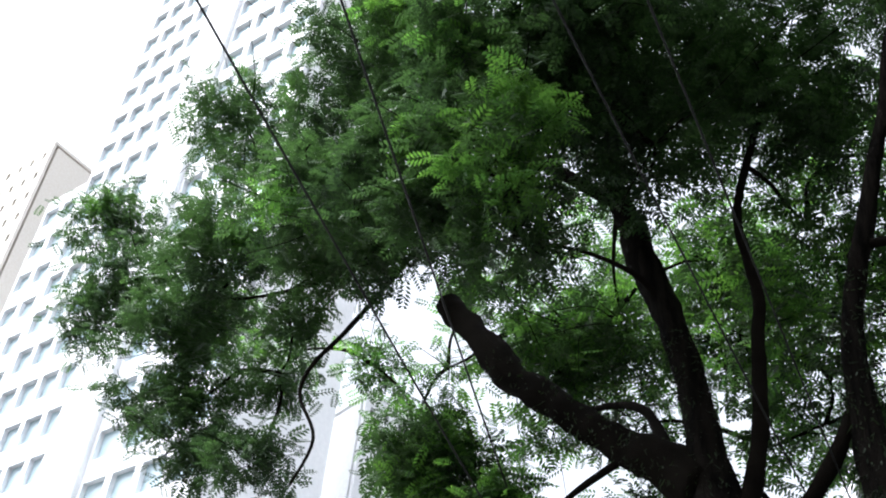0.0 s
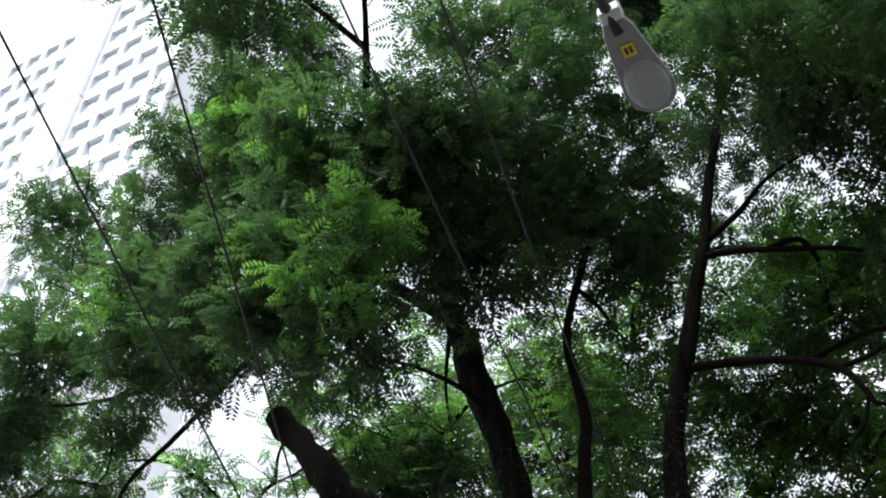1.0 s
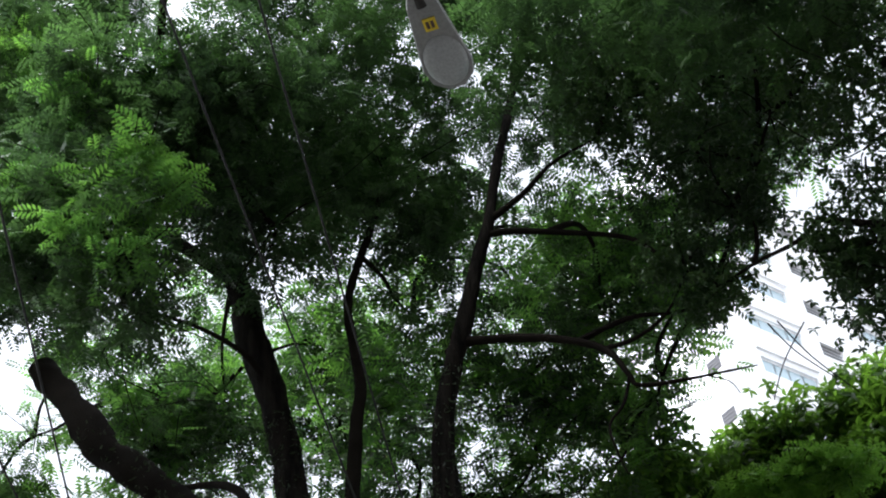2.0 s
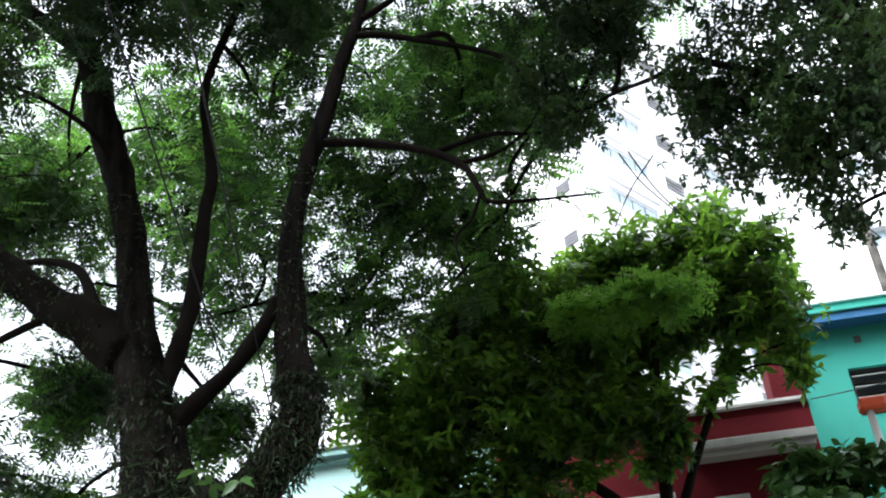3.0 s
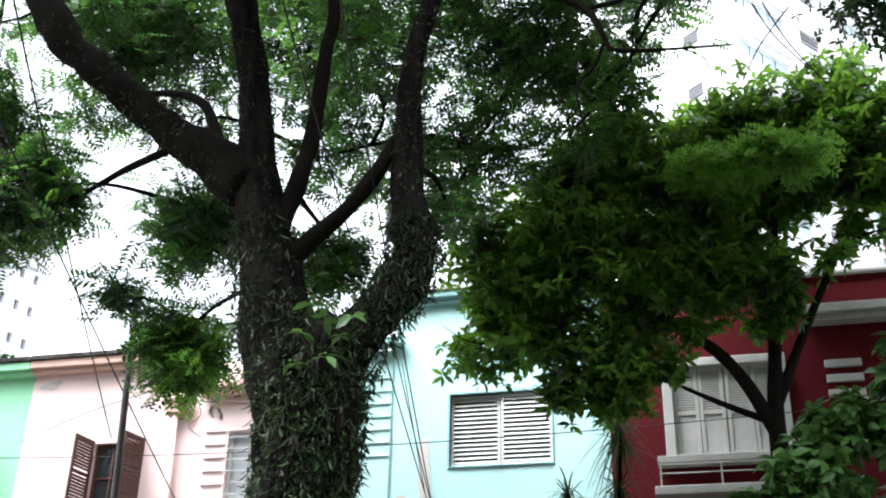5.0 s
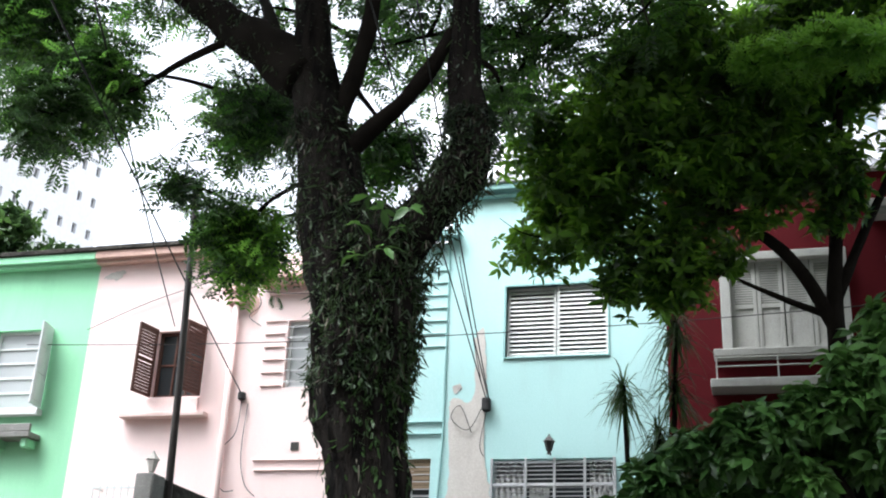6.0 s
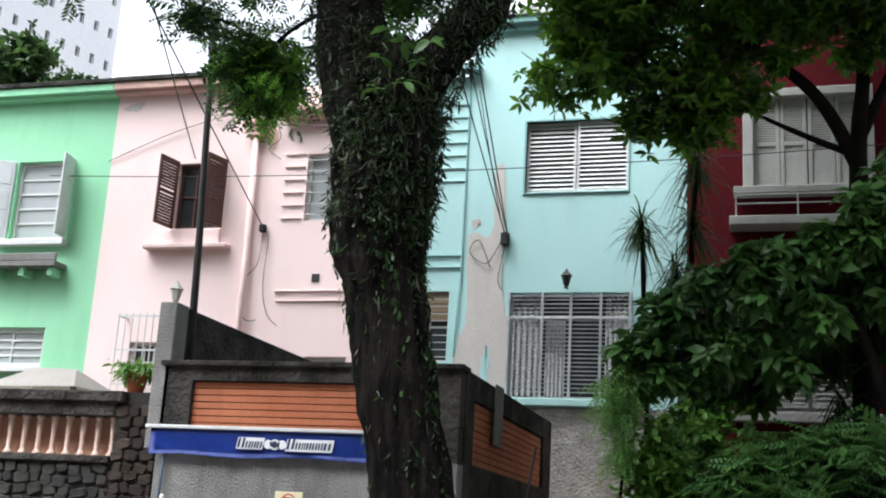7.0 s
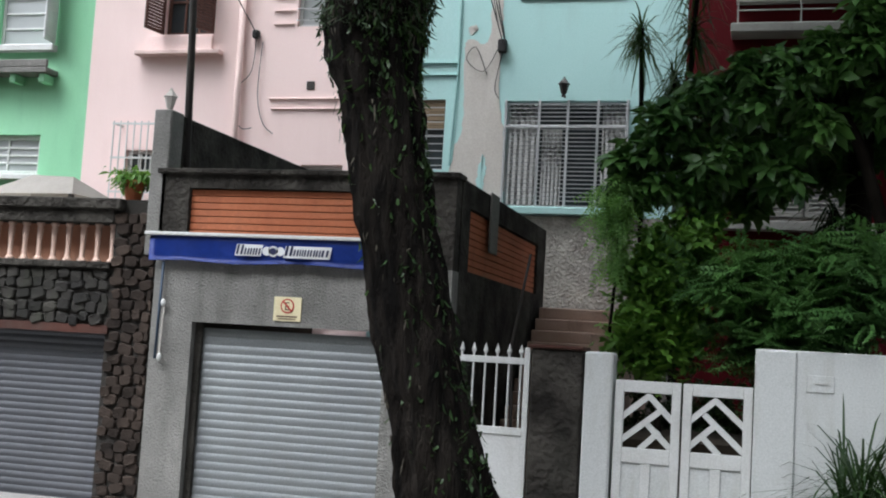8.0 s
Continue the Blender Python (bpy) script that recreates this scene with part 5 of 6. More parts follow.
CROWN_HIGH = [
    (-3.7, 8.5, 16.3, 1.4), (-2.5, 9.0, 18.1, 1.3), (-7.7, 8.0, 18.1, 1.2), (-4.4, 8.0, 14.1, 1.1), (-0.1, 8.5, 14.3, 1.4), (0.9, 10.0, 14.0, 1.5), (1.7, 8.0, 12.8, 1.2), (-0.6, 12.0, 13.6, 1.4), (0.5, 12.0, 13.8, 1.1), (-1.8, 13.0, 12.8, 1.2), (-0.4, 12.0, 11.0, 0.5)
]
CROWN_LOW = [
    (-6.5, 12.0, 12.8, 0.9), (-5.2, 12.5, 14.0, 1.0), (-4.0, 13.0, 12.8, 0.8), (-2.1, 13.0, 12.0, 1.0), (-0.9, 12.0, 12.7, 1.0), (-5.4, 11.0, 8.7, 0.5), (-5.5, 11.0, 7.2, 0.4), (-4.0, 11.5, 8.2, 0.4), (0.3, 12.0, 12.6, 0.45), (-2.7, 13.0, 10.6, 0.6), (-7.5, 10.0, 8.3, 0.6), (-6.85, 10.0, 8.7, 0.5), (-5.9, 11.5, 8.9, 0.6), (-5.5, 11.0, 6.9, 0.4), (-6.4, 11.0, 7.8, 0.3), (-2.5, 11.0, 8.5, 0.3), (-3.9, 11.5, 8.3, 0.3), (-8.1, 10.0, 9.7, 0.8)
]
CROWN_MORE = [
    (1.8, 12.0, 14.5, 0.5), (2.5, 12.0, 15.1, 0.7),
    (-1.1, 11.0, 15.7, 0.9), (-2.5, 12.0, 15.5, 0.7), (-3.8, 10.0, 14.7, 0.8), (-2.7, 10.0, 15.3, 0.8), (-1.4, 9.5, 18.0, 1.0)
]
CROWN_FILL = [
    (-13.9, 10.0, 14.4, 0.8), (-15.4, 10.3, 13.3, 0.7), (-13.6, 10.4, 12.8, 0.8), (-11.5, 10.0, 13.4, 0.6), (-10.6, 9.5, 13.7, 0.6), (-7.9, 13.0, 12.6, 0.7), (-6.7, 13.0, 11.6, 0.7), (-5.1, 13.0, 12.7, 0.9), (-4.8, 13.0, 10.7, 0.7), (-3.7, 13.0, 10.2, 0.6), (-9.4, 13.0, 14.0, 0.5), (-5.8, 13.0, 13.9, 0.8), (-4.8, 13.5, 13.7, 0.8), (-7.2, 13.0, 13.9, 0.7), (-2.2, 13.0, 14.5, 0.8)
]
CROWN_BACK = [
    (-18.2, 14.0, 18.5, 1.1), (-16.1, 14.0, 16.9, 0.9), (-13.3, 14.0, 15.7, 0.6), (-7.9, 13.0, 13.8, 0.8), (-8.9, 13.0, 13.7, 0.6), (-3.1, 12.0, 14.5, 0.7), (-0.7, 12.5, 14.1, 0.8), (-1.0, 13.0, 11.7, 0.8), (-4.9, 13.0, 13.8, 0.7), (-1.4, 12.5, 15.0, 0.7), (-0.2, 13.0, 13.1, 0.8), (-7.2, 13.0, 15.0, 0.6), (-8.3, 13.0, 13.5, 0.8), (-5.5, 13.5, 12.6, 0.7)
]
# leaf masses added above the view to keep sun and sky off things below
CROWN_SHADE = [
    (-2.0, 8.5, 20.5, 1.6), (0.0, 9.0, 19.0, 1.6), (-1.0, 11.0, 21.0, 1.6), (1.5, 10.0, 17.5, 1.6),
    (-6.0, 4.5, 15.0, 1.4), (-4.0, 4.8, 15.5, 1.5), (-2.0, 5.0, 15.5, 1.5), (0.0, 5.0, 15.0, 1.5), (2.0, 5.2, 14.5, 1.5)
]
CROWN_STREET = [
    (-2.7, 12.5, 9.7, 0.4), (-2.6, 12.5, 10.3, 0.45), (-2.2, 12.5, 10.9, 0.45), (-1.6, 12.5, 11.3, 0.5), (-1.2, 12.5, 10.4, 0.4), (-0.75, 12.5, 10.8, 0.4), (-1.9, 12.5, 11.9, 0.45), (-2.4, 12.5, 12.4, 0.45), (-1.9, 12.5, 10.2, 0.4), (-1.0, 12.5, 11.4, 0.4),
    (-9.0, 12.0, 14.6, 0.6), (-8.2, 12.0, 13.4, 0.6), (-8.7, 11.2, 14.2, 0.6), (-7.9, 12.5, 12.7, 0.6),
    (-7.7, 7.6, 16.4, 0.8), (-6.3, 7.5, 14.6, 0.8), (-6.6, 7.6, 12.9, 0.7), (-6.7, 7.7, 11.6, 0.55), (-5.2, 7.6, 14.6, 0.7), (-8.1, 7.8, 12.3, 0.6), (-6.8, 7.6, 11.9, 0.5), (-9.1, 7.8, 13.4, 0.7), (-7.5, 7.6, 13.1, 0.7), (-6.5, 7.5, 14.2, 0.7), (-9.6, 9.0, 13.9, 0.7), (-8.4, 9.4, 13.2, 0.5)
]
CROWN_GAPS = [
    (-7.75, 13.0, 16.2, 0.6), (-8.9, 13.0, 15.6, 0.6), (-10.2, 13.0, 15.5, 0.6), (-10.5, 13.0, 14.0, 0.6), (-3.0, 13.0, 13.2, 0.6), (-1.95, 13.0, 14.2, 0.6), (-1.05, 13.0, 13.0, 0.6), (0.4, 10.3, 10.8, 0.3), (1.0, 10.3, 11.85, 0.35)
]
FRONDS = [
    (-5.3, 7.3, 12.4, 0.5), (-4.9, 7.3, 11.7, 0.4), (-5.6, 7.2, 11.3, 0.45), (-6.0, 7.3, 12.2, 0.4), (-6.6, 7.3, 12.6, 0.45), (-6.4, 7.4, 14.0, 0.5), (-7.6, 7.4, 15.8, 0.5), (-5.2, 7.3, 10.9, 0.35), (-5.3, 7.3, 14.4, 0.4), (-9.3, 7.7, 13.0, 0.4), (-12.3, 9.2, 15.2, 0.6), (-17.4, 9.6, 18.3, 0.5)
]
LONG = [pinnate(6, 0.44, 0.14, 0.05), pinnate(5, 0.38, 0.145, 0.052)]
PIN = [pinnate(6, 0.34, 0.105, 0.042), pinnate(5, 0.28, 0.115, 0.046), pinnate(7, 0.38, 0.095, 0.038)]
CROWN = CROWN_LEFT + CROWN_TOP + CROWN_HIGH + CROWN_LOW + CROWN_MORE + CROWN_FILL + CROWN_BACK + CROWN_SHADE + CROWN_STREET + CROWN_GAPS
NEAR = [m for m in CROWN if m[1] < 11.4]
FAR = [m for m in CROWN if m[1] >= 11.4]
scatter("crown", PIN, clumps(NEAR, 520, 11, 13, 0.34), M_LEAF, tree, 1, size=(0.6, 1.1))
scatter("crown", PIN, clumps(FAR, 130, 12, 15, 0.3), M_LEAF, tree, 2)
# brighter leaf colour stands in for sky light through the far foliage
scatter("crown", PIN, clumps(FAR, 110, 12, 15, 0.3), M_YOUNGLIT, tree, 34)
TUFTS = [m for m in CROWN_LOW if m[2] < 9.9]
scatter("crown", PIN, clumps(TUFTS, 750, 21, 9, 0.38), M_LEAF, tree, 22, size=(0.5, 0.95))
# brighter share paints the sunlit look of the hanging tufts
scatter("crown", PIN, clumps(TUFTS, 620, 23, 9, 0.4), M_YOUNGLIT, tree, 24, size=(0.5, 0.95))
# little light reaches these tufts; the brighter leaf colour makes up for it
scatter("crown", LONG, clumps([m for m in TUFTS if m[2] < 7.4], 1000, 25, 7, 0.36), M_FRESHLIT, tree, 26, droop=0.7, size=(0.5, 0.85))
boughs(tree, CROWN + FRONDS, 71)
scatter("crown", LONG, clumps(FRONDS, 560, 37, 8, 0.3, 0.5), M_YOUNGLIT, tree, 38, droop=0.45, size=(0.4, 0.8))

# the tree whose bough reaches in beside it
fig = thing("tree", "dark dense tree reaching over the street with small leaves", "tree", (5.6, 8.6, 0))
limb("trunk", [(5.6, 8.6, -0.1), (5.4, 8.6, 2.5), (5.0, 8.6, 5.0), (4.3, 8.6, 7.0), (3.75, 8.6, 8.4), (3.3, 8.6, 10.0), (3.0, 8.6, 12.0)], 0.4, 0.14, M_BARK, fig, 0.12, 18, 6, 20)
limb("bough", [(3.7, 8.6, 8.5), (3.1, 8.7, 9.2), (2.4, 8.8, 9.8), (1.7, 9.0, 10.4)], 0.1, 0.03, M_BRANCH, fig, 0.12, 8, 6, 21)
CROWN_RIGHT = [
    (2.2, 9.0, 9.5, 0.58), (2.7, 9.0, 8.7, 0.55), (3.1, 8.5, 8.9, 0.8), (1.75, 9.0, 9.9, 0.38), (2.7, 9.0, 8.1, 0.25), (0.6, 9.8, 10.55, 0.38), (0.3, 9.7, 11.0, 0.4), (1.0, 9.6, 11.5, 0.5),
    (3.0, 8.6, 10.2, 0.9), (2.4, 9.0, 11.2, 0.8), (3.2, 8.6, 12.2, 1.1), (1.7, 9.0, 12.2, 0.8), (0.8, 9.2, 12.2, 0.7), (2.4, 9.0, 12.8, 0.8), (0.1, 9.2, 13.4, 0.8), (1.2, 9.2, 13.4, 0.8), (1.8, 9.2, 14.3, 0.8),
    # unseen masses past the right edge, added to shade the houses there
    (5.0, 9.0, 11.0, 1.5), (6.5, 9.5, 12.0, 1.7), (4.6, 7.0, 12.5, 1.6), (6.5, 7.0, 13.5, 1.8), (5.0, 10.5, 13.5, 1.7), (4.0, 9.0, 14.5, 1.6), (8.0, 9.0, 13.0, 1.8), (6.5, 12.0, 11.5, 1.5), (7.4, 13.5, 12.4, 1.7), (5.6, 13.5, 13.4, 1.6)
]
rs = random.Random(4)
FIGL = [rosette(5, 0.08, 0.037, 0.3, 1.6, rs) for k in range(3)]
scatter("crown", FIGL, clumps(CROWN_RIGHT[:8], 2500, 14), M_FIG, fig, 4)
scatter("crown", FIGL, clumps(CROWN_RIGHT[8:17], 720, 19, 14, 0.36), M_FIG, fig, 10)
scatter("crown", FIGL, clumps(CROWN_RIGHT[17:], 900, 20), M_FIG, fig, 12)
boughs(fig, CROWN_RIGHT, 72)

# broad-leaved small tree before the red house
small = thing("tree", "small broad-leaved garden tree with large bright leaves", "tree", (1.0, 14.3, 1.2))
limb("trunk", [(1.0, 14.3, 1.2), (1.0, 14.3, 4.0), (1.02, 14.3, 6.0), (1.0, 14.3, 6.9), (1.1, 14.3, 8.0), (1.25, 14.4, 9.6), (1.5, 14.5, 11.0)], 0.17, 0.05, M_BRANCH, small, 0.12, 12, 6, 30)
limb("branch", [(1.0, 14.3, 6.8), (0.6, 14.2, 7.6), (0.1, 14.1, 8.1), (-0.6, 14.0, 8.6), (-1.5, 14.0, 9.2)], 0.1, 0.03, M_BRANCH, small, 0.12, 8, 6, 31)
limb("branch", [(0.85, 14.3, 7.0), (0.45, 14.2, 7.15), (0.0, 14.1, 7.35), (-0.7, 14.0, 7.7)], 0.05, 0.015, M_BRANCH, small, 0.12, 8, 6, 32)
limb("branch", [(1.05, 14.3, 7.2), (1.5, 14.4, 8.2), (2.1, 14.5, 9.4), (2.6, 14.5, 10.4)], 0.08, 0.03, M_BRANCH, small, 0.12, 8, 6, 33)
CROWN_SMALL = [
    (-0.1, 14.9, 11.6, 0.7), (0.6, 14.9, 11.4, 0.7), (1.5, 14.6, 11.2, 0.9), (2.3, 14.5, 11.9, 0.6), (2.8, 14.5, 11.2, 0.7), (3.0, 14.5, 10.5, 0.6), (2.2, 14.5, 10.6, 0.7), (1.3, 14.5, 10.4, 0.7), (0.4, 14.5, 10.3, 0.8), (3.1, 14.5, 9.9, 0.3), (3.2, 14.4, 9.4, 0.2), (2.4, 14.5, 9.75, 0.3),
    (-0.6, 14.0, 10.7, 0.9), (-1.7, 14.0, 10.2, 0.8), (-2.4, 14.0, 9.5, 0.6), (-1.2, 14.0, 9.4, 0.9), (-2.2, 14.0, 8.7, 0.7), (-2.6, 14.0, 8.1, 0.45), (-1.6, 14.0, 8.0, 0.7), (-0.3, 14.0, 9.3, 0.8), (0.6, 14.1, 9.5, 0.6), (-0.6, 14.0, 8.5, 0.6), (0.3, 14.0, 8.75, 0.5), (-1.0, 14.0, 7.5, 0.5), (-0.6, 13.9, 7.75, 0.3), (-0.9, 13.9, 7.2, 0.25), (0.05, 13.9, 8.1, 0.16), (1.2, 14.0, 8.5, 0.28), (1.3, 14.1, 9.1, 0.3), (-0.2, 13.9, 7.6, 0.14), (0.35, 13.9, 8.4, 0.18), (-1.4, 14.0, 7.4, 0.4), (2.0, 14.2, 9.2, 0.22), (0.17, 14.0, 8.75, 0.28), (0.71, 14.0, 8.67, 0.30), (1.21, 14.0, 8.60, 0.32), (0.96, 14.0, 8.05, 0.16),
    (-1.8, 15.8, 10.6, 0.7), (-0.6, 16.2, 11.4, 0.7), (0.4, 16.4, 12.2, 0.7), (1.4, 16.5, 12.4, 0.7), (2.4, 16.5, 12.3, 0.7), (3.2, 16.2, 11.8, 0.6), (-2.4, 15.6, 9.4, 0.5), (0.5, 15.6, 10.8, 0.6), (2.0, 15.8, 11.4, 0.6)
]
BROAD = [rosette(6, 0.175, 0.068, 0.5, 1.5, rs) for k in range(3)]
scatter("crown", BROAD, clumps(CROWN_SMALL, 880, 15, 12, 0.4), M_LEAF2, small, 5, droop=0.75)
boughs(small, CROWN_SMALL, 73, 0.02)

SHOOTS = [(0.2, 13.1, 9.95, 0.22), (0.6, 13.1, 10.0, 0.26), (1.05, 13.1, 10.15, 0.28), (1.55, 13.1, 10.05, 0.25), (1.3, 13.2, 10.25, 0.2)]
scatter("shoot", LONG, clumps(SHOOTS, 2600, 39, 6, 0.3, 0.4), M_FRESHLIT, small, 40, droop=0.1, size=(0.5, 0.8), label="bright fresh feathery shoots")
boughs(small, SHOOTS, 74, 0.012)

# shrubs in the front garden
bush = thing("bush", "large glossy-leaved bush leaning over the garden wall", "bush", (0.9, 12.9, 1.2))
limb("trunk", [(1.45, 13.0, 1.2), (1.3, 13.0, 2.9), (1.12, 13.0, 3.7), (0.8, 13.0, 4.65), (0.3, 12.9, 5.0)], 0.1, 0.05, M_BRANCH, bush, 0.12, 10, 6, 40)
MASS_BUSH = [
    (-1.2, 12.75, 4.65, 0.22), (-0.65, 12.7, 4.95, 0.26), (-0.05, 12.7, 5.2, 0.28), (0.45, 12.7, 5.4, 0.28), (1.0, 12.7, 5.65, 0.3), (-1.6, 12.8, 4.2, 0.16),
    (-0.9, 12.8, 4.55, 0.32), (-0.35, 12.75, 4.85, 0.36), (0.2, 12.75, 5.05, 0.38), (0.7, 12.75, 5.3, 0.38), (1.2, 12.75, 5.45, 0.4), (-1.35, 12.8, 4.25, 0.25), (-1.55, 12.8, 3.85, 0.18), (-1.15, 12.9, 3.9, 0.25), (-0.7, 12.9, 4.15, 0.28), (-0.2, 12.95, 4.4, 0.28), (0.4, 12.9, 4.65, 0.3), (1.0, 12.9, 4.9, 0.35), (1.5, 12.8, 5.1, 0.4), (-0.75, 13.1, 3.75, 0.2), (0.1, 13.0, 4.1, 0.16), (1.6, 13.2, 3.9, 0.25), (1.55, 13.0, 4.5, 0.3),
    (1.5, 12.8, 5.8, 0.5), (2.0, 12.8, 6.2, 0.5), (1.65, 12.8, 6.4, 0.35), (2.4, 12.8, 6.7, 0.55), (2.8, 12.8, 6.2, 0.6), (3.1, 12.9, 7.2, 0.4), (2.5, 12.9, 7.2, 0.35), (3.4, 12.8, 6.5, 0.5),
    # mostly unseen leaf roof at the back, added to darken the ground below
    (-0.8, 13.9, 4.2, 0.5), (0.0, 13.8, 4.7, 0.5), (0.9, 13.7, 5.0, 0.55), (1.8, 13.7, 5.3, 0.6), (-0.4, 14.7, 4.3, 0.55), (0.5, 14.6, 4.6, 0.6), (1.5, 14.6, 4.9, 0.6), (2.6, 13.8, 5.6, 0.7)
]
GLOSS = [rosette(6, 0.2, 0.1, 0.5, 1.0, rs) for k in range(3)]
scatter("foliage", GLOSS, clumps(MASS_BUSH, 1000, 16, 6, 0.26, flat=0.5), M_LEAF3, bush, 6, droop=0.5)
shrub = thing("shrub", "feathery green shrub behind the white wall", "shrub", (0.3, 12.8, 1.2))
MASS_SHRUB = [
    (-0.5, 12.7, 2.9, 0.3), (-0.1, 12.7, 3.0, 0.35), (0.3, 12.7, 3.0, 0.4), (0.7, 12.7, 3.1, 0.35), (1.0, 12.7, 3.2, 0.35), (-0.3, 12.7, 2.7, 0.3), (1.0, 12.7, 2.8, 0.4), (0.6, 12.7, 2.7, 0.4), (0.1, 12.7, 2.6, 0.35), (1.5, 12.7, 3.0, 0.4), (-0.2, 13.1, 2.4, 0.4), (0.4, 13.1, 2.3, 0.4)
]
low_shrub = thing("shrub", "yellowish green small-leaved shrub beside the steps", "shrub", (-1.1, 12.95, 1.2))
MASS_STEPS = [
    (-1.3, 12.9, 2.9, 0.25), (-1.1, 12.9, 3.2, 0.28), (-0.8, 12.9, 3.35, 0.25), (-1.0, 12.9, 2.75, 0.3), (-1.4, 12.9, 2.5, 0.28), (-0.75, 13.1, 3.1, 0.25), (-1.3, 13.0, 2.1, 0.3), (-0.9, 13.0, 2.3, 0.3)
]
limb("stem", [(-1.1, 12.95, 1.2), (-1.15, 12.95, 2.2), (-1.05, 12.9, 3.0)], 0.04, 0.015, M_BRANCH, low_shrub, 0.1, 8, 5, 44)
scatter("foliage", [rosette(5, 0.11, 0.06, 0.3, 1.3, rs) for k in range(2)], clumps(MASS_STEPS, 6500, 28), M_SHRUB, low_shrub, 29, droop=0.3)
FERN = [pinnate(9, 0.42, 0.08, 0.034), pinnate(8, 0.34, 0.07, 0.034)]
limb("stem", [(0.3, 12.8, 1.2), (0.2, 12.8, 2.0), (0.0, 12.75, 2.7)], 0.05, 0.02, M_BRANCH, shrub, 0.1, 8, 5, 41)
scatter("foliage", FERN, clumps(MASS_SHRUB, 1900, 17), M_FERN, shrub, 7, droop=0.1)

# added dark leaves stand in for the black shade behind the gates
dark_filler = thing("shrub", "dark leaf filler in place of the shaded gap under the shrubs", "shrub", (0.2, 14.8, 0.6))
limb("stem", [(0.2, 14.8, 0.6), (0.25, 14.8, 1.2), (0.2, 14.75, 1.9)], 0.05, 0.02, M_BRANCH, dark_filler, 0.1, 8, 5, 45)
scatter("foliage", FIGL, clumps([(x, 14.8 + 0.2 * (k % 2), z, 0.5) for k, x in enumerate((-1.3, -0.7, -0.1, 0.5, 1.1, 1.7)) for z in (0.9, 1.4)], 1500, 46), M_FIG, dark_filler, 47)

weep = thing("weeping_plant", "pale green weeping plant hanging beside the steps", "plant", (-1.65, 12.75, 2.3))
limb("stem", [(-1.65, 12.75, 2.3), (-1.6, 12.75, 3.2), (-1.62, 12.72, 3.8)], 0.02, 0.01, M_BRANCH, weep, 0.1, 6, 5, 42)
scatter("foliage", [pinnate(8, 0.36, 0.06, 0.02)], clumps([(-1.66, 12.7, 3.6, 0.13), (-1.6, 12.7, 3.95, 0.15), (-1.68, 12.7, 3.2, 0.1)], 9000, 18), leaf_mat("pale_leaf", (0.08, 0.18, 0.04), (0.18, 0.34, 0.09), 0.5, 0.3), weep, 9, droop=1.1)

# street lamp
lamp = thing("street_lamp", "grey street lamp with a long arm and clouded diffuser", "street lamp", (-1.3, -1.2, 0))
LO = lamp.location
bm = bmesh.new()
tube(bm, [Vector((-1.3, -1.2, 0)) - LO, Vector((-1.3, -1.2, 7.6)) - LO], [0.11, 0.07], 14)
part("pole", bm, M_LAMPHEAD, lamp, smooth=True)
bm = bmesh.new()
tube(bm, [p - LO for p in bend([(-1.3, -1.2, 7.4), (-1.2, 0.3, 8.1), (-1.05, 2.0, 8.3), (-0.93, 3.75, 8.05)], 6)], 0.035, 10)
part("arm", bm, M_IRON, lamp, smooth=True)

bm = bmesh.new()
prof = [(0.0, 0.07, 0.07), (0.08, 0.1, 0.09), (0.3, 0.13, 0.1), (0.55, 0.165, 0.09), (0.66, 0.14, 0.07), (0.73, 0.06, 0.04)]
rings = []
for s, w, hgt in prof:
    rings.append([bm.verts.new(Vector((-0.93 + w * math.cos(a) + 0.03 * s, 3.66 + s, 8.06 + max(-0.02, hgt * math.sin(a)))) - LO) for a in [2 * math.pi * k / 20 for k in range(20)]])
for r0, r1 in zip(rings, rings[1:]):
    for k in range(20):
        bm.faces.new((r0[k], r0[(k + 1) % 20], r1[(k + 1) % 20], r1[k]))
bm.faces.new(rings[0][::-1])
bm.faces.new(rings[-1])
head = part("lamp_head", bm, M_LAMPHEAD, lamp, "grey enamelled lamp head")
bm = bmesh.new()
bmesh.ops.create_uvsphere(bm, u_segments=24, v_segments=10, radius=1.0, matrix=Matrix.Translation(Vector((-0.912, 4.17, 8.045)) - LO) @ Matrix.Diagonal((0.14, 0.2, 0.05, 1)))
part("diffuser", bm, M_DIFFUSER, head, "clouded plastic diffuser", smooth=True)
part("sticker", boxes((-0.96, -0.88, 3.83, 3.92, 8.026, 8.036), off=LO), M_YELLOW, head, "small yellow number sticker")
part("sticker_mark", boxes((-0.945, -0.925, 3.85, 3.9, 8.022, 8.026), (-0.915, -0.895, 3.85, 3.9, 8.022, 8.026), off=LO), M_INK, head)
part("collar", boxes((-1.0, -0.86, 3.58, 3.68, 8.04, 8.14), bevel=0.012, off=LO), M_WHITE, head, "pale cast collar")

# ---- overhead cables ----
def cable(a, b, sag, r=0.012, label="thin black overhead cable", mids=()):
    way = [Vector(a)]
    n = 24
    for i in range(1, n + 1):
        t = i / n
        p = Vector(a).lerp(Vector(b), t)
        p.z -= sag * 4 * t * (1 - t)
        way.append(p)
    bm = bmesh.new()
    tube(bm, [p - Vector(a) for p in way], r, 6)
    ob = part("cable", bm, M_BLACK, None, smooth=True)
    ob.location = a
    return tagged(ob, label, "cable", "overhead cables")


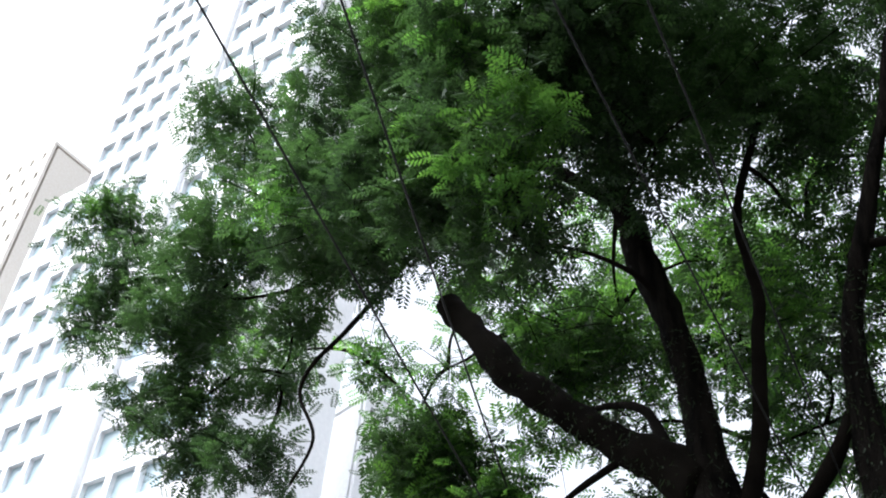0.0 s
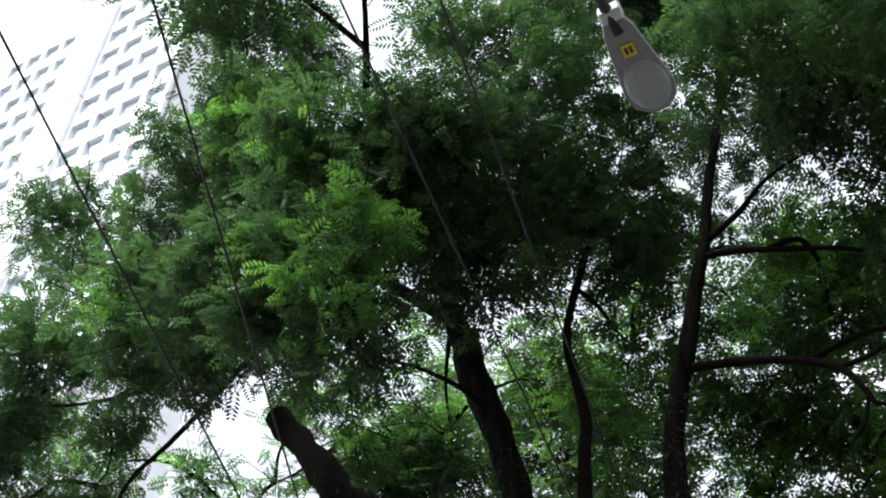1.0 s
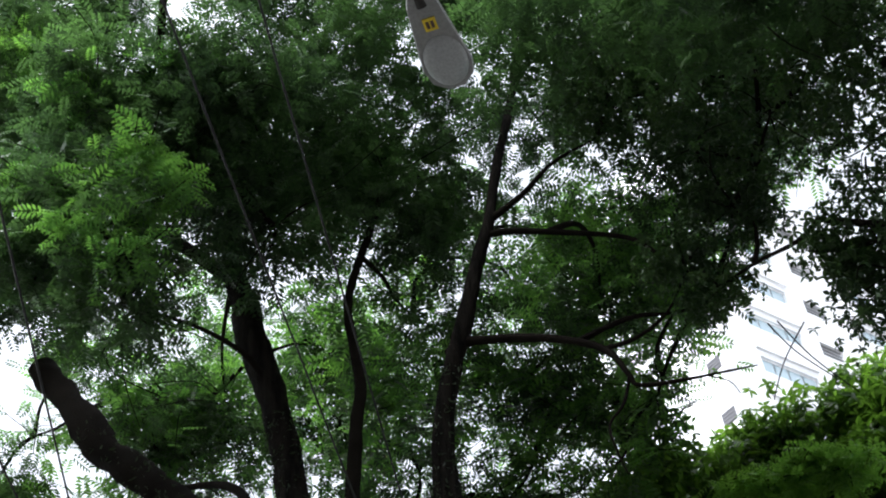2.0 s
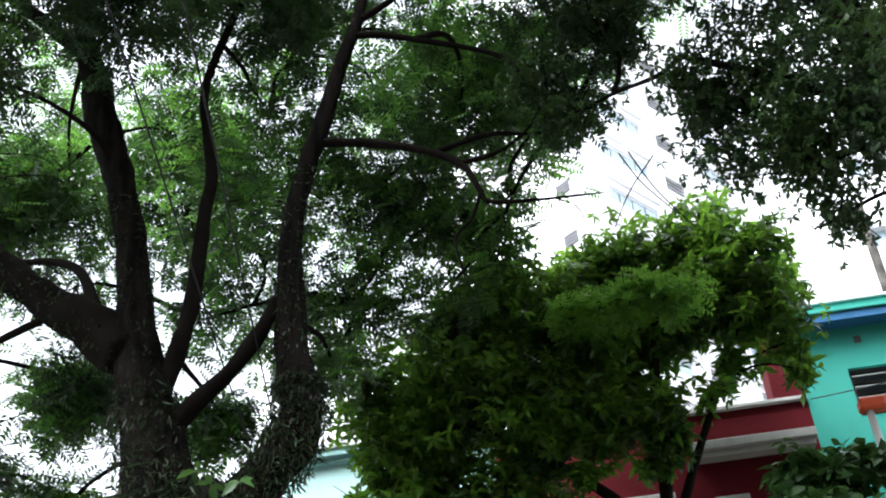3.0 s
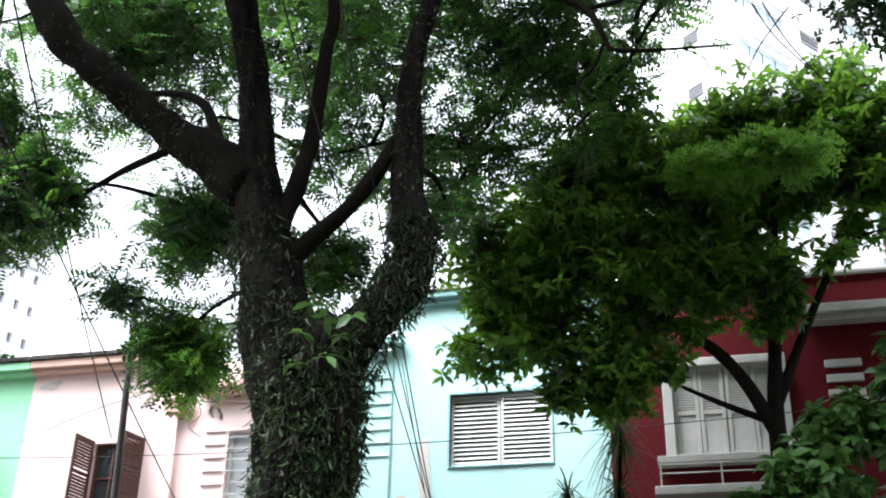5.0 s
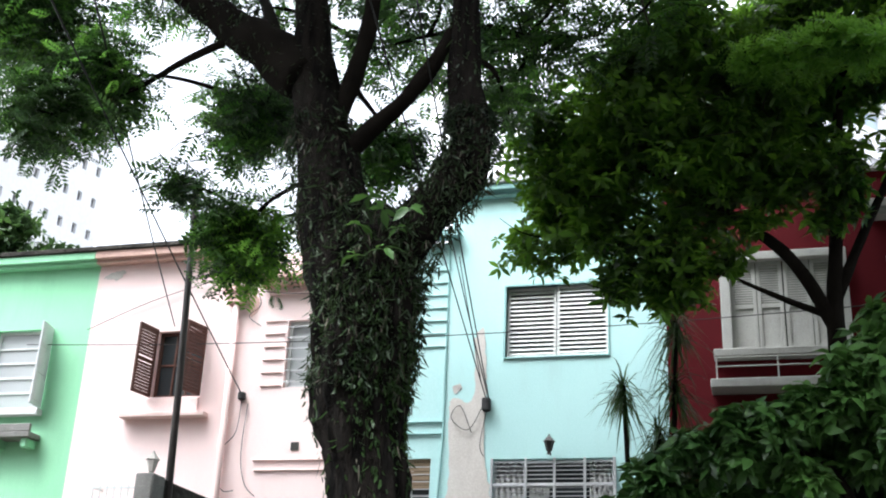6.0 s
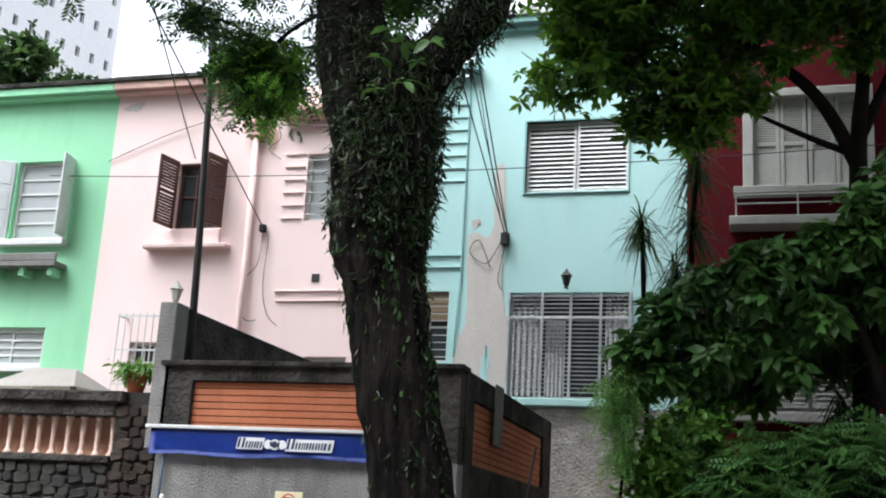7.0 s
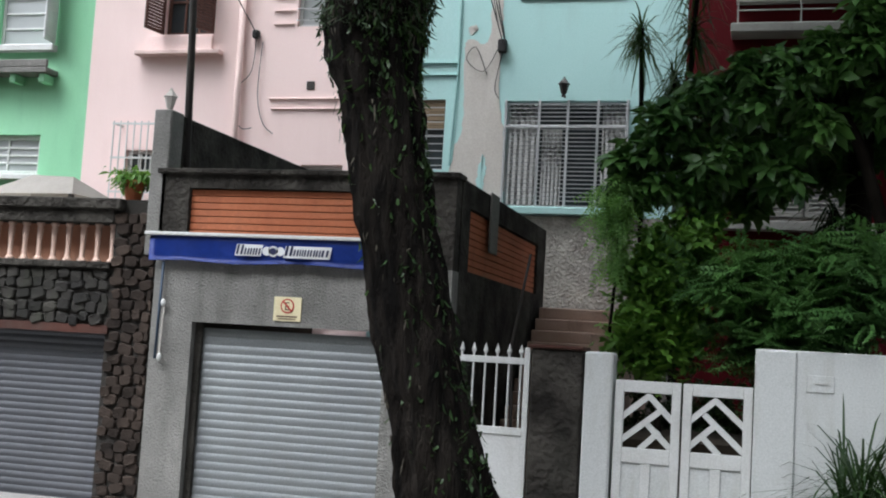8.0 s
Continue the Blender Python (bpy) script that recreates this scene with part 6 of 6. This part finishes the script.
cable((-8.62, 17.95, 7.25), (-2.81, -6.0, 10.04), 0.25, 0.011)
cable((-10.1, 17.95, 8.58), (-0.24, -6.0, 9.53), 0.25, 0.011)
cable((-4.25, 17.95, 7.0), (-1.72, -6.0, 10.73), 0.2, 0.009)
cable((-4.2, 17.95, 6.95), (-0.66, -6.0, 10.83), 0.2, 0.009)
cable((-4.2, 17.95, 6.95), (-4.95, 17.6, 10.1), 0.05, 0.01)
cable((-4.35, 17.95, 7.3), (-4.75, 17.7, 9.5), 0.03, 0.008)
cable((-9.2, 17.9, 9.3), (-6.35, 17.7, 9.0), 0.12, 0.008)
cable((-13.0, 17.8, 8.3), (4.0, 17.5, 8.35), 0.25, 0.008)
cable((3.95, 17.8, 10.6), (9.5, 12.5, 9.3), 0.2, 0.01)

def wall_wire(points, r=0.007):
    bm = bmesh.new()
    tube(bm, [p - Vector(points[0]) for p in bend(points, 6)], r, 5)
    ob = part("wire", bm, M_BLACK, None, smooth=True)
    ob.location = points[0]
    return tagged(ob, "thin loose wire fixed to the house wall", "wire", "house wires")


wall_wire([(-8.62, 17.97, 7.2), (-8.66, 17.95, 6.6), (-8.9, 17.96, 6.3), (-8.95, 17.97, 5.9), (-8.8, 17.96, 5.6), (-8.6, 17.97, 5.6)])
wall_wire([(-8.5, 17.97, 7.1), (-8.52, 17.95, 6.2), (-8.4, 17.96, 5.7), (-8.2, 17.97, 5.5)])
wall_wire([(-8.55, 17.97, 9.2), (-8.45, 17.95, 8.9), (-8.65, 17.95, 8.7), (-8.4, 17.96, 8.5)])
wall_wire([(-4.3, 17.97, 7.0), (-4.55, 17.95, 6.55), (-4.85, 17.96, 6.75), (-4.7, 17.95, 6.95), (-4.5, 17.97, 6.5)])
wall_wire([(-4.25, 17.97, 6.9), (-4.35, 17.95, 6.3), (-4.28, 17.96, 6.1)])
wall_wire([(-11.9, 17.97, 8.6), (-10.6, 17.95, 9.1), (-9.3, 17.95, 9.45)])
knob = thing("insulator", "small black cable clamp on the aqua wall", "clamp", (-4.25, 17.97, 6.95))
part("clamp", boxes((-0.08, 0.06, -0.08, 0.03, -0.1, 0.12), bevel=0.02), M_BLACK, knob)
knob = thing("insulator", "small black cable clamp on the pink wall", "clamp", (-8.62, 17.97, 7.22))
part("clamp", boxes((-0.06, 0.06, -0.08, 0.03, -0.06, 0.08), bevel=0.02), M_BLACK, knob)
# ---- things on and before the houses ----
rod = thing("pole", "thin black iron pole fixed to the party wall", "pole", (-6.73, 12.45, 2.86))
bm = bmesh.new()
tube(bm, [(0, 0, 0), (-0.1, 0, 2.8), (-0.23, 0, 5.62)], [0.05, 0.045, 0.04], 10)
part("shaft", bm, M_IRON, rod, smooth=True)


def lantern(at, material, label, wall=False):
    th = thing("lantern", label, "lantern", at, "lanterns")
    bm = bmesh.new()
    if wall:
        tube(bm, bend([(0, 0.16, 0.02), (0, 0.02, 0.1), (0, -0.06, 0.16)], 4), 0.016, 8)
        part("bracket", bm, M_IRON, th)
        bm = bmesh.new()
    tube(bm, [(0, 0, 0.0), (0, 0, 0.05), (0, 0, 0.06), (0, 0, 0.24), (0, 0, 0.25)], [0.05, 0.03, 0.055, 0.1, 0.11], 6)
    part("cage", bm, material, th)
    bm = bmesh.new()
    tube(bm, [(0, 0, 0.25), (0, 0, 0.3), (0, 0, 0.36), (0, 0, 0.4)], [0.125, 0.08, 0.03, 0.012], 6)
    part("cap", bm, material, th)
    return th


lantern((-3.2, 17.84, 6.1), M_IRON, "black iron wall lantern above the window", True).scale = (0.8, 0.8, 0.8)
lantern((-6.88, 12.15, 4.62), M_PATCH, "small weathered grey lantern on the wall pier").scale = (0.72, 0.72, 0.72)
pot = thing("flower_pot", "terracotta pot with a small green plant on the stone wall", "plant pot", (-7.3, 12.2, 3.55))
bm = bmesh.new()
tube(bm, [(0, 0, 0), (0, 0, 0.2), (0, 0, 0.2), (0, 0, 0.24), (0, 0, 0.24), (0, 0, 0.18)], [0.09, 0.13, 0.145, 0.145, 0.12, 0.11], 14)
part("pot", bm, M_TERRA, pot)
scatter("plant", [blade(0.1, 0.035, 0.5)], np.array([-7.3, 12.2, 3.82]) + np.random.default_rng(5).normal(0, 1, (420, 3)) * np.array([0.12, 0.1, 0.06]), M_SHRUB, pot, 8, droop=0.2)
tarp = thing("awning", "faded grey canvas awning behind the balustrade", "awning", (-10.4, 15.0, 2.6))
bm = bmesh.new()
top = [(-10.7, 15.0, 4.27), (-10.0, 15.0, 4.25)]
lowp = [(-11.15, 14.4, 3.9), (-9.6, 14.4, 3.92), (-9.6, 15.6, 3.95), (-11.15, 15.6, 3.9)]
tv = [bm.verts.new(Vector(p) - tarp.location) for p in top]
lv = [bm.verts.new(Vector(p) - tarp.location) for p in lowp]
bm.faces.new((lv[0], lv[1], tv[1], tv[0]))
bm.faces.new((lv[2], lv[3], tv[0], tv[1]))
bm.faces.new((lv[1], lv[2], tv[1]))
bm.faces.new((lv[3], lv[0], tv[0]))
bmesh.ops.solidify(bm, geom=bm.faces[:], thickness=0.02)
part("canvas", bm, M_PATCH, tarp)
for x, y in ((-11.1, 14.45), (-9.65, 14.45), (-9.65, 15.55), (-11.1, 15.55)):
    part("post", boxes((x - 0.03, x + 0.03, y - 0.03, y + 0.03, 2.6, 3.92), off=tarp.location), M_IRON, tarp)
wp = thing("sign_post", "weathered white round post with an orange box on top", "post", (3.45, 13.0, 1.2))
bm = bmesh.new()
tube(bm, [(0.12, 0, 0), (0.1, 0, 4.0), (0.07, 0, 6.84)], [0.075, 0.055, 0.045], 12)
part("shaft", bm, M_POLE, wp, smooth=True)
part("box", boxes((-0.04, 0.28, -0.1, 0.1, 6.82, 6.98), bevel=0.03), M_ORANGE, wp, "orange plastic box")
stick = thing("rod", "thin dark iron rod leaning against the garage side wall", "rod", (-2.6, 12.5, 0.0))
bm = bmesh.new()
tube(bm, [(0, 0, 0), (-0.14, 0.3, 2.13), (-0.14, 1.1, 3.2)], 0.017, 8)
part("bar", bm, M_IRON, stick)


# spiky garden plants
def spiky(at, height, crowns, blade_len, label, seed, material=M_FIG, name="dracaena"):
    rng = random.Random(seed)
    th = thing(name, label, "plant", at)
    for k in range(crowns):
        dx, dy = rng.uniform(-0.3, 0.3), rng.uniform(-0.2, 0.2)
        hgt = height * (1 - 0.28 * k / max(1, crowns - 1) if crowns > 1 else 1)
        bm = bmesh.new()
        tube(bm, bend([(0.1 * dx, 0, 0), (0.4 * dx, dy * 0.4, hgt * 0.5), (dx, dy, hgt)], 5), [0.035] * 10 + [0.03], 8)
        part("stem", bm, M_BRANCH, th, smooth=True)
        bm = bmesh.new()
        for j in range(115):
            az, el = rng.uniform(0, 2 * math.pi), rng.uniform(-1.1, 1.3)
            ln = blade_len * rng.uniform(0.5, 1.25)
            d = Vector((math.cos(az) * math.cos(el), math.sin(az) * math.cos(el), math.sin(el)))
            s = d.cross(Vector((0, 0, 1)))
            s = s.normalized() if s.length > 0.01 else Vector((1, 0, 0))
            base = Vector((dx, dy, hgt)) + Vector((0, 0, rng.uniform(-0.3, 0.08)))
            rows_ = []
            for t, w in ((0, 0.008), (0.35, 0.013), (0.7, 0.009), (1.0, 0.001)):
                c = base + d * ln * t + Vector((0, 0, -0.55 * ln * t * t * (0.4 + math.cos(el))))
                rows_.append((bm.verts.new(c - s * w), bm.verts.new(c + s * w)))
            for a, b in zip(rows_, rows_[1:]):
                bm.faces.new((a[0], a[1], b[1], b[0]))
        part("leaf_tuft", bm, material, th)
    return th


spiky((-1.6, 15.5, 1.2), 5.3, 1, 0.52, "slender dracaena with a tuft of narrow dark leaves", 3)
spiky((-1.2, 15.4, 1.2), 6.2, 3, 0.6, "tall dracaena with drooping narrow dark leaves", 6)
spiky((-1.15, 15.6, 1.2), 4.7, 2, 0.55, "slender dracaena with a tuft of narrow dark leaves", 8)
spiky((0.7, 13.5, 1.2), 2.6, 3, 0.6, "dark spiky garden plant behind the wall", 9)
spiky((0.92, 11.35, 0.0), 0.95, 6, 1.35, "tall grassy clump of narrow grey-green leaves before the wall", 11, M_FIG, "grass_clump")

# trees behind the roofs
for at, hgt, r, sd in (((-27.0, 32, 0), 18.3, 2.4, 51), ((-23.9, 33, 0), 17.4, 1.8, 52), ((-31, 34, 0), 19.7, 2.6, 53)):
    bt = thing("tree", "dark round-topped tree behind the roofs", "tree", at, "trees behind the roofs")
    limb("trunk", [at, (at[0] + 0.2, at[1], hgt * 0.5), (at[0], at[1], hgt)], 0.3, 0.08, M_BRANCH, bt, 0.1, 8, 4, sd)
    rg = np.random.default_rng(sd)
    ms = [(at[0] + rg.normal(0, r * 0.5), at[1] + rg.normal(0, r * 0.4), hgt - rg.uniform(0, r * 1.6), r * 0.5) for k in range(7)]
    scatter("crown", [rosette(5, 0.3, 0.15, 0.3, 1.6, rs)], clumps(ms, 260, sd), M_FIG, bt, sd)


# ---- climbers and epiphytes on the trunk ----
def strap(length, width):
    vs = [(0, -width / 3, 0), (0, width / 3, 0), (length * 0.5, width / 2, -0.02), (length * 0.5, -width / 2, -0.02), (length, 0, -length * 0.3)]
    return np.array(vs), [(0, 1, 2, 3), (3, 2, 4)]


def on_limb(points, radii, n, seed, t0=0.0, t1=1.0):
    rng = np.random.default_rng(seed)
    way = [np.array(p) for p in bend(points, 12)]
    out = []
    for k in range(n):
        t = rng.uniform(t0, t1) * (len(way) - 1)
        i = min(int(t), len(way) - 2)
        c = way[i] + (way[i + 1] - way[i]) * (t - i)
        d = way[i + 1] - way[i]
        d /= np.linalg.norm(d)
        v = rng.normal(0, 1, 3)
        v -= d * v.dot(d)
        v /= np.linalg.norm(v)
        r = np.interp(t / (len(way) - 1), np.linspace(0, 1, len(radii)), radii)
        out.append(c + v * r * rng.uniform(0.9, 1.12))
    return np.array(out)


STRAPS = [strap(0.085, 0.018), strap(0.11, 0.015), strap(0.06, 0.02)]
TRUNK_WAY = [(-2.4, 9.8, -0.1), (-2.63, 9.8, 0.84), (-2.9, 9.8, 1.84), (-3.14, 9.8, 2.83), (-3.36, 9.8, 3.85), (-3.46, 9.8, 4.35), (-3.54, 9.8, 4.8), (-3.5, 9.8, 5.3), (-3.5, 9.8, 5.9)]
TRUNK_R = [0.52, 0.39, 0.34, 0.33, 0.345, 0.37, 0.45, 0.46, 0.46]
upper = np.concatenate([
    on_limb([(-3.54, 9.8, 4.8), (-3.5, 9.8, 5.3), (-3.5, 9.8, 5.9), (-3.46, 9.8, 6.6)], [0.46, 0.48, 0.5, 0.44], 3800, 61),
    on_limb([(-3.55, 9.8, 5.7), (-3.95, 9.8, 6.7), (-4.2, 9.8, 7.8)], [0.42, 0.38, 0.3], 2400, 62),
    on_limb([(-3.3, 9.8, 5.8), (-2.97, 9.8, 6.62), (-2.6, 9.8, 7.1), (-2.58, 9.8, 7.7)], [0.32, 0.28, 0.28, 0.23], 2400, 63)])
scatter("climber", STRAPS, upper, M_VINE, tree, 60, droop=0.35, size=(0.6, 1.5), label="dark hanging strap-leaved climber")
stems = np.concatenate([
    on_limb([(-4.1, 9.8, 7.52), (-4.28, 9.8, 8.2), (-4.36, 9.8, 8.9), (-4.45, 9.8, 9.6), (-4.6, 9.8, 10.3)], [0.28, 0.25, 0.19, 0.17, 0.17], 1100, 73),
    on_limb([(-2.58, 9.8, 7.64), (-2.64, 9.8, 8.1), (-2.67, 9.8, 8.75), (-2.64, 9.8, 9.6), (-2.48, 9.8, 10.4)], [0.19, 0.165, 0.145, 0.122, 0.11], 700, 74),
    on_limb([(-4.35, 9.8, 8.25), (-4.85, 9.8, 8.7), (-5.3, 9.8, 9.05), (-6.08, 9.8, 9.77), (-7.1, 9.8, 10.85)], [0.27, 0.25, 0.2, 0.185, 0.235], 900, 75)])
scatter("climber", STRAPS, stems, M_VINE, tree, 76, droop=0.5, size=(0.5, 1.2), label="sparse climbing straps on the stems")
dry = np.concatenate([upper[::9], on_limb(TRUNK_WAY, TRUNK_R, 420, 67, 0.1, 1.0)])
scatter("dry_climber", [strap(0.12, 0.012), strap(0.07, 0.016)], dry, M_DRY, tree, 68, droop=1.1, size=(0.5, 1.4), label="withered pale straps on the bark")
low = on_limb(TRUNK_WAY, TRUNK_R, 7500, 64)
lean = low[:, 0] - np.interp(low[:, 2], [q[2] for q in TRUNK_WAY], [q[0] for q in TRUNK_WAY])
keep = np.random.default_rng(69).random(len(low)) < np.clip(0.16 + 2.4 * lean + 0.5 * np.clip(low[:, 2] - 3.9, 0, 1), 0.05, 1.0)
scatter("climber", [strap(0.06, 0.02), strap(0.05, 0.018), strap(0.085, 0.016)], low[keep], M_FIG, tree, 65, droop=0.6, size=(0.8, 1.7), label="small climbing leaves up the trunk")
wound = bmesh.new()
tube(wound, [(-2.93, 9.47, 1.38), (-2.95, 9.455, 1.46), (-2.96, 9.455, 1.54), (-2.96, 9.47, 1.6)], [0.012, 0.05, 0.04, 0.01], 9)
part("bark_wound", wound, M_TERRA, tree, "small rust-red scar in the bark")
philo = thing("epiphyte", "broad-leaved climber tuft growing at the tree's fork", "plant", (-3.3, 9.35, 6.3))
scatter("foliage", [rosette(4, 0.19, 0.085, 0.35, 1.2, rs)], np.array([[-3.4, 9.3, 6.6], [-3.25, 9.3, 6.45], [-3.1, 9.3, 6.25], [-3.45, 9.28, 6.3], [-3.2, 9.28, 6.05], [-3.5, 9.3, 6.0], [-3.0, 9.32, 6.45]]), M_LEAF3, philo, 66, droop=0.2)

# ---- rubble stones of the garage front ----
def stone_mesh(seed, material=M_STONE):
    rng = random.Random(seed)
    bm = bmesh.new()
    outer = []
    for cx, cz in ((0.5, 0.5), (-0.5, 0.5), (-0.5, -0.5), (0.5, -0.5)):
        k1, k2, q = rng.uniform(0.1, 0.28), rng.uniform(0.1, 0.28), rng.uniform(0.88, 1.02)
        pair = [(cx * q, cz * q * (1 - 2 * k1)), (cx * q * (1 - 2 * k2), cz * q)]
        outer += pair if cx * cz > 0 else pair[::-1]
    n = len(outer)
    b = [bm.verts.new((x, 0.06, z)) for x, z in outer]
    f = [bm.verts.new((x * 0.95, -0.015, z * 0.95)) for x, z in outer]
    g = [bm.verts.new((x * 0.8, -0.03 + rng.uniform(-0.006, 0.006), z * 0.8)) for x, z in outer]
    for k in range(n):
        j = (k + 1) % n
        bm.faces.new((b[k], b[j], f[j], f[k]))
        bm.faces.new((f[k], f[j], g[j], g[k]))
    bm.faces.new(g)
    me = bpy.data.meshes.new("stone")
    bmesh.ops.recalc_face_normals(bm, faces=bm.faces[:])
    bm.to_mesh(me)
    bm.free()
    me.materials.append(material)
    return me


STONES = [stone_mesh(k) for k in range(9)]
SOOTED = [stone_mesh(k + 20, M_SOOTSTONE) for k in range(9)]
rq = random.Random(8)


def rubble(x0, x1, z0, z1, y, w, h, kinds):
    rows_ = int((z1 - z0) / h)
    for j in range(rows_):
        x = x0 + (0.5 if j % 2 else 0.0) * w * 0.6
        while x < x1 - 0.04:
            ww = min(w * rq.uniform(0.7, 1.35), x1 - x)
            ob = new("stone", rq.choice(kinds))
            ob.parent = sg
            ob.location = Vector((x + ww / 2, y, z0 + (j + 0.5) * h + rq.uniform(-0.03, 0.03))) - GS
            ob.scale = (ww * 1.0, rq.uniform(0.6, 1.4), h * rq.uniform(0.95, 1.25))
            ob.rotation_euler = (0, rq.uniform(-0.32, 0.32), 0)
            x += ww


rubble(-7.43, -6.85, 0.0, 3.44, 12.05, 0.165, 0.125, STONES)
rubble(-10.4, -7.43, 2.06, 2.72, 12.05, 0.18, 0.13, SOOTED)
